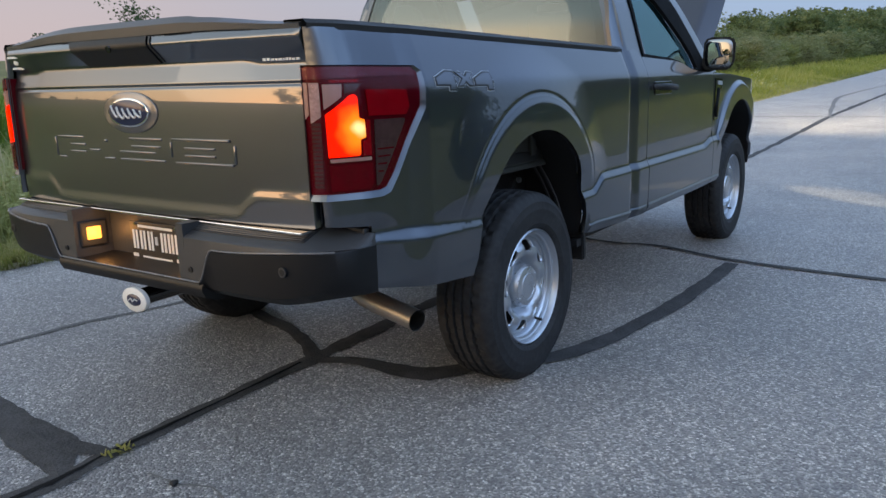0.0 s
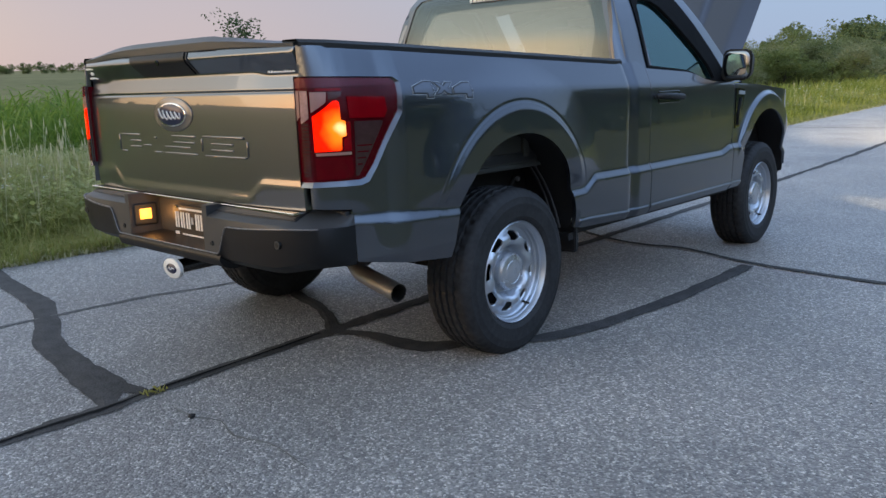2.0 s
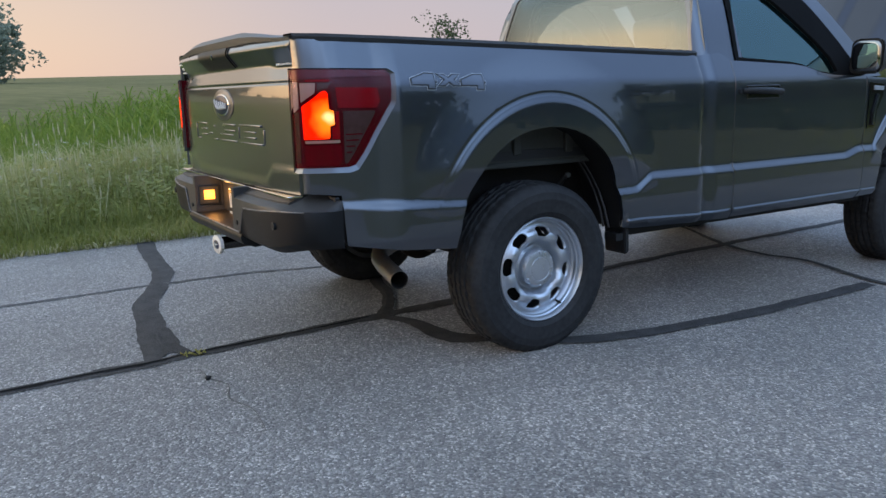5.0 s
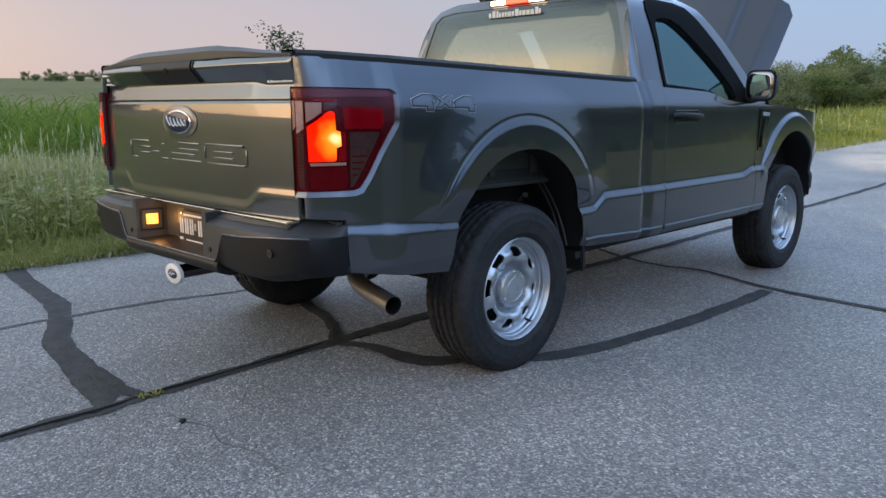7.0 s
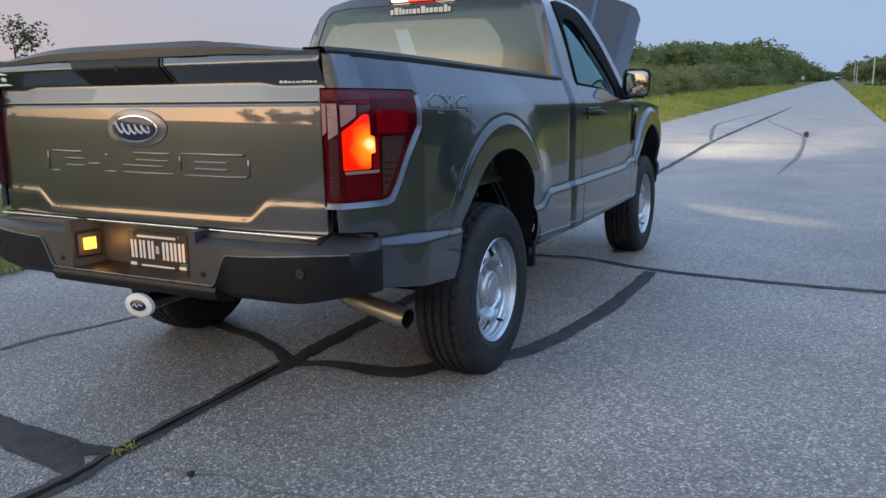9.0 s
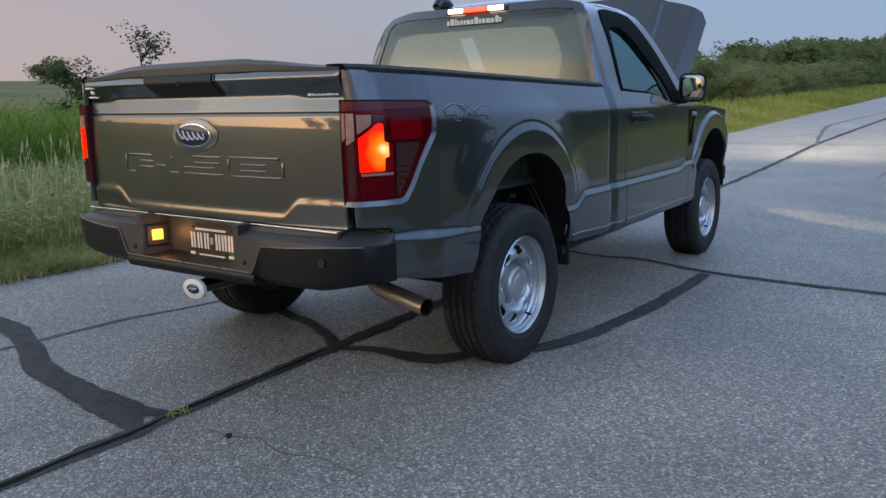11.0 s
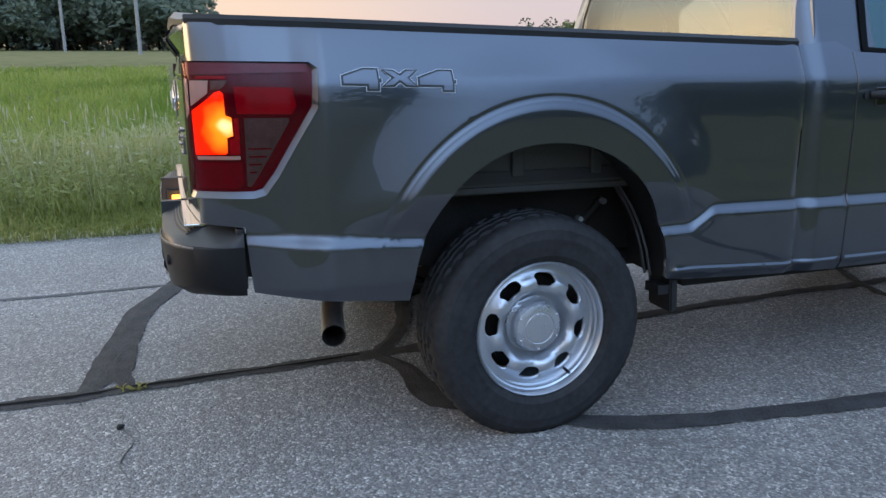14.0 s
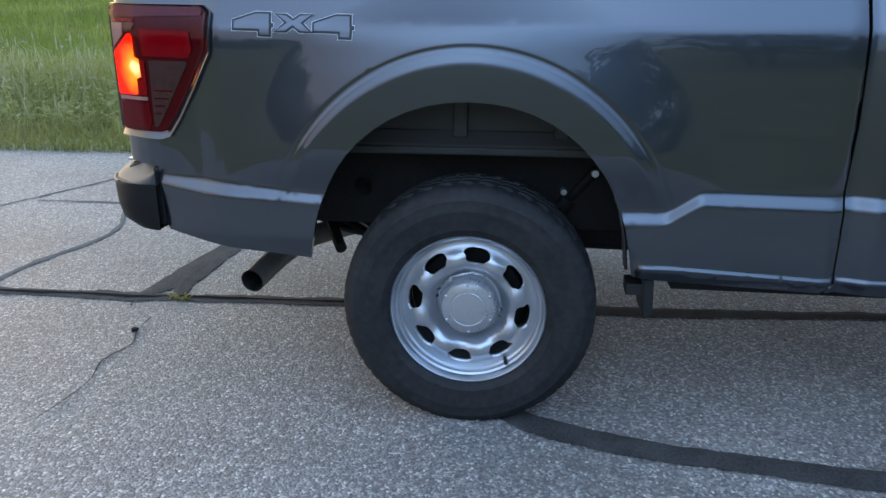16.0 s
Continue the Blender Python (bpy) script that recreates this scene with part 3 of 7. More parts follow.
strip("crack_seal", [(0.09, -1.335), (0.0, -1.362), (-0.10, -1.392), (-0.22, -1.405), (-0.36, -1.39)], [0.03, 0.07, 0.085, 0.06, 0.02], TAR, "tar smear joining the middle seam", 0.04, 0.0055, 22)
strip("crack_seal", [(0.04, -0.32), (-0.15, -0.19), (-0.29, -0.11), (-0.45, -0.05), (-0.62, 0.0), (-0.85, 0.07)], [0.09, 0.07, 0.06, 0.07, 0.09, 0.05], TAR, "short tar seal under the truck", 0.10, 0.006, 3)
strip("crack_seal", [(0.06, -0.33), (0.26, -0.25), (0.45, -0.25), (0.60, -0.22), (0.72, -0.05), (0.86, 0.10), (0.98, 0.27), (1.08, 0.62), (1.15, 1.15), (1.18, 1.7), (1.20, 2.28)],
      [0.07, 0.08, 0.12, 0.14, 0.085, 0.09, 0.10, 0.10, 0.10, 0.095, 0.09], TAR, "curved tar seal sweeping round the rear wheel", 0.05, 0.007, 4)
strip("crack_seal", [(-2.2, 3.35), (-0.94, 3.02), (-0.1, 2.62), (0.32, 2.52), (0.62, 2.56), (1.2, 2.36), (1.82, 2.30), (2.7, 2.30), (3.8, 2.42)], [0.03, 0.05, 0.055, 0.05, 0.055, 0.06, 0.055, 0.06, 0.05], TAR, "tar seal across the lane", 0.10, 0.008, 5)
strip("joint_crack", [(0.10, -6), (0.09, -2.4), (0.078, -1.75), (0.085, -1.5), (0.062, -1.3), (0.055, -0.85), (0.03, -0.4)], [0.018, 0.02, 0.016, 0.022, 0.018, 0.012, 0.01], DEEP, "dark open crack in the joint", 0.35, 0.0085, 21)
strip("faint_crack", [(-1.45, -3.0), (-1.46, -1.75), (-1.42, -0.65), (-1.27, -0.02), (-1.20, 1.5), (-1.3, 4)], [0.02, 0.035, 0.03, 0.035, 0.03, 0.02], TARTHIN, "", 0.3, 0.004, 6)
strip("faint_crack", [(0.12, -2.32), (-0.30, -2.27), (-0.85, -2.15), (-1.5, -2.35), (-2.2, -2.2)], [0.03, 0.035, 0.03, 0.02, 0.015], TARTHIN, "", 0.3, 0.004, 7)
strip("faint_crack", [(-0.9, -3.35), (-1.29, -3.16), (-1.7, -2.98), (-2.08, -2.83), (-3.0, -2.6)], [0.02, 0.03, 0.03, 0.03, 0.02], TARTHIN, "", 0.3, 0.004, 8)
strip("faint_crack", [(0.30, -1.36), (0.45, -1.35), (0.55, -1.31), (0.70, -1.35), (0.87, -1.31), (1.1, -1.34)], [0.004, 0.008, 0.004, 0.006, 0.004, 0.002], TARTHIN, "", 0.5, 0.004, 9)
strip("faint_crack", [(-3.0, 15.6), (-1.4, 15.9), (1.3, 16.0), (2.6, 15.8)], [0.03, 0.05, 0.04, 0.02], TARTHIN, "", 0.3, 0.006, 10)
strip("tyre_mark", [(-0.1, 15.5), (-0.45, 17.8), (-1.06, 23.5), (-1.0, 26.4), (-0.68, 30.9), (-0.06, 39.0)], [0.05, 0.10, 0.12, 0.12, 0.10, 0.05], SCUFF, "faint curved tyre mark", 0.1, 0.005, 11, 0.3)
strip("tyre_mark", [(0.2, 28.0), (0.45, 25.8), (1.1, 22.1), (1.7, 18.2), (1.77, 13.0), (1.69, 11.2), (1.6, 9.5)], [0.05, 0.08, 0.09, 0.10, 0.10, 0.08, 0.03], SCUFF, "faint curved tyre mark", 0.1, 0.005, 12, 0.3)


def scrap():
    """A crumpled black scrap of rubber lying on the far lane."""
    bm = bmesh.new()
    bmesh.ops.create_icosphere(bm, subdivisions=2, radius=0.12)
    for v in bm.verts:
        v.co += noise.noise_vector(v.co * 9) * 0.05
        v.co = Vector((v.co.x * 0.8, v.co.y * 1.6, (v.co.z + 0.12) * 1.0))
    ob = part("rubber_scrap", bm, RUBBER, None, "", 60)
    ob.matrix_world = pose(1.76, 18.3, road_z(0, 18.3), 0, 0, 20) @ Matrix.Diagonal((0.22, 0.95, 0.6, 1))
    tagged(ob, "crumpled black rubber scrap lying on the road", "debris")



def pebble():
    """A small dark stone lying by the joint."""
    bm = bmesh.new()
    bmesh.ops.create_icosphere(bm, subdivisions=2, radius=0.014)
    for v in bm.verts:
        v.co += noise.noise_vector(v.co * 60) * 0.006
        v.co.z = (v.co.z + 0.010) * 0.7
    ob = part("pebble", bm, RUBBER, None, "", 60)
    ob.location = (0.431, -1.362, 0.002)
    tagged(ob, "small dark stone lying on the road", "stone")


scrap()
pebble()


def roadside_pebbles():
    rnd = random.Random(12)
    V, F = [], []
    for _ in range(90):
        x, y = rnd.uniform(-2.8, 2.6), rnd.uniform(-2.6, 3.5)
        r = rnd.uniform(0.004, 0.009)
        k = len(V)
        for dx, dy, dz in ((1, 0, 0), (-0.5, 0.8, 0), (-0.5, -0.8, 0), (0.1, 0, 1)):
            V.append((x + r * dx, y + r * dy, 0.001 + r * dz))
        F += [(k, k + 1, k + 3), (k + 1, k + 2, k + 3), (k + 2, k, k + 3)]
    me = bpy.data.meshes.new("loose_stones")
    me.from_pydata(V, [], F)
    tagged(link("loose_stones", me, M("loose_chippings", (0.13, 0.125, 0.12), 0.8, 0, 0.4, 30, 200)), "loose grey chippings on the road", "stones", kind="stuff")


roadside_pebbles()


def weed_tuft():
    """The little yellow-green weed in the middle joint."""
    rnd = random.Random(3)
    V, F = [], []
    for _ in range(18):
        x, y = 0.085 + rnd.gauss(0, 0.012), -1.32 + rnd.gauss(0, 0.024)
        a, h, w = rnd.uniform(0, 6.28), rnd.uniform(0.006, 0.022), rnd.uniform(0.003, 0.006)
        dx, dy = math.cos(a), math.sin(a)
        k = len(V)
        V += [(x - dy * w, y + dx * w, 0.008), (x + dy * w, y - dx * w, 0.008), (x + dx * 0.02 + dy * w, y + dy * 0.02 - dx * w, 0.008 + h), (x + dx * 0.028, y + dy * 0.028, 0.006 + h * 0.8)]
        F += [(k, k + 1, k + 2), (k, k + 2, k + 3)]
    me = bpy.data.meshes.new("joint_weed")
    me.from_pydata(V, [], F)
    m = leafy("yellow_green_weed", [(0.12, 0.14, 0.03), (0.26, 0.26, 0.05), (0.40, 0.37, 0.13)])
    tagged(link("joint_weed", me, m), "small yellow-green weed growing in the tarred joint", "weed")


weed_tuft()


# ---- the pickup truck: x to its right, y ahead, z up, rear axle at y = 0.018 ----
truck = new("pickup_truck")
tagged(truck, "dark grey metallic single-cab pickup truck with raised hood on the road", "pickup truck")
YR, YF, HUB = 0.018, 3.11, 0.376

UPPER = [(0.35, 0.962), (0.60, 0.971), (0.80, 0.974), (0.95, 0.9745), (1.08, 0.974), (1.16, 0.9725), (1.20, 0.969), (1.25, 0.948), (1.31, 0.923), (1.36, 0.901), (1.40, 0.872)]


def ledge_z(y):
    return soft_table([(-1.05, 0.782), (-0.93, 0.776), (-0.41, 0.742), (0.45, 0.712), (0.575, 0.716), (0.662, 0.774), (1.03, 0.770), (2.30, 0.768), (2.42, 0.80), (2.6, 0.80), (2.75, 0.70), (4.1, 0.70)], y, 0.012)


def flare(y, z, yc):
    e = math.hypot((y - yc) / 0.600, (z - 0.48) / 0.662)
    if yc == YR:
        swell = 0.026 * max(0.0, min(1.0, (1.30 - e) / 0.30)) ** 1.5
        step = 0.0075 * S((1.0 - e) / 0.050) - 0.0035 * math.exp(-((e - 1.012) / 0.010) ** 2)
    else:
        swell, step = 0.0, 0.026 * S((1.0 - e) / 0.045)
    return (swell + step) * S((z - 0.68) / 0.20)


def flare_points(yc):
    """Points along the flare, so that the mesh follows its curve."""
    return [(yc + e * 0.600 * math.cos(t), 0.48 + e * 0.662 * math.sin(t)) for e in ((1.30, 1.26, 1.21, 1.16, 1.11, 1.06, 1.035, 1.024, 1.012, 1.0) if yc == YR else (1.012, 1.0)) + (0.990, 0.980, 0.970, 0.960, 0.950, 0.938) for t in line(radians(16), radians(164), radians(2.2))]


CORNER = [(-1.056, 0.985), (-1.053, 0.80), (-1.047, 0.67), (-1.035, 0.59), (-1.0, 0.455), (-0.955, 0.325), (-0.91, 0.255), (-0.85, 0.195), (-0.78, 0.145), (-0.73, 0.055), (-0.69, 0.0)]


def corner_drop(y):
    """How far the bed side has turned in towards the tailgate: 0 along the side, 1 at the seam."""
    return soft_table(CORNER, y, 0.004)


def side_x(y, z):
    x = soft_table(UPPER, z, 0.014)
    zc = ledge_z(y)
    x += 0.019 * S((zc - z) / 0.044)
    zl = 0.556 - 0.05 * max(0.0, min(0.4, y - 0.6)) if y > 0.5 else 0.40
    if y > 0.5:
        x += 0.007 * S((zl - z) / 0.012)
    x -= 0.55 * max(0.0, zl - 0.014 - z) if y > 0.5 else 0.20 * max(0.0, 0.60 - z)
    x += max(flare(y, z, YR), flare(y, z, YF))
    if 1.042 < y < 1.14:
        x -= 0.020 * S((1.14 - y) / 0.085)
    elif 0.99 < y < 1.042:
        x -= 0.008 * S((y - 1.005) / 0.035)
    t = max(0.0, -0.70 - y)
    high = S((z - 0.62) / 0.24)
    x -= (x - 0.800) * high * corner_drop(y) + 0.130 * (1 - high) * (t / 0.354) ** 1.35
    t = max(0.0, y - 3.45)
    x -= 0.26 * (t / 0.5) ** 2
    return x


def ledge_points(y0, y1):
    low_edge = [(y, 0.556 - 0.05 * max(0.0, min(0.4, y - 0.6)) - d) for y in line(max(y0, 0.56), y1, 0.03) for d in (-0.004, 0.002, 0.008, 0.014)] if y1 > 0.6 else []
    ys = line(y0, 0.55, 0.025) + line(0.556, 0.69, 0.008) + line(0.70, y1, 0.025) if y0 < 0.5 else line(y0, y1, 0.025)
    return low_edge + [(y, ledge_z(y) - d) for y in ys if abs(y - YR) > 0.47 for d in (-0.006, 0.004, 0.013, 0.022, 0.031, 0.040, 0.048)]


def arch(yc, z0, n=26, grow=0.0):
    """The opening over a wheel, from front to rear, down to the height z0."""
    out = []
    a, b, zc, p = 0.467 + grow, 0.529 + grow, 0.48, 2.15
    lo = math.asin(min(1, (max(z0 - zc, 0.0) / b))) if z0 > zc else 0.0
    for i in range(n + 1):
        t = lo + (math.pi - 2 * lo) * i / n
        c, s = math.cos(t), math.sin(t)
        out.append((yc + a * math.copysign(abs(c) ** (2 / p), c), zc + b * abs(s) ** (2 / p)))
    return out


def rail_z(y):
    return 1.366 - 0.024 * (y + 1.03)


def both(name, material, outline, us, vs, holes=(), depth=0.02, lift=0.0, label="", step=0.03, fx=None, extra=()):
    """The right-hand panel and its mirror image."""
    fx = fx or side_x
    made = []
    for s in (1, -1):
        me = panel_mesh(name, outline, lambda u, v: (s * fx(u, v), u, v), us, vs, holes, depth, s < 0, step, lift, extra)
        made.append(link(name, me, material, truck, label))
    return made


ZS = [0.5, 0.515, 0.53, 0.54, 0.548, 0.556, 0.57] + line(0.59, 0.69, 0.02) + line(0.70, 0.80, 0.010) + line(0.82, 1.12, 0.022) + line(1.135, 1.40, 0.013)
bed_outline = ([(-1.056, rail_z(-1.056)), (-0.6, rail_z(-0.6)), (0.2, rail_z(0.2)), (1.03, rail_z(1.03)), (1.036, 1.15), (1.045, 0.95), (1.036, 0.78), (1.036, 0.60), (1.04, 0.515), (1.015, 0.486), (0.56, 0.505), (0.492, 0.515)]
               + arch(YR, 0.52)[1:-1] + [(-0.452, 0.535), (-0.70, 0.560), (-0.915, 0.594), (-0.925, 0.70), (-0.93, 0.79), (-1.05, 0.80)])
both("bed_side", PAINT, bed_outline, [-1.054, -1.051, -1.047, -1.041, -1.033, -1.022] + line(-1.01, 1.03, 0.022), ZS, label="dark grey metallic bed side with a wheel arch flare", extra=flare_points(YR) + ledge_points(-0.92, 1.03))

# black caps along the bed rails
for s in (1, -1):
    bm = bmesh.new()
    for k, y in enumerate(line(-1.053, 1.03, 0.09)):
        x, z = s * (side_x(y, rail_z(y)) + 0.004), rail_z(y)
        ring = [(x, z - 0.006), (x + s * 0.002, z + 0.010), (x - s * 0.010, z + 0.022), (x - s * 0.085, z + 0.022), (x - s * 0.09, z - 0.02)]
        vs = [bm.verts.new((u, y, v)) for u, v in ring]
        if k:
            for i in range(4):
                bm.faces.new((last[i], last[i + 1], vs[i + 1], vs[i]))
        last = vs
    bmesh.ops.recalc_face_normals(bm, faces=bm.faces)
    part("rail_cap", bm, BLACK, truck, "black plastic bed rail cap", 40)

# bed box inside
bm = bmesh.new()
box(bm, -0.82, 0.82, -1.0, 0.98, 0.86, 0.90)
part("bed_floor", bm, BLACK, truck)
for s in (1, -1):
    bm = bmesh.new()
    box(bm, s * 0.80 - 0.012, s * 0.80 + 0.012, -1.0, 0.98, 0.83, 1.33)
    for y in (-0.32, -0.02, 0.28):
        box(bm, s * 0.812 - 0.012, s * 0.812 + 0.018, y - 0.022, y + 0.022, 0.88, 1.10, 0.006)
    box(bm, s * 0.80 - 0.02, s * 0.80 + 0.020, -0.55, 0.6, 0.825, 0.850, 0.006)
    part("bed_inner_wall", bm, LINER, truck, "grey inner bed wall with stiffening ribs")
bm = bmesh.new()
box(bm, -0.82, 0.82, 0.965, 1.0, 0.88, 1.33, 0.006)
part("bed_front_wall", bm, PAINT, truck)

# cab side: corner panel, door, fender
cabrear = [(1.046, 1.315), (1.053, 0.95), (1.046, 0.78), (1.048, 0.52), (1.03, 0.486), (1.266, 0.480), (1.266, 0.9), (1.268, 1.30), (1.20, 1.33)]
both("cab_corner", PAINT, cabrear, line(1.055, 1.15, 0.012) + line(1.17, 1.27, 0.03), ZS, label="")
belt = [(2.475, 1.205), (2.15, 1.212), (2.03, 1.226), (1.91, 1.258), (1.80, 1.272), (1.276, 1.292)]
door_out = [(1.276, 0.485), (2.43, 0.482), (2.468, 0.55), (2.475, 0.9)] + belt
doors = both("door", PAINT, door_out, line(1.28, 2.46, 0.035), ZS, label="dark grey front door", extra=ledge_points(1.29, 2.46))
fender_out = ([(2.485, 1.198), (2.482, 0.9), (2.476, 0.56), (2.45, 0.486), (2.63, 0.49)] + list(reversed(arch(YF, 0.50)))[1:-1]
              + [(3.60, 0.56), (3.76, 0.60), (3.93, 0.66), (3.96, 0.90), (3.93, 1.06), (3.80, 1.105), (3.4, 1.150), (2.9, 1.185)])
both("front_fender", PAINT, fender_out, line(2.5, 3.95, 0.028), ZS, label="dark grey front fender with arch flare", extra=flare_points(YF))
for s, d in zip((1, -1), doors):
    hx = s * side_x(1.48, 1.13)
    bm = bmesh.new()
    box(bm, hx - s * 0.002, hx + s * 0.006, 1.36, 1.63, 1.095, 1.165, 0.004)
    part("handle_recess", bm, GLOSSB, d)
    bm = bmesh.new()
    tube(bm, [(hx + s * 0.004, 1.335, 1.137), (hx + s * 0.038, 1.36, 1.139), (hx + s * 0.042, 1.49, 1.135), (hx + s * 0.038, 1.60, 1.129), (hx + s * 0.004, 1.635, 1.127)], [0.014, 0.017, 0.018, 0.017, 0.014], 10)
    part("door_handle", bm, BLACK, d, "black pull door handle", 50)
    bm = bmesh.new()
    rod(bm, (hx - s * 0.005, 1.315, 1.135), (hx + s * 0.006, 1.315, 1.135), 0.014, None, 14)
    part("lock", bm, BLACK, d, "", 40)
both("fender_vent", GLOSSB, [(2.505, 1.165), (2.66, 1.155), (2.655, 1.09), (2.60, 1.0), (2.585, 0.90), (2.505, 0.895)], line(2.51, 2.65, 0.03), line(0.9, 1.16, 0.03), depth=0.01, lift=0.005, label="black fender vent trim")
both("vent_badge", GREYLINE, [(2.545, 1.148), (2.65, 1.142), (2.65, 1.118), (2.545, 1.122)], [], [], depth=0.004, lift=0.010, label="small silver badge")
both("vent_edge", PAINT, [(2.585, 1.10), (2.60, 1.085), (2.565, 0.985), (2.56, 0.915), (2.54, 0.915), (2.545, 0.99)], [], [], depth=0.02, lift=0.016)
for s in (1, -1):
    bm = bmesh.new()
    prism(bm, [(0.60, 0.49), (2.62, 0.47), (2.62, 0.445), (0.62, 0.455)], "x", s * 0.90, s * 0.80)
    part("rocker_underside", bm, UNDER, truck)

# greenhouse
GX = [(1.18, 0.945), (1.28, 0.915), (1.36, 0.888), (1.46, 0.858), (1.56, 0.826), (1.66, 0.788), (1.74, 0.752), (1.79, 0.718), (1.83, 0.672), (1.86, 0.60)]


def green_x(y, z):
    t = max(0.0, 1.16 - y)
    u = max(0.0, y - 2.1)
    return soft_table(GX, z, 0.02) - 0.6 * t * t / 0.10 - 0.03 * u


win_out = [(1.365, 1.307), (1.378, 1.50), (1.398, 1.635), (1.43, 1.672), (1.50, 1.684), (1.60, 1.682), (1.69, 1.652), (1.78, 1.600), (1.88, 1.535), (2.08, 1.400), (2.19, 1.31), (2.235, 1.235), (2.20, 1.220), (2.15, 1.222), (2.03, 1.236), (1.91, 1.268), (1.80, 1.284)]
open_out = [(1.40, 1.305), (1.392, 1.50), (1.390, 1.70), (1.42, 1.745), (1.50, 1.757), (1.70, 1.757), (1.82, 1.742), (1.90, 1.70), (2.10, 1.535), (2.28, 1.375), (2.42, 1.235), (2.40, 1.215), (2.15, 1.222), (2.03, 1.236), (1.91, 1.268), (1.80, 1.284)]
ring_out = [(1.07, 1.30), (1.085, 1.45), (1.13, 1.64), (1.19, 1.775), (1.26, 1.815), (1.60, 1.835), (1.86, 1.825), (2.02, 1.775), (2.25, 1.60), (2.50, 1.39), (2.72, 1.205), (2.48, 1.195), (2.15, 1.203), (2.03, 1.217), (1.91, 1.248), (1.80, 1.264), (1.276, 1.285)]
both("window_surround", PAINT, ring_out, line(1.08, 2.7, 0.04), line(1.2, 1.84, 0.03), [open_out], 0.045, 0.0, "painted cab pillars and roof rail", 0.035, green_x)
trim_out = [(1.335, 1.292), (1.345, 1.50), (1.350, 1.72), (1.385, 1.775), (1.50, 1.790), (1.72, 1.788), (1.85, 1.768), (1.95, 1.705), (2.14, 1.55), (2.32, 1.395), (2.475, 1.235), (2.475, 1.208), (2.15, 1.214), (2.03, 1.228), (1.91, 1.258), (1.80, 1.273)]
both("window_seal", SEAL, trim_out, line(1.36, 2.46, 0.03), line(1.21, 1.78, 0.025), [win_out], 0.02, 0.006, "broad black window seal", 0.03, green_x)
for ob in both("side_window", GLASS, win_out, line(1.45, 2.4, 0.1), line(1.25, 1.75, 0.1), (), 0.004, -0.018, "tinted side window", 0.06, green_x):
    ob.visible_shadow = False
both("door_sail", GLOSSB, [(2.30, 1.355), (2.33, 1.33), (2.42, 1.237), (2.47, 1.21), (2.28, 1.213)], [], [], (), 0.01, 0.004, "", 0.05, green_x)


def roof_z(x, y):
    z = 1.812 + 0.070 * (1 - min(1.0, abs(x) / 0.70) ** 2.6)
    z -= 0.10 * S((1.33 - y) / 0.16) * 0.55
    z -= 0.16 * (max(0.0, y - 1.72) / 0.36) ** 2 * 0.5
    return z


roof_out = [(-0.685, 1.24), (-0.4, 1.205), (0.4, 1.205), (0.685, 1.24), (0.70, 1.5), (0.695, 1.85), (0.66, 2.02), (0.3, 2.08), (-0.3, 2.08), (-0.66, 2.02), (-0.695, 1.85), (-0.70, 1.5)]
me = panel_mesh("roof", roof_out, lambda u, v: (u, v, roof_z(u, v)), line(-0.69, 0.69, 0.04), line(1.22, 2.06, 0.035), depth=0.05)
link("roof", me, PAINT, truck, "dark grey cab roof")
bm = bmesh.new()
box(bm, -0.69, 0.69, 1.25, 2.02, 1.745, 1.760)
part("headliner", bm, CABIN, truck)


def rear_y(z):
    return 1.050 + 0.10 * max(0.0, z - 1.25) + 0.22 * max(0.0, z - 1.45) ** 1.5 + 0.6 * max(0.0, z - 1.74) ** 1.2


def back(x, z):
    return (x, rear_y(z) + 0.16 * (abs(x) / 0.85) ** 4 * 0.35, z)


glass_out = [(-0.805, 1.30), (-0.80, 1.36), (-0.775, 1.50), (-0.70, 1.735), (-0.66, 1.775), (-0.55, 1.790), (0.55, 1.790), (0.66, 1.775), (0.70, 1.735), (0.775, 1.50), (0.80, 1.36), (0.805, 1.30), (0.78, 1.265), (-0.78, 1.265)]
wall_out = [(-0.90, 1.22), (-0.885, 1.36), (-0.85, 1.50), (-0.76, 1.74), (-0.70, 1.81), (-0.55, 1.845), (0.55, 1.845), (0.70, 1.81), (0.76, 1.74), (0.85, 1.50), (0.885, 1.36), (0.90, 1.22)]
me = panel_mesh("cab_back", wall_out, back, line(-0.88, 0.88, 0.05), line(1.23, 1.83, 0.04), [glass_out], 0.03, False, 0.04)
link("cab_back", me, PAINT, truck, "painted rear wall of the cab round the window")
inner = [(u * 0.945, 1.525 + (v - 1.525) * 0.90) for u, v in glass_out]
me = panel_mesh("window_border", glass_out, back, [], [], [inner], 0.004, False, 0.05, -0.006)
link("window_border", me, REARG, truck, "dark printed border of the rear window")
me = panel_mesh("window_frit", glass_out, back, [], [], [inner], 0.003, False, 0.05, -0.012)
link("window_frit", me, M("black_frit", (0.02, 0.021, 0.022), 0.5, 0, 0.1, 30, 200), truck)
me = panel_mesh("rear_window", inner, back, line(-0.7, 0.7, 0.1), line(1.3, 1.75, 0.08), (), 0.004, False, 0.06, -0.006)
rear_window = link("rear_window", me, REARG, truck, "tinted rear window reflecting the evening sky")
rear_window.visible_shadow = False
bm = bmesh.new()
box(bm, -0.88, 0.88, 1.055, 1.10, 0.55, 1.26, 0.01)
part("cab_back_lower", bm, PAINT, truck)
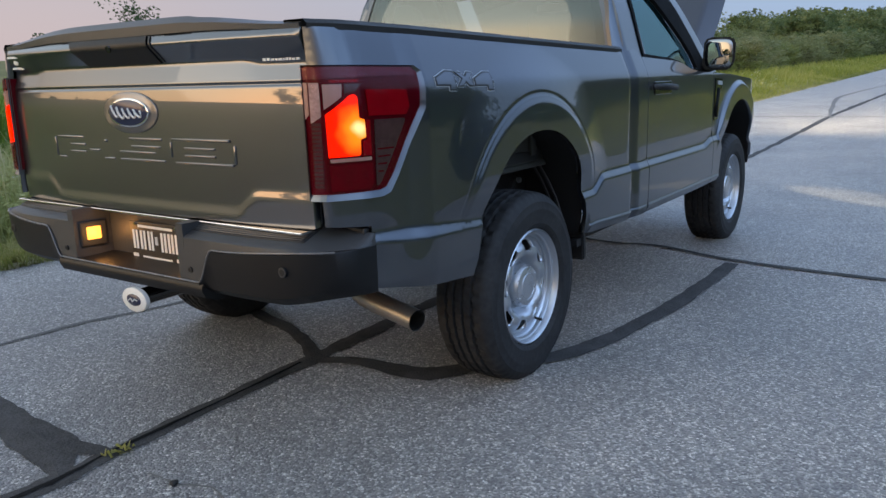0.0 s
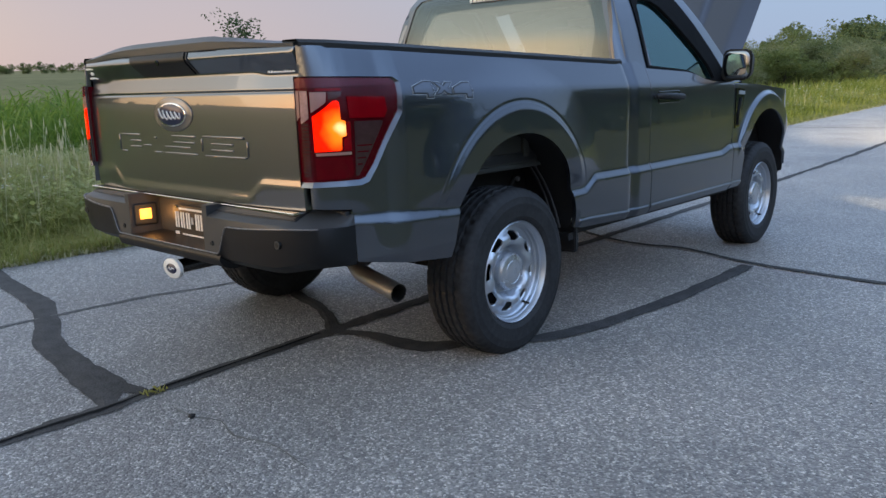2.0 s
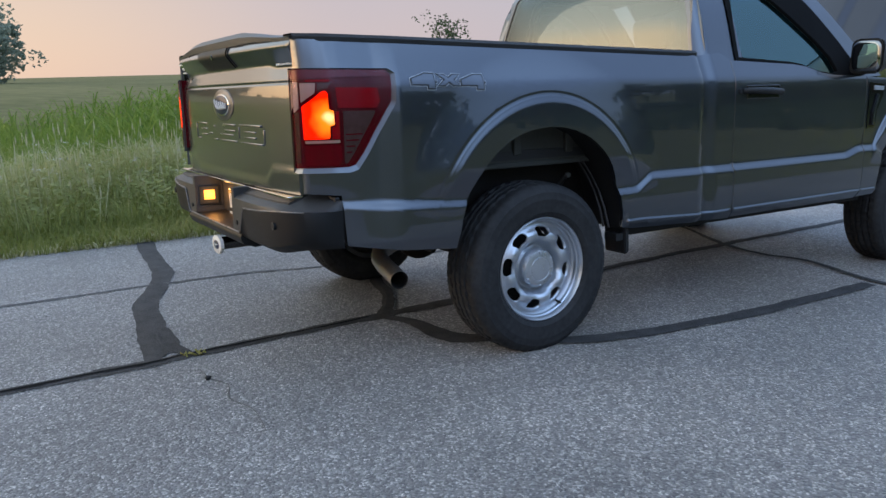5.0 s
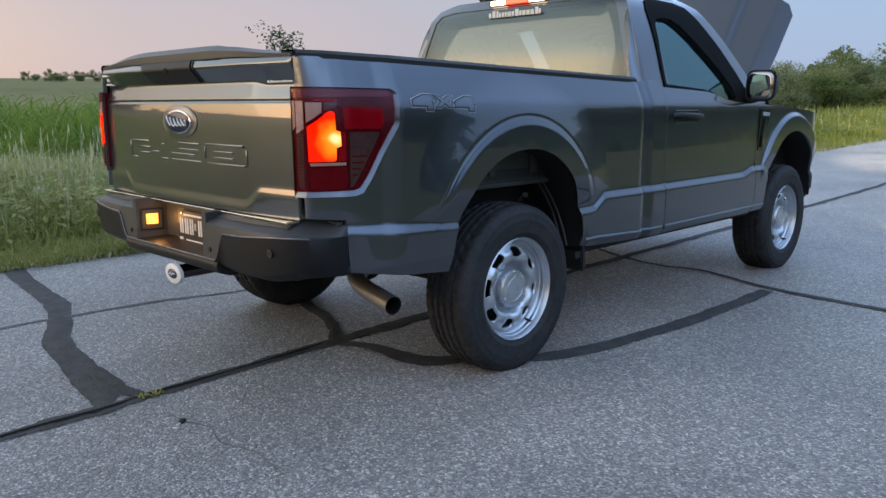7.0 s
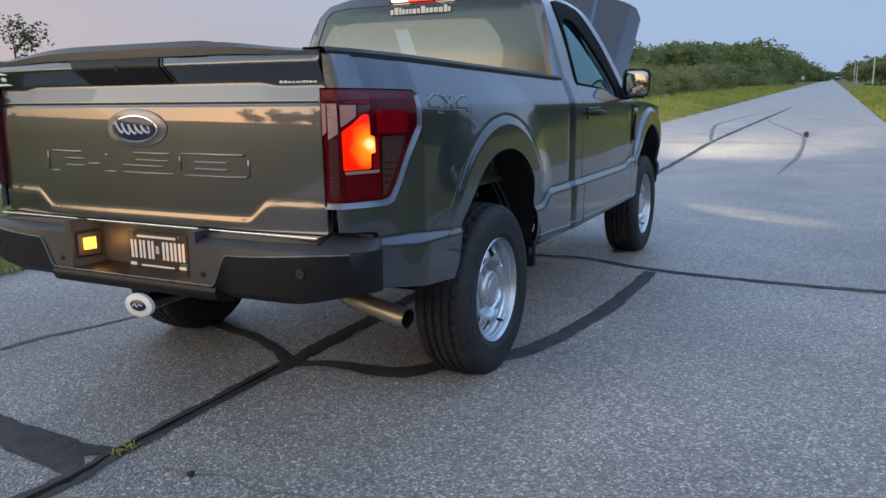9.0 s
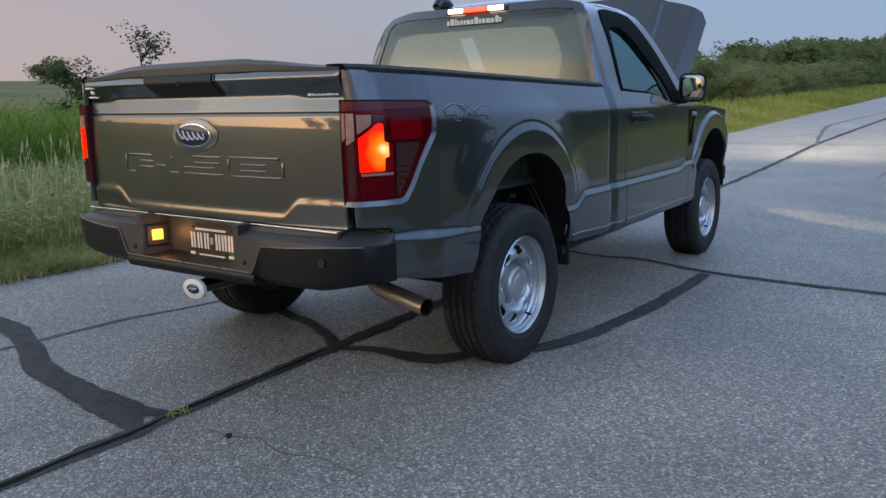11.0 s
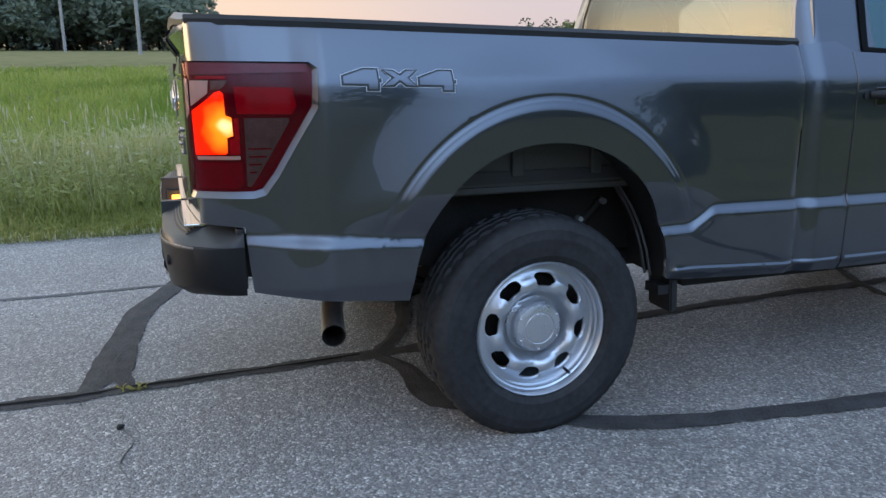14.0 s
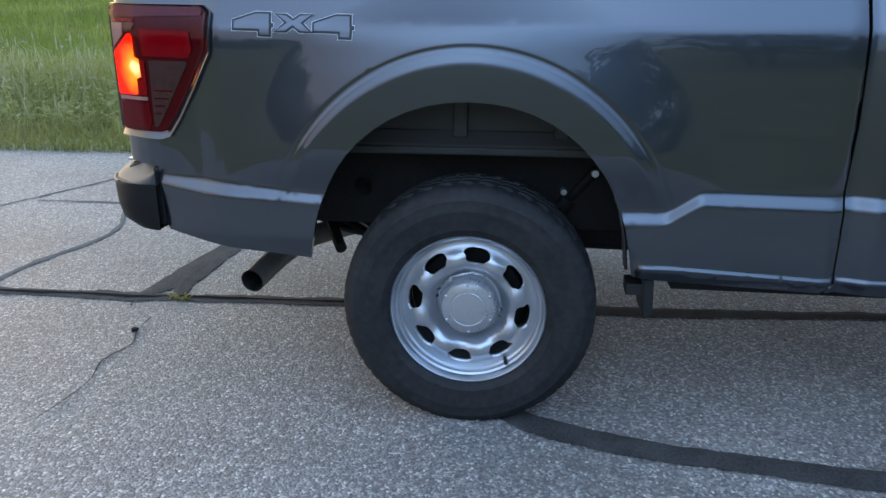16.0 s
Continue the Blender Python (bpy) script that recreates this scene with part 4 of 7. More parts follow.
# white web address on the glass, as plain bars
rnd = random.Random(8)
x = -0.205
while x < 0.195:
    w = rnd.choice((0.014, 0.018, 0.022, 0.026))
    h = 0.040 if rnd.random() < 0.3 else 0.028
    bm = bmesh.new()
    z0 = 1.728
    y0 = back(x + w / 2, z0 + h / 2)[1] - 0.004
    box(bm, x, x + w, y0 - 0.0015, y0 + 0.0015, z0, z0 + h)
    part("sticker_bar", bm, WHITE, rear_window, "white bar of a window sticker")
    x += w + 0.007
# high brake lamp
lampbar = bmesh.new()
box(lampbar, -0.235, 0.215, 1.165, 1.215, 1.800, 1.838, 0.008)
lampbar = part("high_brake_lamp", lampbar, GLOSSB, truck, "lit high brake and cargo lamp", 40)
for a, b, m in ((-0.22, -0.10, TOPWHITE), (-0.10, 0.08, TOPRED), (0.08, 0.20, TOPWHITE)):
    bm = bmesh.new()
    box(bm, a + 0.004, b - 0.004, 1.158, 1.175, 1.805, 1.834, 0.004)
    part("lens", bm, m, lampbar)
bm = bmesh.new()
tube(bm, [(-0.36, 1.24, 1.865), (-0.36, 1.27, 1.895), (-0.36, 1.34, 1.905), (-0.36, 1.40, 1.885)], [0.03, 0.042, 0.042, 0.03], 10)
part("roof_antenna", bm, GLOSSB, truck, "black roof antenna pod", 60)

# windscreen and A-pillar line
bm = bmesh.new()
nu, nv = 12, 8
gridv = []
for j in range(nv + 1):
    row = []
    for i in range(nu + 1):
        u, v = i / nu * 2 - 1, j / nv
        row.append(bm.verts.new((u * (0.625 + 0.12 * v), 2.06 + 0.66 * v + 0.09 * (1 - u * u), 1.795 - 0.585 * v + 0.02 * (1 - u * u))))
    gridv.append(row)
for j in range(nv):
    for i in range(nu):
        bm.faces.new((gridv[j][i], gridv[j][i + 1], gridv[j + 1][i + 1], gridv[j + 1][i]))
ws = part("windscreen", bm, GLASS, truck, "windscreen", 60)
ws.visible_shadow = False

# cabin
bm = bmesh.new()
prism(bm, [(2.22, 1.20), (2.72, 1.205), (2.72, 0.75), (2.35, 0.75), (2.18, 1.08)], "x", -0.86, 0.86)
part("dashboard", bm, CABIN, truck, "dark dashboard")
bm = bmesh.new()
box(bm, -0.88, 0.88, 1.10, 2.70, 0.50, 0.56)
part("cab_floor", bm, CABIN, truck)
for s in (1, -1):
    bm = bmesh.new()
    box(bm, s * 0.885 - 0.02, s * 0.885 + 0.02, 1.12, 2.46, 0.54, 1.21, 0.01)
    part("door_trim", bm, CABIN, truck)
for xc in (-0.42, 0.42):
    bm = bmesh.new()
    box(bm, xc - 0.27, xc + 0.27, 1.42, 1.92, 0.72, 0.90, 0.05)
    part("seat_cushion", bm, CLOTH, truck, "", 40)
    bm = bmesh.new()
    m = Matrix.Translation((xc, 1.36, 0.88)) @ Matrix.Rotation(radians(12), 4, "X")
    box(bm, -0.25, 0.25, -0.08, 0.08, 0.0, 0.50, 0.05, m)
    part("seat_back", bm, CLOTH, truck, "grey cloth seat back", 40)
    bm = bmesh.new()
    m = Matrix.Translation((xc, 1.27, 1.38)) @ Matrix.Rotation(radians(8), 4, "X")
    box(bm, -0.13, 0.13, -0.05, 0.05, 0.0, 0.17, 0.045, m)
    part("headrest", bm, CLOTH, truck, "grey cloth headrest", 40)
bm = bmesh.new()
c, q = Vector((-0.42, 2.10, 1.12)), Euler((radians(-62), 0, 0)).to_matrix()
tube(bm, [c + q @ Vector((0.185 * math.cos(a), 0.185 * math.sin(a), 0)) for a in [2 * math.pi * i / 32 for i in range(33)]], 0.016, 8)
rod(bm, c, c + q @ Vector((0.0, -0.18, 0)), 0.02)
rod(bm, c + q @ Vector((-0.18, 0, 0)), c + q @ Vector((0.18, 0, 0)), 0.022)
part("steering_wheel", bm, CABIN, truck, "black steering wheel", 60)
bm = bmesh.new()
box(bm, -0.11, 0.11, 2.10, 2.135, 1.60, 1.67, 0.012)
part("inside_mirror", bm, GLOSSB, truck)

# door mirrors
for s in (1, -1):
    bm = bmesh.new()
    prism(bm, [(s * 0.925, 1.235), (s * 0.935, 1.395), (s * 0.965, 1.415), (s * 1.105, 1.412), (s * 1.130, 1.385), (s * 1.125, 1.25), (s * 1.095, 1.212), (s * 0.95, 1.212)], "y", 2.345, 2.47)
    for v in bm.verts:
        if v.co.y > 2.42:
            v.co.x = s * 1.025 + (v.co.x - s * 1.025) * 0.72
            v.co.z = 1.31 + (v.co.z - 1.31) * 0.78
    bmesh.ops.bevel(bm, geom=bm.edges[:], offset=0.010, segments=2, affect="EDGES")
    mir = part("door_mirror", bm, BLACK, truck, "black door mirror housing", 45)
    bm = bmesh.new()
    rings = []
    for f in (0.001, 0.25, 0.5, 0.75, 0.97, 1.0):
        ring = []
        for k in range(40):
            a = 2 * math.pi * k / 40
            u = f * 0.083 * math.copysign(abs(math.cos(a)) ** 0.45, math.cos(a))
            w = f * 0.086 * math.copysign(abs(math.sin(a)) ** 0.45, math.sin(a))
            ring.append(bm.verts.new((u, (u * u + w * w) / 3.0 + (0.004 if f == 1.0 else 0.0), w)))
        rings.append(ring)
    for r0, r1 in zip(rings, rings[1:]):
        for k in range(40):
            bm.faces.new((r0[k - 1], r0[k], r1[k], r1[k - 1]))
    bm.faces.new(rings[0])
    bmesh.ops.recalc_face_normals(bm, faces=bm.faces)
    if rings[0][0].link_faces[0].normal.y > 0:
        bmesh.ops.reverse_faces(bm, faces=bm.faces)
    bm.transform(Matrix.Translation((s * 1.031, 2.336, 1.314)) @ Matrix.Rotation(s * radians(2.5), 4, "Z") @ Matrix.Rotation(radians(-0.4), 4, "X"))
    part("mirror_glass", bm, MIRROR, mir, "convex mirror glass", 60)
    bm = bmesh.new()
    tube(bm, [(s * 0.925, 2.43, 1.235), (s * 0.965, 2.425, 1.235), (s * 1.0, 2.41, 1.25)], [0.036, 0.03, 0.03], 10)
    part("mirror_arm", bm, BLACK, mir, "", 50)

# raised hood, hinged at the cowl
HN = Vector((0, 0.585, 0.811))


def hood(u, v):
    x = u * (0.775 + 0.075 * v)
    p = Vector((x, 2.80, 1.20)) + HN * (v * 1.03 * (1 - 0.16 * abs(u) ** 3))
    up = Vector((0, -HN.z, HN.y))
    bulge = 0.030 * S((0.50 - abs(x)) / 0.07) + 0.05 * (1 - u * u) - 0.05 * max(0, abs(u) - 0.86) / 0.14
    return tuple(p + up * bulge)


hood_out = [(-1, 0), (1, 0), (1, 0.55), (0.985, 0.93), (0.93, 1.0), (0, 1.0), (-0.93, 1.0), (-0.985, 0.93), (-1, 0.55)]
me = panel_mesh("hood", hood_out, hood, line(-0.98, 0.98, 0.03), line(0.03, 0.97, 0.07), (), 0.035, False, 0.06)
link("hood", me, PAINT, truck, "raised dark grey hood")
bm = bmesh.new()
box(bm, -0.80, 0.80, 2.70, 2.86, 1.14, 1.185, 0.01)
part("cowl", bm, BLACK, truck)
bm = bmesh.new()
rod(bm, (0.70, 3.35, 1.12), (0.74, 3.02, 1.45), 0.012)
part("hood_prop", bm, UNDER, truck)
bm = bmesh.new()
box(bm, -0.78, 0.78, 2.9, 3.85, 0.72, 1.02, 0.03)
part("engine_bay", bm, UNDER, truck)

# front end
bm = bmesh.new()
box(bm, -0.55, 0.55, 3.90, 4.00, 0.72, 1.08, 0.03)
part("grille", bm, GLOSSB, truck, "", 40)
for s in (1, -1):
    bm = bmesh.new()
    box(bm, s * 0.64 - 0.13, s * 0.64 + 0.13, 3.90, 3.99, 0.86, 1.06, 0.03)
    part("headlamp", bm, HEAD, truck, "lit headlamp", 40)
bm = bmesh.new()
prism(bm, [(-0.905, 3.64), (-0.86, 3.86), (-0.6, 4.02), (0.6, 4.02), (0.86, 3.86), (0.905, 3.64), (0.80, 3.64), (0.80, 3.80), (-0.80, 3.80), (-0.80, 3.64)], "z", 0.46, 0.70)
bmesh.ops.bevel(bm, geom=bm.edges[:], offset=0.02, segments=2, affect="EDGES")
part("front_bumper", bm, BLACK2, truck, "", 40)


# tailgate
def gate_low(x):
    return 0.890 - 0.062 * S((0.590 - abs(x)) / 0.105)


def gate_high(x):
    return 1.272 + 0.013 * S((0.64 - abs(x)) / 0.10)


def gate_y(x, z):
    zu, zl = gate_high(x), gate_low(x)
    y = -1.079
    y -= 0.0040 * S((zl + 0.018 - z) / 0.046)
    y += 0.05 * max(0.0, zl - 0.02 - z) * 0.9
    y += 0.25 * max(0.0, min(z, 1.21) - 1.10) ** 2
    if z > 1.205:
        y += soft_table([(1.218, 0.0), (zu, 0.018), (1.346, -0.020), (1.358, -0.014), (1.375, -0.002)], z, 0.006)
    y += 0.006 * math.exp(-((z - 1.213) / 0.004) ** 2)
    y += 0.035 * (abs(x) / 0.82) ** 3
    return y


gz = line(0.79, 0.81, 0.01) + line(0.815, 0.915, 0.006) + line(0.93, 1.19, 0.03) + line(1.198, 1.232, 0.003) + line(1.238, 1.40, 0.007)
gate_out = [(-0.800, 0.790), (0.800, 0.790), (0.800, 1.0), (0.796, 1.368), (0.40, 1.380), (-0.40, 1.380), (-0.796, 1.368), (-0.800, 1.0)]
me = panel_mesh("tailgate", gate_out, lambda u, v: (u, gate_y(u, v), v), line(-0.80, 0.80, 0.026), gz, depth=0.045, extra=[(x, gate_low(x) + d) for x in line(-0.80, 0.80, 0.016) for d in (0.020, 0.013, 0.006, -0.002, -0.010, -0.020)])
tailgate = link("tailgate", me, PAINT, truck, "closed dark grey tailgate with stamped lettering shapes")
bm = bmesh.new()
box(bm, -0.80, 0.80, -1.015, -0.985, 0.80, 1.36)
part("tailgate_inner", bm, PAINT, tailgate)
bm = bmesh.new()
for k, x in enumerate(line(-0.795, 0.795, 0.045)):
    top = 0.016 + 0.026 * S((0.80 - abs(x)) / 0.55) + 0.004 * S((0.36 - x) / 0.02)
    y0, z0 = gate_y(x, 1.37) + 0.0, (1.368 + 0.012 * S((0.8 - abs(x)) / 0.4))
    ring = [(y0 - 0.004, z0 - 0.004), (y0 - 0.006, z0 + top * 0.55), (y0 + 0.012, z0 + top), (y0 + 0.07, z0 + top - 0.004), (y0 + 0.085, z0 - 0.03)]
    vs = [bm.verts.new((x, u, v)) for u, v in ring]
    if k:
        for i in range(4):
            bm.faces.new((last[i], last[i + 1], vs[i + 1], vs[i]))
    else:
        bm.faces.new(vs)
    last = vs
bm.faces.new(list(reversed(last)))
bmesh.ops.recalc_face_normals(bm, faces=bm.faces)
part("tailgate_cap", bm, CAPG, tailgate, "dark tailgate spoiler cap", 40)
# handle and camera housing
me = panel_mesh("handle_housing", [(-0.30, 1.370), (0.150, 1.370), (0.186, 1.290), (-0.215, 1.288)], lambda u, v: (u, gate_y(u, v), v), line(-0.29, 0.18, 0.03), line(1.292, 1.37, 0.008), (), 0.02, False, 0.012, 0.009)
housing = link("handle_housing", me, BLACK2, tailgate, "black camera and handle housing")
bm = bmesh.new()
box(bm, -0.135, 0.045, -1.0835, -1.05, 1.312, 1.332, 0.002)
part("handle_slot", bm, BLACK, housing)
bm = bmesh.new()
rod(bm, (-0.045, -1.088, 1.345), (-0.045, -1.104, 1.339), 0.012, None, 16)
part("camera_lens", bm, GLOSSB, housing)
bm = bmesh.new()
box(bm, -0.205, 0.180, -1.052, -1.040, 1.284, 1.287)
part("housing_edge", bm, CHROME, housing)
me = panel_mesh("gap", [(0.152, 1.372), (0.162, 1.372), (0.200, 1.290), (0.189, 1.290)], lambda u, v: (u, gate_y(u, v), v), [], line(1.292, 1.37, 0.008), (), 0.004, False, 0.010, 0.004)
link("gap", me, DARKPRINT, housing)


def ellipse_part(name, cx, cz, a, b, y0, y1, material, parent, label="", n=40, dome=0.0):
    bm = bmesh.new()
    lo = [bm.verts.new((cx + a * math.cos(2 * math.pi * i / n), y0, cz + b * math.sin(2 * math.pi * i / n))) for i in range(n)]
    mid = [bm.verts.new((cx + a * math.cos(2 * math.pi * i / n), y1 + 0.002, cz + b * math.sin(2 * math.pi * i / n))) for i in range(n)]
    hi = [bm.verts.new((cx + (a - 0.003) * math.cos(2 * math.pi * i / n), y1, cz + (b - 0.003) * math.sin(2 * math.pi * i / n))) for i in range(n)]
    for r, q in ((lo, mid), (mid, hi)):
        for i in range(n):
            bm.faces.new((r[i], r[(i + 1) % n], q[(i + 1) % n], q[i]))
    bm.faces.new(hi)
    bmesh.ops.recalc_face_normals(bm, faces=bm.faces)
    return part(name, bm, material, parent, label, 35)


SURROUND = M("brushed_grey_badge_ring", (0.20, 0.20, 0.21), 0.35, 0.9, 0.06, 20, 300)
badge = ellipse_part("badge_recess", 0.005, 1.130, 0.150, 0.070, -1.07, -1.0835, SURROUND, tailgate, "oval badge surround")
ellipse_part("badge_rim", 0.005, 1.130, 0.113, 0.049, -1.076, -1.091, CHROME, badge, "chrome badge rim")
ellipse_part("badge_face", 0.005, 1.130, 0.107, 0.043, -1.088, -1.093, BLUE, badge, "dark blue oval badge")
bm = bmesh.new()
tube(bm, [(-0.080 + 0.160 * k / 72 - 0.010 * math.sin(k * 0.44), -1.094, 1.128 + (0.020 - 0.008 * k / 72) * math.sin(k * 0.44 + 0.6) + 0.006 * (k < 16)) for k in range(73)], 0.0040, 6)
part("badge_squiggle", bm, WHITE, badge, "white flourish on the badge", 60)


def stamp(x0, x1, z0, z1, deep=0.0042):
    bm = bmesh.new()
    ym = gate_y((x0 + x1) / 2, (z0 + z1) / 2)
    box(bm, x0, x1, ym - deep, ym + 0.01, z0, z1, 0.003)
    part("stamped_bar", bm, PAINT, tailgate, "", 60)


for x0, x1, z0, z1 in ((-0.47, -0.30, 1.036, 1.046), (-0.39, -0.29, 1.010, 1.019), (-0.39, -0.29, 0.985, 0.993), (-0.48, -0.43, 0.962, 0.970), (-0.265, -0.20, 0.993, 1.001),
                       (-0.17, -0.15, 1.026, 1.036), (-0.175, -0.115, 0.966, 0.974), (-0.02, 0.16, 1.036, 1.046), (-0.01, 0.15, 1.012, 1.020), (-0.08, 0.12, 0.992, 1.0), (-0.08, 0.17, 0.966, 0.974),
                       (0.21, 0.49, 1.038, 1.048), (0.27, 0.42, 1.012, 1.020), (0.27, 0.42, 0.988, 0.996), (0.22, 0.50, 0.964, 0.972), (0.50, 0.512, 0.97, 1.03), (-0.50, -0.49, 0.97, 1.04), (0.20, 0.21, 0.985, 1.035)):
    stamp(x0, x1, z0, z1)
# stickers at the two ends, as plain bars
rnd = random.Random(5)
x = 0.635
while x < 0.765:
    w = rnd.choice((0.006, 0.009, 0.012))
    bm = bmesh.new()
    y0 = gate_y(x, 1.284)
    box(bm, x, x + w, y0 - 0.002, y0 + 0.004, 1.279, 1.280 + rnd.choice((0.005, 0.007)))
    part("sticker_bar", bm, WHITE, tailgate, "white bar of a dealer sticker")
    x += w + 0.004
ellipse_part("sticker_oval", -0.735, 1.318, 0.018, 0.010, -1.02, gate_y(-0.735, 1.318) - 0.003, WHITE, tailgate, "small white oval sticker")
for zz, x0, x1 in ((1.337, -0.775, -0.695), (1.296, -0.785, -0.70)):
    bm = bmesh.new()
    y0 = gate_y(-0.74, zz)
    box(bm, x0, x1, y0 - 0.003, y0 + 0.004, zz - 0.004, zz + 0.004)
    part("sticker_bar", bm, WHITE, tailgate, "white bar of a dealer sticker")
bm = bmesh.new()
box(bm, -0.79, 0.79, -1.096, -1.03, 0.778, 0.786, 0.002)
part("tailgate_lower_edge", bm, CHROME, tailgate, "thin bright lower edge")

# tail lamps, wrapped round the corners: u runs along the side, then round the corner to the tailgate
WRAP_Y = [(-1.105, -1.0595), (-1.075, -1.058), (-1.048, -1.050), (-1.025, -1.026), (-0.955, -0.955), (-0.69, -0.69)]
WRAP_D = [(-1.105, 1.0), (-1.048, 0.645), (-1.025, 0.545), (-0.955, 0.315), (-0.91, 0.25), (-0.85, 0.192), (-0.78, 0.145), (-0.73, 0.055), (-0.69, 0.0)]


def lamp_point(u, v, off=0.0):
    xb = soft_table(UPPER, v, 0.014)
    turn = max(0.0, min(1.0, (-0.93 - u) / 0.10))
    x = xb - (xb - 0.800) * soft_table(WRAP_D, u, 0.006) + off * (1 - 0.75 * turn)
    return x, soft_table(WRAP_Y, u, 0.004) - off * turn, v


lamp_out = [(-1.104, 1.258), (-0.739, 1.252), (-0.723, 1.235), (-0.730, 1.136), (-0.843, 0.948), (-0.876, 0.905), (-0.90, 0.898), (-1.098, 0.897)]
rim_out = [(-1.104, 1.262), (-0.731, 1.257), (-0.708, 1.24), (-0.715, 1.129), (-0.828, 0.940), (-0.868, 0.886), (-0.90, 0.877), (-1.098, 0.878)]
for s, brake in ((1, BRAKE), (-1, BRAKEL)):
    def fx(u, v, s=s):
        x, y, z = lamp_point(u, v)
        return (s * x, y, z)
    us, vs = line(-1.10, -0.92, 0.014) + line(-0.90, -0.71, 0.03), line(0.89, 1.26, 0.03)
    lamp = link("tail_lamp", panel_mesh("tail_lamp", lamp_out, fx, us, vs, (), 0.05, s < 0, 0.02, 0.004), DARKRED, truck, "tail lamp with lit red lens")
    band = bmesh.new()
    last = first = None
    for k in range(len(lamp_out)):
        k1 = (k + 1) % len(lamp_out)
        for j in range(12):
            t = j / 12
            pi = [lamp_out[k][i] + (lamp_out[k1][i] - lamp_out[k][i]) * t for i in (0, 1)]
            po = [rim_out[k][i] + (rim_out[k1][i] - rim_out[k][i]) * t for i in (0, 1)]
            ring = [lamp_point(*q, off) for q, off in ((pi, 0.003), (po, 0.011), (po, -0.002))]
            vs4 = [band.verts.new((s * x, y, z)) for x, y, z in ring]
            if last:
                for i in (0, 1):
                    band.faces.new((last[i], last[i + 1], vs4[i + 1], vs4[i]))
            first, last = first or vs4, vs4
    for i in (0, 1):
        band.faces.new((last[i], last[i + 1], first[i + 1], first[i]))
    bmesh.ops.recalc_face_normals(band, faces=band.faces)
    part("lamp_surround", band, PAINT, lamp, "bright body edge round the lamp", 30)

    def lens(name, out, material, lift=0.007, label="", s=s, fx=fx, lamp=lamp, us=us, vs=vs):
        return link(name, panel_mesh(name, out, fx, us, vs, (), 0.002, s < 0, 0.02, lift), material, lamp, label)
    lens("upper_lens", [(-1.102, 1.254), (-0.746, 1.248), (-0.734, 1.236), (-0.738, 1.226), (-1.102, 1.222)], TOPLENS, 0.0075, "dull mauve upper lamp band")
    lens("upper_bulb", [(-1.03, 1.219), (-0.955, 1.217), (-0.955, 1.210), (-1.03, 1.211)], REDLENS, 0.0078)
    lens("clear_lens", [(-1.100, 1.214), (-1.085, 1.213), (-1.085, 1.125), (-1.100, 1.110)], PALELENS, 0.0072)
    lens("clear_strip", [(-1.080, 1.213), (-1.052, 1.212), (-1.052, 1.118), (-1.080, 1.100)], CLEARLENS, 0.0074, "clear vertical lamp strip")
    lens("pale_lens", [(-1.046, 1.207), (-1.000, 1.206), (-1.004, 1.172), (-1.046, 1.138)], PALELENS, 0.0072, "pale clear lens above the brake lens")
    lens("smoked_lens", [(-0.994, 1.206), (-0.950, 1.206), (-0.966, 1.186), (-0.996, 1.180)], SMOKE, 0.0072)
    lens("side_lens", [(-0.938, 1.190), (-0.778, 1.186), (-0.770, 1.135), (-0.785, 1.113), (-0.932, 1.116)], REDLENS, 0.0078)
    lens("lit_lens", [(-1.044, 1.124), (-1.000, 1.160), (-0.985, 1.174), (-0.972, 1.178), (-0.964, 1.170), (-0.962, 1.112), (-0.948, 1.106), (-0.946, 1.056), (-0.961, 1.050), (-0.962, 1.008), (-0.968, 1.004), (-1.042, 1.003)], brake, 0.0085, "glowing orange-red brake lens")
    lens("inner_lens", [(-0.942, 1.104), (-0.929, 1.104), (-0.929, 1.003), (-0.956, 1.003), (-0.955, 1.044), (-0.942, 1.050)], REDLENS, 0.0080, "red strip beside the lit lens")
    if s < 0:
        lens("corner_lens", [(-1.098, 1.160), (-1.048, 1.150), (-1.048, 1.020), (-1.098, 1.010)], brake, 0.0084, "glowing red corner lens")
    lens("lamp_divider", [(-1.040, 0.998), (-0.930, 0.999), (-0.930, 0.989), (-1.038, 0.988)], PALELENS, 0.0082)
    lens("lower_lens", [(-1.042, 0.980), (-0.928, 0.981), (-0.924, 0.925), (-0.935, 0.906), (-1.040, 0.906)], LOWRED, 0.0072)
    lens("reverse_lens", [(-0.914, 1.104), (-0.794, 1.103), (-0.792, 1.095), (-0.880, 0.948), (-0.905, 0.912), (-0.916, 0.912)], SMOKE, 0.0074, "smoked grey reversing lens")
    for zz in (0.950, 0.972, 0.994, 1.016):
        end = -0.905 + (zz - 0.925) * 0.66
        lens("lens_rib", [(-0.908, zz), (end, zz), (end, zz + 0.005), (-0.908, zz + 0.005)], DARKRED, 0.0082)
    for k in range(16):
        zz = 0.916 + 0.0118 * k
        lens("edge_reflector", [(-1.079, zz), (-1.053, zz), (-1.053, zz + 0.0085), (-1.079, zz + 0.0085)], EDGELENS, 0.0076)
    cover = lens("lamp_cover", lamp_out, LAMPCOVER, 0.0125, "clear red outer lens")
    cover.visible_shadow = False

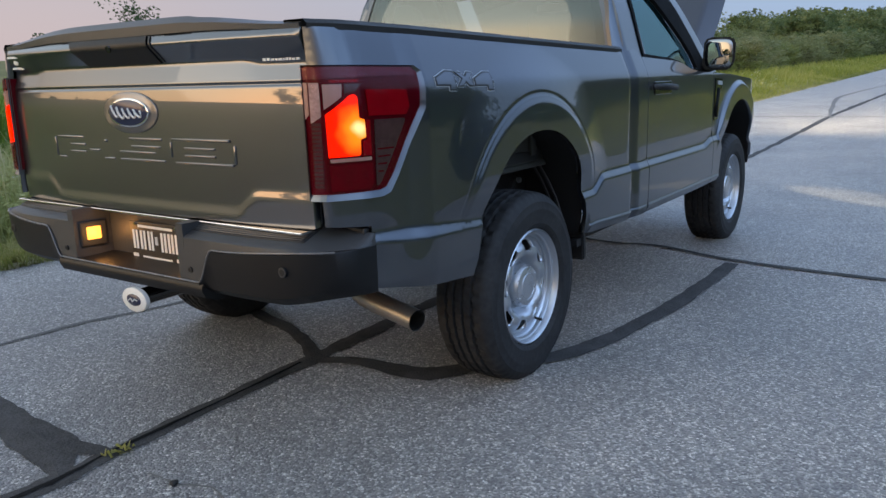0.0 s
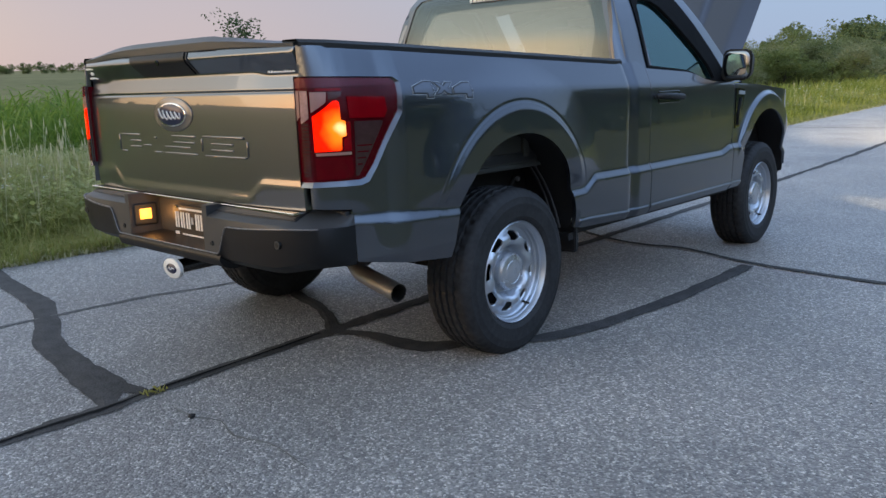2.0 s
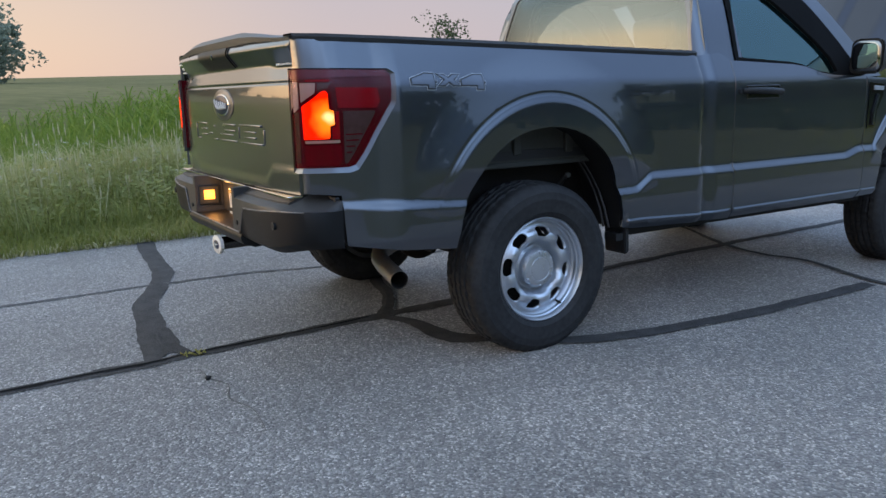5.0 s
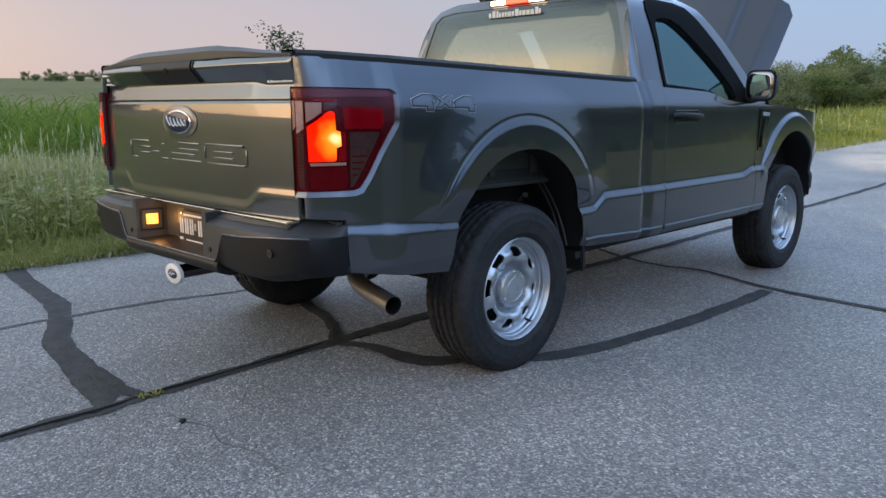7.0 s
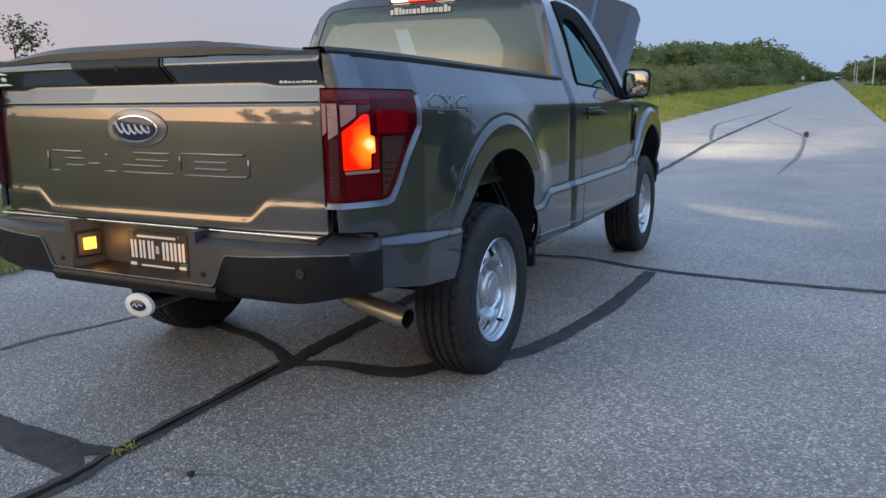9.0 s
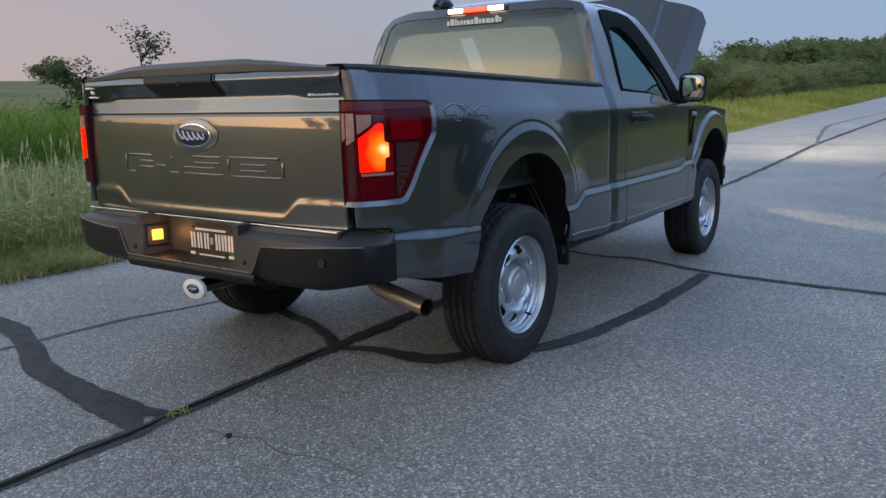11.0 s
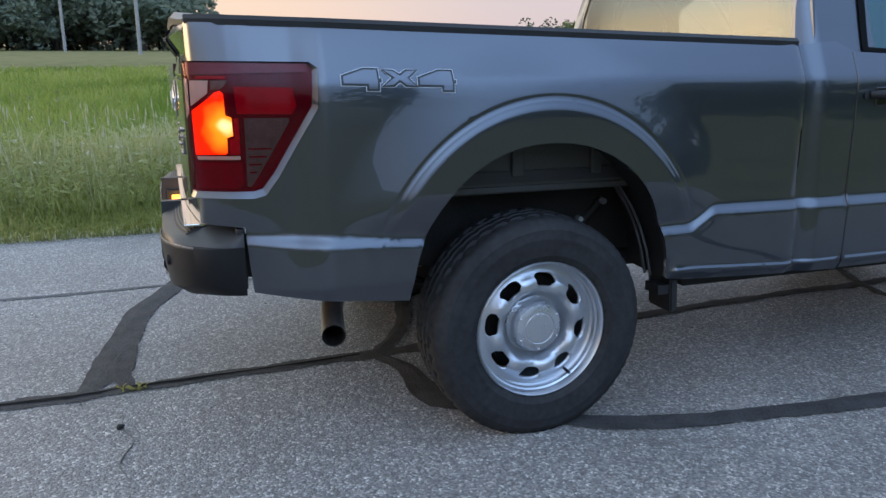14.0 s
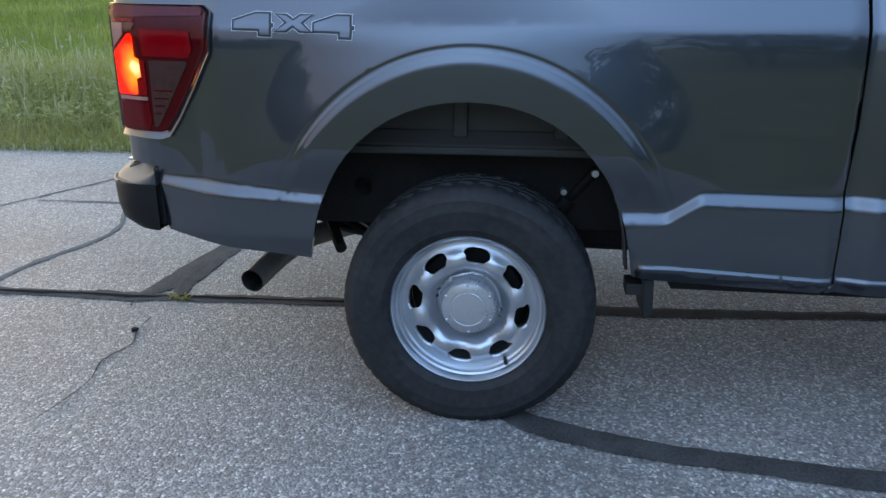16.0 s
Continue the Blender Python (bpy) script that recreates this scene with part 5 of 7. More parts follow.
# 4X4 marks on the bed sides: block figures with a silver outline
FOUR = ([(0.0, 0.66), (0.19, 1.0), (0.317, 1.0), (0.322, 0.56), (0.342, 0.56), (0.342, 0.40), (0.325, 0.40), (0.322, 0.02), (0.212, 0.02), (0.212, 0.235), (0.0, 0.235)], [(0.085, 0.54), (0.190, 0.70), (0.196, 0.54)])
CROSS = ([(0.342, 0.95), (0.448, 0.95), (0.502, 0.78), (0.556, 0.97), (0.672, 0.97), (0.588, 0.60), (0.668, 0.22), (0.552, 0.22), (0.500, 0.41), (0.448, 0.21), (0.338, 0.21), (0.428, 0.60)], None)


def grown(poly, d):
    """The polygon pushed outwards by d, in metres on the body side."""
    P = [Vector((u * 0.346, h * 0.067)) for u, h in poly]
    if sum(a.x * b.y - b.x * a.y for a, b in zip(P, P[1:] + P[:1])) < 0:
        P.reverse()
    out = []
    for a, b, c in zip(P[-1:] + P[:-1], P, P[1:] + P[:1]):
        n0, n1 = Vector(((b - a).y, -(b - a).x)).normalized(), Vector(((c - b).y, -(c - b).x)).normalized()
        m = (n0 + n1) / max(0.45, 1 + n0.dot(n1))
        q = b + m * d
        out.append((q.x / 0.346, q.y / 0.067))
    return out


for s in (1, -1):
    def on_side(u, h, s=s):
        y = -0.644 + 0.346 * (u if s > 0 else 1 - u)
        z = 1.1755 - 0.009 * (u if s > 0 else 1 - u) + 0.066 * h
        return (s * side_x(y, z), y, z)
    for shift, (outer, hole) in ((0.0, FOUR), (0.0, CROSS), (0.658, FOUR)):
        fig = [(u + shift, h) for u, h in outer]
        cut_out = [(u + shift, h) for u, h in hole] if hole else None
        for d, material, lift, label in ((0.0022, GREYLINE, 0.0016, "silver outline of the 4X4 mark"), (0.0, DARKPRINT, 0.0028, "dark edge of the 4X4 mark"), (-0.0058, MARKFACE, 0.0042, "bright grey face of the 4X4 mark")):
            holes = [grown(cut_out, -d)] if cut_out and d > -0.004 else []
            link("side_mark", panel_mesh("side_mark", grown(fig, d), on_side, [], [], holes, 0.001, False, 0.06, lift), material, truck, label)

# rear bumper
def bump_y(x):
    t = min(1.0, max(0.0, (abs(x) - 0.45) / 0.49))
    return -1.170 + 0.232 * (1 - (1 - t ** 3.0) ** 0.335)


def bumper_ring(bm, xs, profile, close=True):
    last = None
    for x in xs:
        vs = [bm.verts.new((x, max(bump_y(x) + min(dy, 0.02), min(bump_y(x) + dy, -0.937)), z)) for dy, z in profile(x)]
        if last:
            for i in range(len(vs) - 1):
                bm.faces.new((last[i], last[i + 1], vs[i + 1], vs[i]))
        elif close:
            bm.faces.new(vs)
        last = vs
    if close:
        bm.faces.new(list(reversed(last)))
    bmesh.ops.recalc_face_normals(bm, faces=bm.faces)
    return bm


# ribs a little paler than the black step pad
RIBM = M("grey_rib_plastic", (0.034, 0.035, 0.038), 0.42, 0, 0.2, 20, 300, 0.1)
bumper = new("rear_bumper")
bumper.parent = truck
tagged(bumper, "dark rear step bumper with a lit licence plate recess")


def edge_z(x):
    """The crease between the lower fascia and the upper cover."""
    return 0.604 + 0.112 * S((abs(x) - 0.395) / 0.075) + 0.020 * S((abs(x) - 0.47) / 0.40)


def end_drop(x):
    return 0.020 * S((abs(x) - 0.76) / 0.14)


for s in (1, -1):
    xs = [s * x for x in line(0.395, 0.88, 0.025) + [0.893, 0.905, 0.916, 0.925, 0.932, 0.937, 0.9395]]

    def fascia(x):
        zt, drop = edge_z(x), 0.035 * S((abs(x) - 0.68) / 0.25)
        return [(0.19, zt), (0.006, zt), (0.0, zt - 0.006), (0.004, min(0.66, zt - 0.012)), (0.016, 0.585 + drop), (0.06, 0.556 + drop), (0.19, 0.560 + drop)]
    part("bumper_wing", bumper_ring(bmesh.new(), xs, fascia), BLACK2, bumper, "dark plastic bumper end", 35)

    def cover(x):
        e, zt = end_drop(x), edge_z(x)
        return [(0.21, zt - 0.004), (0.21, 0.794 - e), (0.130, 0.792 - e), (0.040, 0.757 - e), (0.018, 0.750 - e), (0.009, 0.742 - e), (0.006, zt + 0.001), (0.020, zt - 0.004)]
    part("step_cover", bumper_ring(bmesh.new(), [s * x for x in line(0.300, 0.88, 0.02) + [0.893, 0.905, 0.916, 0.925, 0.932, 0.937]], cover), STEPG, bumper, "satin grey step cover of the bumper", 35)
    step_pad = part("step_pad", bumper_ring(bmesh.new(), [s * x for x in line(0.325, 0.795, 0.0235)], lambda x: [(0.046, 0.756 - end_drop(x)), (0.047, 0.7625 - end_drop(x)), (0.126, 0.7935 - end_drop(x)), (0.127, 0.788 - end_drop(x))]), BLACK, bumper, "ribbed black step pad", 35)
    for k in range(8):
        part("pad_rib", bumper_ring(bmesh.new(), [s * x for x in line(0.335, 0.785, 0.036)], lambda x: [(0.052 + 0.0092 * k + dy, 0.7635 + 0.0036 * k + dz - end_drop(x)) for dy, dz in ((0, 0), (0.001, 0.004), (0.004, 0.0052), (0.0055, 0.0012))]), RIBM, step_pad, "", 35)
    for xx, zz in ((0.757, 0.676), (0.355, 0.640)):
        bm = bmesh.new()
        yy = bump_y(s * xx) + (0.003 if xx > 0.5 else 0.008)
        r = 0.017 if xx > 0.5 else 0.011
        rod(bm, (s * xx, yy + 0.02, zz), (s * xx, yy - 0.006, zz), r, r * 0.9, 18)
        sensor = part("parking_sensor", bm, BLACK2 if xx > 0.5 else UNDER, bumper, "round parking sensor", 35)
        bm = bmesh.new()
        spin(bm, [(-0.001, r * 0.55), (0.0, r * 0.62), (0.0, r * 0.86), (-0.001, r * 0.93)], 20)
        bm.transform(Matrix.Translation((s * xx, yy - 0.0065, zz)) @ Matrix.Rotation(radians(-90), 4, "Z"))
        part("sensor_ring", bm, DARKPRINT, sensor, "", 35)
    # end filler at the quarter panel
    bm = bmesh.new()
    box(bm, s * 0.87 - 0.03, s * 0.87 + 0.040, -0.955, -0.930, 0.60, 0.785, 0.006)
    part("bumper_end_seal", bm, BLACK, bumper)
# sky highlight on the rounded edge along wings and under plate, in paler colour
EDGE = M("bumper_edge_highlight", (0.16, 0.16, 0.165), 0.28, 0.3, 0.1, 20, 300)
bm = bmesh.new()
tube(bm, [(x, bump_y(x) + 0.0015, edge_z(x)) for x in line(-0.90, 0.90, 0.0125)], 0.0030, 6)
part("bumper_edge", bm, EDGE, bumper, "sky highlight on the bumper's rounded edge, as a thin pale strip", 60)
# lower lip across the middle
bm = bumper_ring(bmesh.new(), line(-0.41, 0.41, 0.041), lambda x: [(0.145, 0.614), (0.012, 0.604), (0.002, 0.592), (0.0, 0.575), (0.012, 0.552), (0.06, 0.535), (0.16, 0.540)])
part("bumper_lip", bm, BLACK2, bumper, "dark bumper lip under the plate", 35)
# plate recess: back, sloped sides, ceiling
bm = bmesh.new()
box(bm, -0.40, 0.40, -1.030, -1.015, 0.58, 0.79, 0.003)
recess = part("plate_recess", bm, STEPG, bumper, "dark plate recess lit by the plate lamps")
for s in (1, -1):
    bm = bmesh.new()
    prism(bm, [(s * 0.297, -1.162), (s * 0.330, -1.162), (s * 0.330, -1.02), (s * 0.270, -1.02)], "z", 0.606, 0.786)
    part("recess_cheek", bm, STEPG, recess)
    n = Vector((-s * 0.979, -0.204, 0))
    along = Vector((s * 0.204, -0.979, 0))
    c = Vector((s * 0.284, -1.098, 0.690))
    bm = bmesh.new()
    mm = Matrix(((along.x, 0, n.x, c.x), (along.y, 0, n.y, c.y), (0, 1, 0, c.z), (0, 0, 0, 1)))
    box(bm, -0.050, 0.050, -0.048, 0.048, -0.002, 0.010, 0.006, mm)
    part("lamp_bezel", bm, BLACK, recess)
    bm = bmesh.new()
    box(bm, -0.026, 0.026, -0.022, 0.026, 0.004, 0.0125, 0.004, mm)
    part("plate_lamp", bm, PLATELAMP, recess, "lit amber plate lamp", 35)
    pl = bpy.data.lights.new("plate_light", "POINT")
    pl.energy, pl.color, pl.shadow_soft_size = 0.28, (1.0, 0.50, 0.16), 0.03
    lo = new("plate_light", pl)
    lo.location = c + n * 0.045
bm = bmesh.new()
box(bm, -0.29, 0.29, -1.065, -1.02, 0.785, 0.793, 0.002)
part("recess_ceiling", bm, BLACK, recess)

# licence plate, its characters as plain bars
bm = bmesh.new()
box(bm, -0.128, 0.178, -1.048, -1.042, 0.598, 0.742, 0.002)
plate = part("licence_plate", bm, PLATEB, bumper, "black licence plate with white bars")


def plate_bar(x0, x1, z0, z1, material=WHITE):
    bm = bmesh.new()
    box(bm, x0, x1, -1.0502, -1.047, z0, z1)
    part("plate_bar", bm, material, plate)


for k, x in enumerate((-0.110, -0.066, -0.022, 0.052, 0.092, 0.132)):
    plate_bar(x, x + 0.011, 0.642, 0.711)
    plate_bar(x + 0.019, x + 0.030, 0.642, 0.711)
plate_bar(0.018, 0.034, 0.664, 0.694, GREYLINE)
plate_bar(-0.075, 0.120, 0.722, 0.731)
plate_bar(-0.060, 0.105, 0.610, 0.618)
plate_bar(-0.118, -0.088, 0.606, 0.624)
plate_bar(0.132, 0.165, 0.606, 0.624)
plate_bar(0.140, 0.170, 0.628, 0.636, M("green_tag", (0.02, 0.18, 0.10), 0.5))
for x in (-0.09, 0.14):
    bm = bmesh.new()
    rod(bm, (x, -1.046, 0.733), (x, -1.053, 0.733), 0.006, 0.005, 8)
    part("plate_screw", bm, CHROME, plate)
bm = bmesh.new()
box(bm, 0.205, 0.235, -1.055, -1.028, 0.700, 0.755, 0.006)
rod(bm, (0.22, -1.05, 0.705), (0.22, -1.075, 0.690), 0.010, 0.012, 12)
part("trailer_socket", bm, BLACK, recess, "", 40)

# tow hitch with an oval cover
bm = bmesh.new()
box(bm, 0.0, 0.075, -0.95, -0.60, 0.470, 0.545, 0.008)
hitch = part("receiver", bm, UNDER, truck, "black hitch receiver")
bm = bmesh.new()
rod(bm, (0.038, -1.160, 0.498), (0.038, -0.90, 0.505), 0.030, 0.034, 20)
part("receiver_plug", bm, GLOSSB, hitch, "black tube of the hitch cover", 40)
cov = ellipse_part("hitch_cover", 0.038, 0.496, 0.068, 0.043, -1.155, -1.172, WHITE, hitch, "white oval hitch cover")
ellipse_part("cover_centre", 0.038, 0.496, 0.040, 0.021, -1.170, -1.1745, BLUE, cov, "blue oval in the cover")
bm = bmesh.new()
tube(bm, [(0.012, -1.1755, 0.492), (0.025, -1.1755, 0.502), (0.035, -1.1755, 0.49), (0.045, -1.1755, 0.50), (0.062, -1.1755, 0.497)], 0.0022, 5)
part("cover_squiggle", bm, WHITE, cov)

# exhaust
bm = bmesh.new()
tube(bm, [(0.52, 0.36, 0.515), (0.50, 0.20, 0.60), (0.47, -0.02, 0.60), (0.455, -0.22, 0.55), (0.455, -0.38, 0.505), (0.48, -0.50, 0.478), (0.535, -0.580, 0.462), (0.61, -0.620, 0.450), (0.70, -0.645, 0.440), (0.80, -0.662, 0.428), (0.886, -0.677, 0.417)], 0.038, 20, False)
pipe = part("exhaust_pipe", bm, PIPE, truck, "stainless steel tailpipe", 60)
bm = bmesh.new()
tube(bm, [(0.8875, -0.6772, 0.4168), (0.886, -0.677, 0.417), (0.80, -0.662, 0.428), (0.70, -0.645, 0.440)], [0.038, 0.034, 0.034, 0.034], 20, False)
part("tailpipe_bore", bm, UNDER, pipe, "sooty inside of the tailpipe", 60)
bm = bmesh.new()
rod(bm, (0.52, 0.34, 0.515), (0.52, 1.30, 0.500), 0.062, None, 20)
part("muffler", bm, UNDER, truck, "", 40)

# chassis
for s in (1, -1):
    bm = bmesh.new()
    for (ya, za), (yb, zb) in zip([(-1.0, 0.60), (-0.55, 0.60), (0.0, 0.74), (0.5, 0.56), (1.0, 0.50), (3.8, 0.50)], [(-0.55, 0.60), (0.0, 0.74), (0.5, 0.56), (1.0, 0.50), (3.8, 0.50)]):
        prism(bm, [(ya, za - 0.07), (yb, zb - 0.07), (yb, zb + 0.07), (ya, za + 0.07)], "x", s * 0.42, s * 0.50)
    part("frame_rail", bm, UNDER, truck)
    bm = bmesh.new()
    pts = [(-0.66, 0.60), (-0.45, 0.505), (-0.2, 0.455), (YR, 0.445), (0.25, 0.455), (0.5, 0.51), (0.68, 0.60)]
    for k in range(3):
        tube(bm, [(s * 0.56, y * (1 - 0.18 * k), z - 0.014 * k) for y, z in pts], 0.014, 6)
    part("leaf_spring", bm, UNDER, truck, "", 60)
    bm = bmesh.new()
    rod(bm, (s * 0.62, 0.10, 0.36), (s * 0.655, 0.32, 0.66), 0.032, None, 12)
    rod(bm, (s * 0.655, 0.32, 0.66), (s * 0.672, 0.40, 0.76), 0.018, None, 12)
    part("shock_absorber", bm, UNDER, truck, "", 60)
    bm = bmesh.new()
    rod(bm, (s * 0.66, 0.395, 0.752), (s * 0.70, 0.395, 0.752), 0.016, 0.012, 8)
    part("shock_bolt", bm, STEELW, truck)
    bm = bmesh.new()
    rod(bm, (s * 0.66, 0.300, 0.690), (s * 0.70, 0.300, 0.690), 0.012, 0.010, 8)
    part("shock_bolt", bm, STEELW, truck)
    bm = bmesh.new()
    rod(bm, (s * 0.63, -0.34, 0.66), (s * 0.69, -0.36, 0.70), 0.03, 0.02, 10)
    part("spring_shackle", bm, UNDER, truck, "", 40)
    # wheel-house: dark inner wall, front and rear liners
    bm = bmesh.new()
    box(bm, s * 0.66 - 0.008, s * 0.66 + 0.008, -0.60, 0.62, 0.56, 0.86)
    part("wheelhouse_wall", bm, UNDER, truck)
    bm = bmesh.new()
    last = None
    for y, z in arch(YR, 0.50, 20, 0.012)[:9]:
        vs = [bm.verts.new((s * (side_x(y, z) - 0.03), y + 0.004, z)), bm.verts.new((s * 0.68, y + 0.03, z))]
        if last:
            bm.faces.new((last[0], last[1], vs[1], vs[0]))
        last = vs
    part("arch_liner", bm, BLACK, truck, "black wheel arch liner", 60)
    for x0, x1 in ((0.725, 0.850), (0.755, 0.885)):
        bm = bmesh.new()
        run = arch(YR, 0.50, 20, 0.012)[:7]
        tube(bm, [(s * (x1 + (x0 - x1) * k / 6), y - 0.010, z) for k, (y, z) in enumerate(run)], 0.006, 6)
        part("brake_hose", bm, CAPG, truck, "thin dark hose in the wheel arch", 60)
    bm = bmesh.new()
    last = None
    for y, z in arch(YF, 0.50, 20, 0.01):
        vs = [bm.verts.new((s * (side_x(y, z) - 0.010), y, z)), bm.verts.new((s * 0.60, y, z))]
        if last:
            bm.faces.new((last[0], last[1], vs[1], vs[0]))
        last = vs
    part("arch_liner", bm, BLACK, truck, "black wheel arch liner", 60)
    bm = bmesh.new()
    box(bm, s * 0.60 - 0.01, s * 0.60 + 0.01, YF - 0.5, YF + 0.5, 0.4, 1.02)
    part("wheelhouse_wall", bm, UNDER, truck)
    # mud flap ahead of the rear wheel
    bm = bmesh.new()
    prism(bm, [(0.528, 0.505), (0.562, 0.500), (0.566, 0.388), (0.548, 0.372), (0.536, 0.378)], "x", s * 0.950, s * 0.81)
    bmesh.ops.bevel(bm, geom=bm.edges[:], offset=0.006, segments=2, affect="EDGES")
    box(bm, s * 0.90 - 0.04, s * 0.90 + 0.04, 0.485, 0.53, 0.445, 0.48)
    part("mud_flap", bm, BLACK, truck, "black rubber mud flap", 40)
bm = bmesh.new()
rod(bm, (-0.78, YR, HUB), (0.78, YR, HUB), 0.045, None, 16)
bmesh.ops.create_uvsphere(bm, u_segments=20, v_segments=12, radius=0.125, matrix=Matrix.Translation((-0.10, YR - 0.02, HUB)) @ Matrix.Diagonal((0.8, 1.1, 1.0, 1)))
part("rear_axle", bm, UNDER, truck, "black rear axle with differential", 50)
bm = bmesh.new()
rod(bm, (-0.75, YF, HUB), (0.75, YF, HUB), 0.05, None, 12)
rod(bm, (0.10, YR + 0.1, 0.40), (0.10, 2.2, 0.48), 0.045, None, 14)
part("drive_shaft", bm, UNDER, truck, "", 50)
bm = bmesh.new()
box(bm, -0.60, 0.30, 0.45, 1.0, 0.46, 0.78, 0.04)
box(bm, -0.70, -0.2, 1.0, 2.2, 0.38, 0.56, 0.05)
part("fuel_tank", bm, UNDER, truck, "", 40)
for y in (-0.75, 0.6, 1.4, 2.6):
    bm = bmesh.new()
    box(bm, -0.46, 0.46, y - 0.04, y + 0.04, 0.50, 0.58, 0.01)
    part("cross_member", bm, UNDER, truck)
bm = bmesh.new()
rod(bm, (0.56, -0.50, 0.53), (0.74, -0.42, 0.49), 0.02, None, 8)
part("pipe_hanger", bm, UNDER, truck)


# wheels
def tyre_mesh():
    prof = [(-0.095, 0.2315), (-0.116, 0.245), (-0.122, 0.258), (-0.1240, 0.261), (-0.1240, 0.265), (-0.128, 0.290), (-0.1285, 0.314), (-0.1292, 0.317), (-0.1280, 0.322), (-0.1238, 0.345), (-0.1240, 0.348), (-0.119, 0.356), (-0.108, 0.374), (-0.098, 0.3805), (-0.090, 0.3845),
            (-0.064, 0.3875), (-0.060, 0.3785), (-0.052, 0.3785), (-0.048, 0.389), (-0.026, 0.390), (-0.022, 0.380), (-0.015, 0.380), (-0.011, 0.390)]
    prof = prof + [(-x, r) for x, r in reversed(prof)]
    bm = bmesh.new()

    def lug(i, x, j):
        a = abs(x)
        if 0.085 < a < 0.112 and j % 4 == (0 if x > 0 else 2):
            return -0.003
        if 0.04 < a < 0.066 and (j + (0 if a > 0.055 else 2)) % 6 < 2:
            return -0.0065
        if a < 0.028 and j % 6 == 3:
            return -0.004
        return 0.0
    spin(bm, prof, 240, (0, 0, 0), lug)
    for v in bm.verts:
        if v.co.z < -HUB + 0.003:
            v.co.x *= 1.02
            v.co.z = -HUB + 0.003
    me = bpy.data.meshes.new("tyre")
    for fc_ in bm.faces:
        fc_.smooth = True
    for ed in bm.edges:
        if len(ed.link_faces) == 2 and ed.calc_face_angle(0) > radians(32):
            ed.smooth = False
    bm.to_mesh(me)
    bm.free()
    return me


def disc_x(y, z):
    r = math.hypot(y, z)
    a = math.atan2(z, y)
    t = [(0.0, 0.052), (0.085, 0.052), (0.094, 0.026), (0.103, 0.026), (0.124, 0.072), (0.142, 0.080), (0.166, 0.078), (0.186, 0.066), (0.196, 0.060), (0.215, 0.058)]
    x = soft_table(t, r, 0.006)
    wave = math.cos(8 * a)
    return x + 0.006 * wave * S((r - 0.115) / 0.02) * S((0.185 - r) / 0.02)


def wheel_disc():
    out = [(0.2125 * math.cos(2 * math.pi * i / 72), 0.2125 * math.sin(2 * math.pi * i / 72)) for i in range(72)]
    holes = []
    for k in range(8):
        a0 = 2 * math.pi * (k + 0.5) / 8
        pts = []
        for i in range(18):
            t = 2 * math.pi * i / 18
            da = 0.222 * math.copysign(abs(math.cos(t)) ** 0.65, math.cos(t))
            dr = 0.0245 * math.copysign(abs(math.sin(t)) ** 0.7, math.sin(t))
            r = 0.168 + dr
            w = 1.0 + (0.10 if dr > 0 else -0.10)
            pts.append((r * math.cos(a0 + da * w), r * math.sin(a0 + da * w)))
        holes.append(pts)
    return panel_mesh("wheel_disc", out, lambda u, v: (disc_x(u, v), u, v), line(-0.2, 0.2, 0.011), line(-0.2, 0.2, 0.011), holes, 0.012, False, 0.012)


TYRE, DISC = tyre_mesh(), wheel_disc()
bm = bmesh.new()
spin(bm, [(-0.10, 0.222), (-0.11, 0.232), (-0.10, 0.224), (-0.08, 0.200), (0.02, 0.200), (0.045, 0.2075), (0.064, 0.2085), (0.070, 0.214), (0.084, 0.217), (0.088, 0.223), (0.105, 0.227), (0.113, 0.233), (0.108, 0.238), (0.098, 0.236)], 96)
rim_tmp = part("rim", bm, STEELW, None, "", 30)
RIM = rim_tmp.data
bpy.data.objects.remove(rim_tmp)
bm = bmesh.new()
spin(bm, [(0.035, 0.090), (0.048, 0.090), (0.062, 0.087), (0.072, 0.080), (0.076, 0.066), (0.077, 0.056), (0.0755, 0.0545), (0.0755, 0.0525), (0.077, 0.051), (0.078, 0.030), (0.078, 0.001)], 48)
for k in range(6):
    a = 2 * math.pi * k / 6 + 0.3
    m = Matrix.Translation((0.0705, 0.077 * math.cos(a), 0.077 * math.sin(a)))
    bmesh.ops.create_uvsphere(bm, u_segments=8, v_segments=6, radius=0.006, matrix=m)
cap_tmp = part("centre_cap", bm, CAPSIL, None, "", 30)
CAP = cap_tmp.data
bpy.data.objects.remove(cap_tmp)
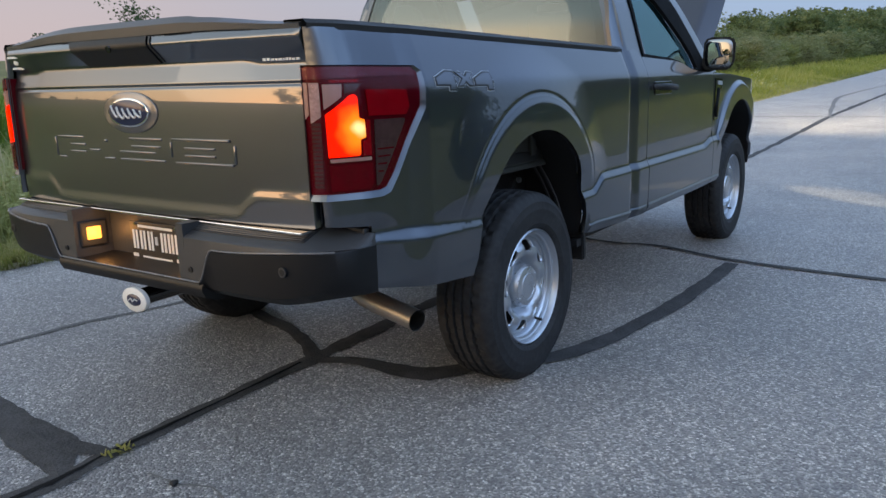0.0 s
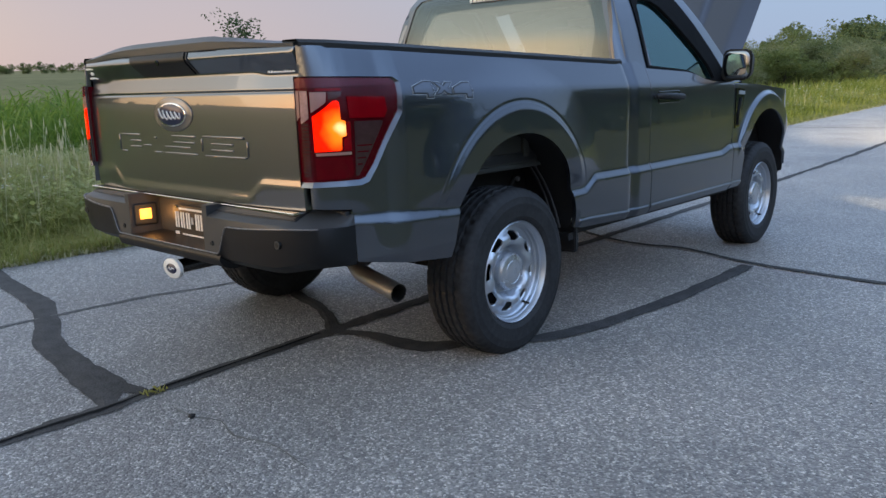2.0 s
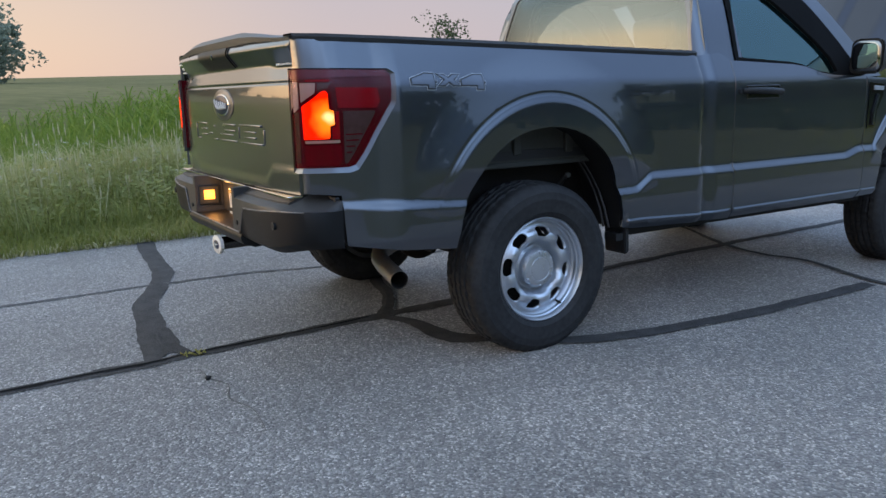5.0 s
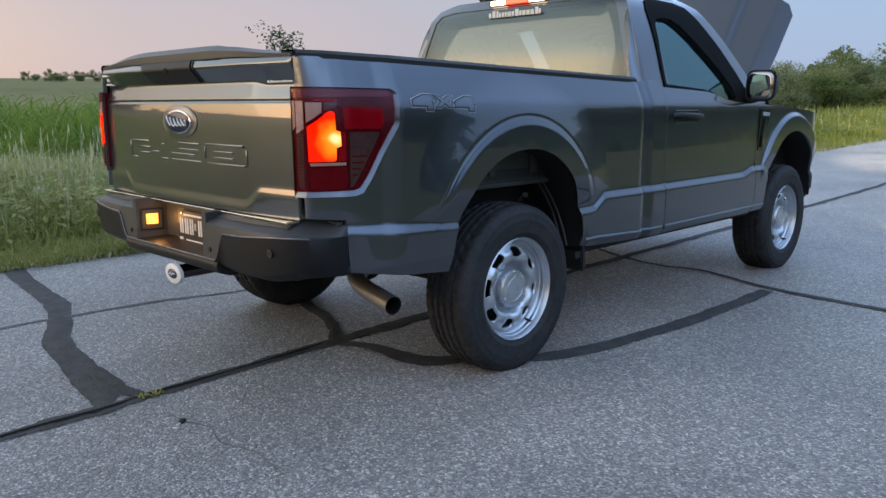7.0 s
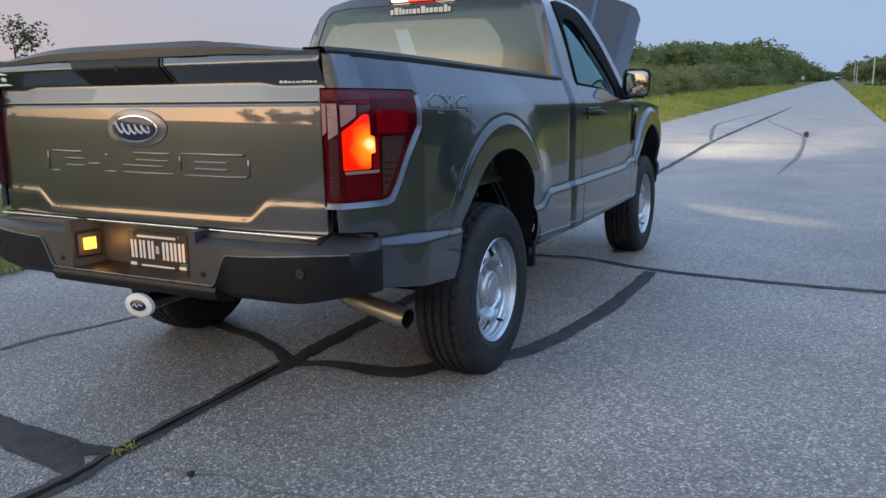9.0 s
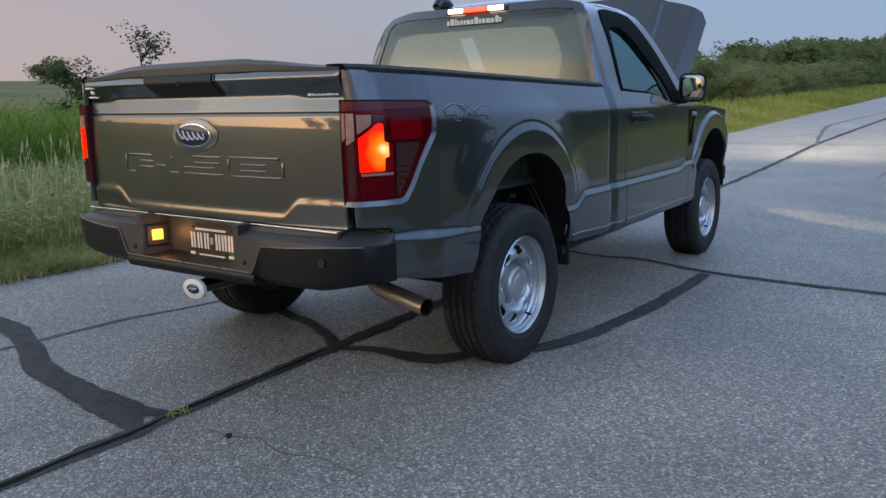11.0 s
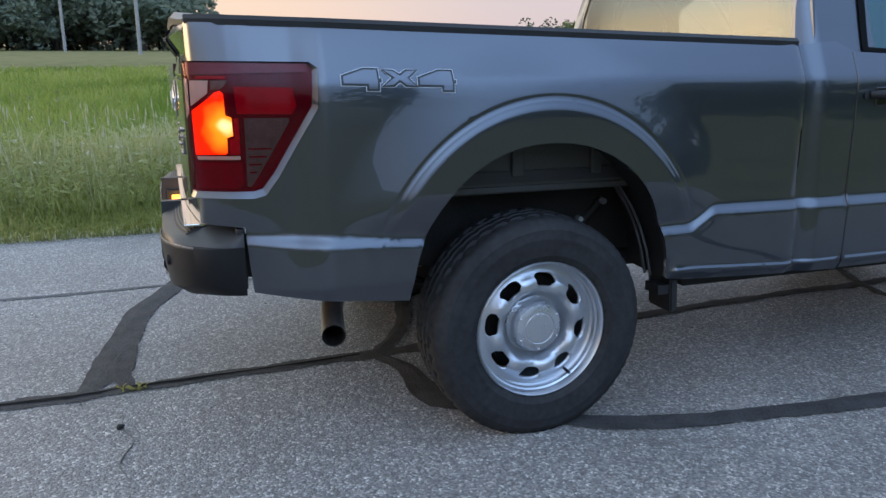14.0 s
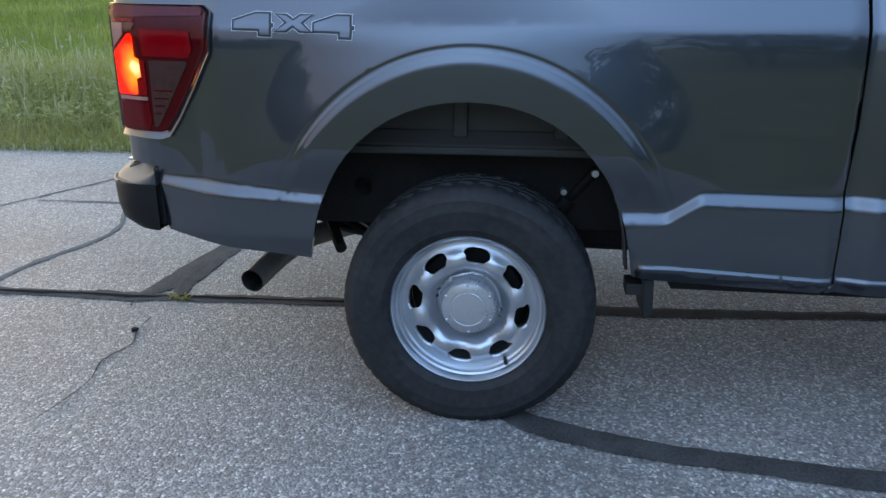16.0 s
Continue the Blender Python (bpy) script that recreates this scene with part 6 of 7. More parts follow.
for s in (1, -1):
    for yc, turn in ((YR, 14.5), (YF, -8.0)):
        wheel = new("wheel")
        wheel.parent = truck
        tagged(wheel, "silver steel wheel with a worn black tyre")
        wheel.matrix_basis = Matrix.Translation((s * 0.850, yc, HUB)) @ (Matrix.Rotation(math.pi, 4, "Z") if s < 0 else Matrix.Identity(4))
        link("tyre", TYRE, RUBBER, wheel, "black rubber tyre")
        r = link("rim", RIM, STEELW, wheel, "silver rim")
        d = link("wheel_disc", DISC, STEELW, wheel, "silver steel disc with eight openings")
        d.matrix_basis = Matrix.Rotation(radians(turn), 4, "X")
        c = link("centre_cap", CAP, CAPSIL, wheel, "silver centre cap")
        c.matrix_basis = Matrix.Translation((0.013, 0, 0)) @ Matrix.Rotation(radians(turn), 4, "X")
        bm = bmesh.new()
        rod(bm, (0.06, 0.116, -0.172), (0.092, 0.120, -0.177), 0.0055, 0.005, 8)
        part("valve", bm, BLACK, wheel)
        bm = bmesh.new()
        rod(bm, (-0.02, 0, 0), (0.0, 0, 0), 0.165, None, 32)
        rod(bm, (-0.10, 0, 0), (-0.02, 0, 0), 0.10, None, 24)
        rod(bm, (-0.100, 0, 0), (-0.085, 0, 0), 0.205, 0.198, 32)
        part("brake_disc", bm, UNDER, wheel, "", 40)

# headlamp light on the road ahead
hl = bpy.data.lights.new("headlamp_beam", "SPOT")
hl.energy, hl.spot_size, hl.spot_blend, hl.color, hl.shadow_soft_size = 85, radians(30), 0.6, (1.0, 0.90, 0.66), 0.04
ho = new("headlamp_beam", hl)
ho.matrix_world = look((0.64, 4.03, 0.96), (1.62, 5.35, 0.0)) @ Matrix.Diagonal((2.2, 0.36, 1, 1))
for s in (1, -1):
    main = bpy.data.lights.new("headlamp_main_beam", "SPOT")
    main.energy, main.spot_size, main.spot_blend, main.color, main.shadow_soft_size = 7200, radians(13), 0.55, (1.0, 0.90, 0.72), 0.05
    mo = new("headlamp_main_beam", main)
    mo.matrix_world = look((s * 0.64, 4.03, 0.96), (s * 0.64 + 0.6, 34.0, 0.6)) @ Matrix.Diagonal((2.6, 1.0, 1, 1))


# ---- plants and far things ----
def stuff_mesh(name, V, F, material, label, category, uv=None):
    me = bpy.data.meshes.new(name)
    me.from_pydata(V.tolist() if hasattr(V, "tolist") else V, [], F.tolist() if hasattr(F, "tolist") else F)
    return tagged(link(name, me, material), label, category, kind="stuff")


def ground_z(xs, ys):
    return np.array([land(x, y) for x, y in zip(xs, ys)])


def blades(rs, xs, ys, h, w, bend):
    """Grass blades: five points each, leaning and narrowing to a tip."""
    n = len(xs)
    a = rs.uniform(0, 2 * np.pi, n)
    dx, dy = np.cos(a), np.sin(a)
    z = ground_z(xs, ys)
    b = bend * h * rs.uniform(0.2, 1.0, n)
    px, py = -dy * w / 2, dx * w / 2
    rows = [np.stack([xs + px, ys + py, z], 1), np.stack([xs - px, ys - py, z], 1),
            np.stack([xs + dx * b * 0.3 + px * 0.8, ys + dy * b * 0.3 + py * 0.8, z + h * 0.55], 1), np.stack([xs + dx * b * 0.3 - px * 0.8, ys + dy * b * 0.3 - py * 0.8, z + h * 0.55], 1),
            np.stack([xs + dx * b, ys + dy * b, z + h * (1 - 0.25 * bend)], 1)]
    V = np.stack(rows, 1).reshape(-1, 3)
    k = np.arange(n)[:, None] * 5
    F = np.concatenate([k + np.array([[0, 1, 3]]), k + np.array([[0, 3, 2]]), k + np.array([[2, 3, 4]])], 0)
    return V, F


def spread(rs, n, x0, x1, y0, y1, near_y=0.0, power=1.0):
    """Points over a strip, thicker near the truck."""
    xs = rs.uniform(x0, x1, n)
    t = rs.uniform(0, 1, n) ** power
    up = rs.uniform(0, 1, n) < (y1 - near_y) / (y1 - y0) if power == 1.0 else rs.uniform(0, 1, n) < 0.6
    ys = np.where(up, near_y + (y1 - near_y) * t, near_y + (y0 - near_y) * t)
    return xs, ys


rs = np.random.RandomState(11)
# mown edge, left of the road
xs, ys = spread(rs, 42000, -4.3, -3.0, -16, 70, 0, 1.8)
xs = -3.02 - np.abs(rs.normal(0, 0.62, len(xs)))
h = np.clip(rs.normal(0.11, 0.05, len(xs)) + 0.10 * np.clip(-3.2 - xs, 0, 1.2), 0.04, 0.45)
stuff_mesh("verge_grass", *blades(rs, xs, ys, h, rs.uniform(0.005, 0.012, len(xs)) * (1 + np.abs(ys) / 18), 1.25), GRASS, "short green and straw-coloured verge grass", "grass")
# tall grass and weeds behind it
xs, ys = spread(rs, 36000, -7.3, -3.7, -18, 15, 0, 1.5)
patch = np.array([noise.noise(Vector((x * 0.5, y * 0.35, 0))) for x, y in zip(xs, ys)])
h = np.clip((0.32 + 0.44 * np.clip((-xs - 3.8) / 2.2, 0, 1)) * rs.uniform(0.5, 1.25, len(xs)) + 0.22 * patch, 0.1, 1.05)
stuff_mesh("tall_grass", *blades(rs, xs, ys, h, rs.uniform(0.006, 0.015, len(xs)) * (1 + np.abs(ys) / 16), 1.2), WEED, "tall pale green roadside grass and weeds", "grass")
# broad-leaved weeds: short leaves set all over low stems
xs, ys = spread(rs, 2300, -6.9, -3.75, -14, 30, 0, 1.5)
LV, LF = [], []
for x, y in zip(xs, ys):
    z0, hh = land(x, y), rs.uniform(0.22, 0.62) + 0.16 * noise.noise(Vector((x * 0.6, y * 0.5, 4)))
    for k in range(12):
        a, t = rs.uniform(0, 6.283), rs.uniform(0.25, 1.0)
        ln, wd = rs.uniform(0.06, 0.16) * (1.25 - 0.6 * t), rs.uniform(0.022, 0.055)
        c = np.array([x + rs.normal(0, 0.03), y + rs.normal(0, 0.03), z0 + hh * t])
        d = np.array([math.cos(a), math.sin(a), rs.uniform(-0.3, 0.5)])
        p = np.array([-math.sin(a), math.cos(a), 0.0])
        k0 = len(LV)
        LV += [c, c + d * ln * 0.5 + p * wd * 0.5, c + d * ln, c + d * ln * 0.5 - p * wd * 0.5]
        LF += [(k0, k0 + 1, k0 + 2), (k0, k0 + 2, k0 + 3)]
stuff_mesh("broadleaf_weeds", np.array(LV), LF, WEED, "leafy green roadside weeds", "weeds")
# pale seed stalks standing out of the weeds
n = 1300
xs, ys = spread(rs, n, -7.0, -3.9, -15, 22, 0, 1.4)
LV, LF = [], []
for x, y in zip(xs, ys):
    z0, hh = land(x, y), rs.uniform(0.40, 0.98)
    lean = rs.normal(0, 0.14, 2)
    tip = np.array([x + lean[0], y + lean[1], z0 + hh])
    foot = np.array([x, y, z0])
    a = rs.uniform(0, 6.283)
    p = np.array([math.cos(a), math.sin(a), 0.0])
    k0 = len(LV)
    LV += [foot + p * 0.0025, foot - p * 0.0025, tip - p * 0.002, tip + p * 0.002]
    LF += [(k0, k0 + 1, k0 + 2), (k0, k0 + 2, k0 + 3)]
    head, wd = rs.uniform(0.07, 0.15), rs.uniform(0.004, 0.010)
    for q in (p, np.array([-p[1], p[0], 0.0])):
        k0 = len(LV)
        LV += [tip - np.array([0, 0, head]), tip + q * wd - np.array([0, 0, head * 0.6]), tip + np.array([0, 0, 0.01]), tip - q * wd - np.array([0, 0, head * 0.6])]
        LF += [(k0, k0 + 1, k0 + 2), (k0, k0 + 2, k0 + 3)]
stuff_mesh("seed_grass", np.array(LV), LF, SEED, "pale straw-coloured seed stalks among the weeds", "grass")
# dry strip along the asphalt
xs, ys = spread(rs, 11000, -3.5, -3.0, -16, 40, 0, 1.7)
xs = -3.01 - np.abs(rs.normal(0, 0.22, len(xs)))
stuff_mesh("dry_grass", *blades(rs, xs, ys, rs.uniform(0.03, 0.10, len(xs)), rs.uniform(0.005, 0.010, len(xs)) * (1 + np.abs(ys) / 18), 1.4), SEED, "short straw-coloured dry grass along the road's edge", "grass")
# white flower heads
LV, LF = [], []
xs, ys = spread(rs, 330, -6.2, -3.9, -14, 30, 0, 1.3)
for x, y in zip(xs, ys):
    c = np.array([x, y, land(x, y) + rs.uniform(0.35, 0.75)])
    for k in range(rs.randint(3, 8)):
        q, r = c + rs.normal(0, 1, 3) * (0.026, 0.026, 0.010), rs.uniform(0.005, 0.012)
        k0 = len(LV)
        LV += [q + np.array(v) * r for v in ((1, 0, 0.3), (0, 1, 0), (-1, 0, 0.3), (0, -1, 0), (0, 0, 1))]
        LF += [(k0, k0 + 1, k0 + 4), (k0 + 1, k0 + 2, k0 + 4), (k0 + 2, k0 + 3, k0 + 4), (k0 + 3, k0, k0 + 4)]
stuff_mesh("wild_flowers", np.array(LV), LF, PETAL, "small white wild flower heads among the weeds", "flowers")


def corn_plant(rs, h):
    """A stalk with arching leaves; returns points and triangles."""
    V, F = [], []
    for i in range(4):
        a = i * 2.094
        V += [(0.009 * math.cos(a), 0.009 * math.sin(a), 0)] if i < 3 else [(0, 0, h * 0.92)]
    F += [(0, 1, 3), (1, 2, 3), (2, 0, 3)]
    a0 = rs.uniform(0, 6.28)
    for k in range(11):
        a = a0 + (math.pi if k % 2 else 0) + rs.normal(0, 0.35)
        z0 = h * (0.18 + 0.70 * k / 11)
        ln = h * rs.uniform(0.34, 0.55) * (1 - 0.2 * k / 11)
        w = rs.uniform(0.026, 0.046)
        d, p = np.array([math.cos(a), math.sin(a), 0]), np.array([-math.sin(a), math.cos(a), 0])
        up, last = rs.uniform(1.25, 1.9), None
        for j in range(5):
            t = j / 4
            c = d * ln * (0.72 * t) + np.array([0, 0, z0 + ln * (up * t - (0.75 + 0.3 * (1 - k / 11)) * t * t)])
            ww = w * (0.5 + 1.2 * t - 1.68 * t * t)
            k0 = len(V)
            V += [tuple(c + p * ww / 2), tuple(c - p * ww / 2 + np.array([0, 0, 0.012]))]
            if last is not None:
                F += [(last, last + 1, k0 + 1), (last, k0 + 1, k0)]
            last = k0
    return np.array(V), np.array(F)


protos = [corn_plant(rs, hh) for hh in (0.98, 1.05, 1.12, 1.18, 1.04, 1.14, 1.22, 1.08)]
VV, FF, base = [], [], 0
for row in range(11):
    x0 = -6.9 - 0.76 * row
    y = -1.8 + 0.03 * row + rs.uniform(-0.3, 0.3)
    while y < 13:
        y += rs.uniform(0.062, 0.108) * (1 + abs(y) / 22) * (1 + 0.05 * row)
        if row == 0 and noise.noise(Vector((0.3, y * 0.4, 1))) < -0.05:
            continue
        P, T = protos[rs.randint(len(protos))]
        a, s = rs.uniform(0, 6.28), rs.uniform(0.72, 1.00) * (0.42 + 0.58 * min(1.0, max(0.0, (y + 2.2) / 3.2)))
        c, sn = math.cos(a) * s, math.sin(a) * s
        x = x0 + rs.normal(0, 0.06)
        Q = np.stack([P[:, 0] * c - P[:, 1] * sn + x, P[:, 0] * sn + P[:, 1] * c + y, P[:, 2] * s + land(x, y)], 1)
        VV.append(Q)
        FF.append(T + base)
        base += len(Q)
stuff_mesh("corn", np.concatenate(VV), np.concatenate(FF), CORN, "dense rows of green young corn beside the road", "corn")
# low bright crop behind the corn
n = 38000
xs = -6.6 - 26 * rs.uniform(0, 1, n) ** 1.6
ys = -1.0 - 30 * rs.uniform(0, 1, n) ** 1.3
LOWC = leafy("low_crop_leaves", [(0.125, 0.190, 0.040), (0.205, 0.285, 0.058), (0.300, 0.370, 0.090), (0.410, 0.430, 0.140)])
stuff_mesh("low_crop", *blades(rs, xs, ys, rs.uniform(0.22, 0.46, n), rs.uniform(0.014, 0.03, n) * (1 - 0.05 * (xs + 6.6)), 0.8), LOWC, "low bright green crop behind the verge", "crop")
# right verge
xs, ys = spread(rs, 30000, 3.9, 9, -25, 120, 4, 1.5)
xs = 3.95 + np.abs(rs.normal(0, 1.9, len(xs)))
h = np.clip(rs.normal(0.28, 0.12, len(xs)) * (0.5 + np.clip((xs - 3.9) / 2, 0, 1)) * np.clip((ys - 6) / 14, 0.3, 1), 0.05, 0.8)
keep = rs.uniform(0, 1, len(xs)) < np.clip((ys - 8) / 10, 0.12, 1)
xs, ys, h = xs[keep], ys[keep], h[keep]
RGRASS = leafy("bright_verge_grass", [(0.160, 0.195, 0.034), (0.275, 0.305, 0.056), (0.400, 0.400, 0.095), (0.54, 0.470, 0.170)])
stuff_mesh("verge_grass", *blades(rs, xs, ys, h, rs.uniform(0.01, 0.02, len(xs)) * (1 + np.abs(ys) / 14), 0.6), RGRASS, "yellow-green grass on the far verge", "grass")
# dark low crop added in the right-hand field to darken the paint's reflection
n = 15000
xs, ys = 8.5 + 60 * rs.uniform(0, 1, n) ** 1.5, rs.uniform(14, 190, n)
DARKLEAF = leafy("darkened_leaves", [(0.030, 0.062, 0.030), (0.050, 0.092, 0.042), (0.075, 0.120, 0.055), (0.10, 0.145, 0.07)])
stuff_mesh("bean_field", *blades(rs, xs, ys, rs.uniform(0.3, 0.55, n), 0.22 + 0.012 * xs, 0.9), DARKLEAF, "low dark green crop in the right-hand field", "crop")
# left verge further on, bright
n = 46000
ys = 9 + 150 * rs.uniform(0, 1, n) ** 1.9
xs = -3.15 - np.abs(rs.normal(0, 2.6, n))
h = np.clip(rs.normal(0.30, 0.13, n) * (0.35 + np.clip((-xs - 3.2) / 1.6, 0, 1.4)), 0.05, 0.95)
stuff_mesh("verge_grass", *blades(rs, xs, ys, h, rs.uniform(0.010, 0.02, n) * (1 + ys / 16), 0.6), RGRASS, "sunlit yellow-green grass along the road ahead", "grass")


def tree(name, seed, height, width, trunk_share, leaves, leaf, material, label, category, gaps=0.35, bare=0.0):
    """A tapered trunk with forked limbs and a crown of many small leaves in uneven clumps."""
    rnd = random.Random(seed)
    base = new(name)
    bm = bmesh.new()
    tips = []
    r0 = 0.022 * height
    top = Vector((rnd.uniform(-0.1, 0.1) * width, rnd.uniform(-0.1, 0.1) * width, height * 0.8))
    path = [Vector((0, 0, -0.1)), Vector((0.02 * width, 0, height * trunk_share)), Vector((top.x * 0.6, top.y * 0.6, height * 0.55)), top]
    tube(bm, path, [r0, r0 * 0.8, r0 * 0.45, r0 * 0.12], 7)
    tips.append(top)
    for k in range(rnd.randint(7, 10)):
        t = rnd.uniform(trunk_share, 0.75)
        s = Vector((top.x * t, top.y * t, height * t))
        a = k * 2.4 + rnd.uniform(-0.4, 0.4)
        reach = width * 0.5 * rnd.uniform(0.55, 1.05) * (1.1 - 0.5 * t)
        e = s + Vector((math.cos(a) * reach, math.sin(a) * reach, height * rnd.uniform(0.08, 0.26)))
        m = s.lerp(e, 0.5) + Vector((0, 0, -0.02 * height))
        tube(bm, [s, m, e], [r0 * 0.4, r0 * 0.25, r0 * 0.07], 5)
        tips += [e, m.lerp(e, 0.4)]
        for _ in range(2):
            e2 = m + Vector((rnd.uniform(-1, 1), rnd.uniform(-1, 1), rnd.uniform(0.2, 1))) * reach * 0.5
            tube(bm, [m, e2], [r0 * 0.2, r0 * 0.05], 4)
            tips.append(e2)
    part("trunk", bm, BARK, base, "", 60)
    V, F = [], []
    centres = []
    for p in tips:
        for _ in range(2):
            centres.append((p + Vector((rnd.gauss(0, 1), rnd.gauss(0, 1), rnd.gauss(0, 0.7))) * width * 0.09, width * rnd.uniform(0.06, 0.16)))
    for _ in range(leaves):
        c, r = rnd.choice(centres)
        d = Vector((rnd.gauss(0, 1), rnd.gauss(0, 1), rnd.gauss(0, 0.8)))
        d.normalize()
        p = c + d * r * rnd.uniform(0.35, 1.0) ** 0.6
        if p.z < height * trunk_share * 0.4:
            p.z = height * trunk_share * 0.4 + rnd.uniform(0, 0.3)
        u = Vector((rnd.gauss(0, 1), rnd.gauss(0, 1), rnd.gauss(0, 0.6))).normalized() * leaf * rnd.uniform(0.6, 1.3)
        w = u.cross(Vector((rnd.gauss(0, 1), rnd.gauss(0, 1), rnd.gauss(0, 1)))).normalized() * leaf * rnd.uniform(0.3, 0.55)
        k = len(V)
        V += [tuple(p - u * 1.1), tuple(p + u * 0.5 + w * 1.5), tuple(p + u * 0.7 - w * 1.4)]
        F.append((k, k + 1, k + 2))
    me = bpy.data.meshes.new("crown")
    me.from_pydata(V, [], F)
    crown = link("crown", me, material, base)
    crown["kind"] = "stuff"
    tagged(base, label, category)
    return base


TREES = [tree("tree", 21, 8.0, 6.5, 0.16, 9000, 0.125, LEAF, "leafy dark green tree in the roadside wood", "tree"),
         tree("tree", 22, 9.5, 6.0, 0.20, 9000, 0.125, LEAF, "leafy dark green tree in the roadside wood", "tree"),
         tree("tree", 23, 7.0, 6.5, 0.12, 9000, 0.12, LEAFP, "pale green bushy tree at the wood's edge", "tree"),
         tree("tree", 24, 10.5, 7.5, 0.2, 9000, 0.14, LEAF, "leafy dark green tree in the roadside wood", "tree")]
BUSHES = [tree("bush", 31, 2.6, 3.4, 0.04, 4200, 0.075, LEAFP, "pale green roadside bush", "bush"),
          tree("bush", 32, 3.0, 3.2, 0.04, 4200, 0.08, LEAF, "dark green roadside bush", "bush")]
FINE = [tree("bush", 33, 2.4, 3.5, 0.03, 12000, 0.042, LEAFP, "pale green roadside bush", "bush"),
        tree("bush", 34, 2.9, 3.3, 0.03, 12000, 0.042, LEAF, "dark green roadside bush", "bush"),
        tree("bush", 35, 2.2, 3.7, 0.03, 12000, 0.042, LEAFP, "pale green roadside bush", "bush")]
FAR = [tree("far_tree", 51, 8.0, 9.0, 0.03, 2400, 0.30, LEAFD, "", ""), tree("far_tree", 52, 7.0, 9.5, 0.03, 2400, 0.30, LEAFD, "", ""), tree("far_tree", 53, 8.6, 8.0, 0.05, 2400, 0.30, LEAFD, "", "")]
for t in FINE:
    t["group"] = "bushes along the road"
for t in TREES:
    t["group"] = "trees of the wood"
for t in BUSHES:
    t["group"] = "bushes along the road"
used = set()


def stand(kind, x, y, height_scale, rnd, wide=1.0, sink=0.1):
    proto = kind[rnd.randrange(len(kind))]
    s = height_scale
    m = Matrix.Translation((x, y, land(x, y) - sink)) @ Matrix.Rotation(rnd.uniform(0, 6.283), 4, "Z") @ Matrix.Diagonal((s * wide, s * wide, s, 1))
    if proto.name not in used:
        used.add(proto.name)
        proto.matrix_basis = m
        return proto
    return copy_thing(proto, m)


def mesh_arrays(ob):
    me = ob.data
    v = np.empty(len(me.vertices) * 3)
    me.vertices.foreach_get("co", v)
    me.calc_loop_triangles()
    t = np.empty(len(me.loop_triangles) * 3, int)
    me.loop_triangles.foreach_get("vertices", t)
    return v.reshape(-1, 3), t.reshape(-1, 3)


FAR_PARTS = []
for base_ob in FAR:
    kids = {c.name.split(".")[0]: c for c in base_ob.children}
    FAR_PARTS.append((mesh_arrays(kids["crown"]), mesh_arrays(kids["trunk"])))
    for c in list(base_ob.children) + [base_ob]:
        bpy.data.objects.remove(c)
woods = []


def far_tree(x, y, s, rnd, wide):
    a = rnd.uniform(0, 6.283)
    woods.append((rnd.randrange(3), x, y, land(x, y) - 0.1, s, wide, a))


def plant_woods(name, label, leaves=LEAFD):
    """All trees gathered so far, as one distant wood."""
    V, F, mats, base = [], [], [], 0
    for kind, x, y, z, s, wide, a in woods:
        c, sn = math.cos(a) * s * wide, math.sin(a) * s * wide
        for which, (P, T) in enumerate(FAR_PARTS[kind]):
            V.append(np.stack([P[:, 0] * c - P[:, 1] * sn + x, P[:, 0] * sn + P[:, 1] * c + y, P[:, 2] * s + z], 1))
            F.append(T + base)
            mats += [which] * len(T)
            base += len(P)
    me = bpy.data.meshes.new(name)
    me.from_pydata(np.concatenate(V).tolist(), [], np.concatenate(F).tolist())
    ob = link(name, me, leaves)
    me.materials.append(BARK)
    me.polygons.foreach_set("material_index", mats)
    woods.clear()
    return tagged(ob, label, "woods", kind="stuff")


rnd = random.Random(77)
# brush and wood along the left of the road ahead
for k in range(40):
    y = 21 + 42 * (k / 40) ** 1.1
    x = -9.5 - rnd.uniform(0, 7.5) - 0.02 * y
    stand(FINE, x, y, (0.86 + 0.013 * (y - 20)) * rnd.uniform(0.8, 1.12), rnd, 1.15)
for k in range(34):
    y = 48 + 62 * (k / 34) ** 1.2
    x = -10.5 - rnd.uniform(0, 12) - 0.01 * y
    stand(TREES, x, y, (0.36 + 0.0042 * (y - 48)) * rnd.uniform(0.8, 1.14), rnd, 1.2)
for k in range(84):
    y = 84 + 150 * (k / 84) ** 1.2
    x = -10 - rnd.uniform(0, 15) - 0.01 * y
    far_tree(x, y, (0.62 + 0.0040 * (y - 84)) * rnd.uniform(0.78, 1.10), rnd, 1.15)
for k in range(70):
    y = 40 + 170 * (k / 70) ** 1.2
    stand(BUSHES, -8.2 - rnd.uniform(0, 4.5) - 0.012 * y, y, (0.9 + 0.008 * (y - 40)) * rnd.uniform(0.7, 1.1), rnd, 1.25)
for k in range(60):
    far_tree(-95 + 3.6 * k + rnd.uniform(-3, 3), 470 + rnd.uniform(0, 60), rnd.uniform(0.5, 0.75), rnd, 2.2)
for k in range(20):
    y = 200 + 16 * k
    far_tree(-9 - rnd.uniform(0, 14) + 0.01 * (y - 200), y, rnd.uniform(1.0, 1.35), rnd, 1.1)
for k in range(30):
    t = k / 30
    stand(TREES, -26 - 60 * t + rnd.uniform(-4, 4), 46 + 34 * t + rnd.uniform(-5, 5), rnd.uniform(0.38, 0.50), rnd, 1.35)
stand(TREES, -10.8, 95, 0.70, rnd, 0.8)
plant_woods("wood", "dense dark green wood along the road ahead")
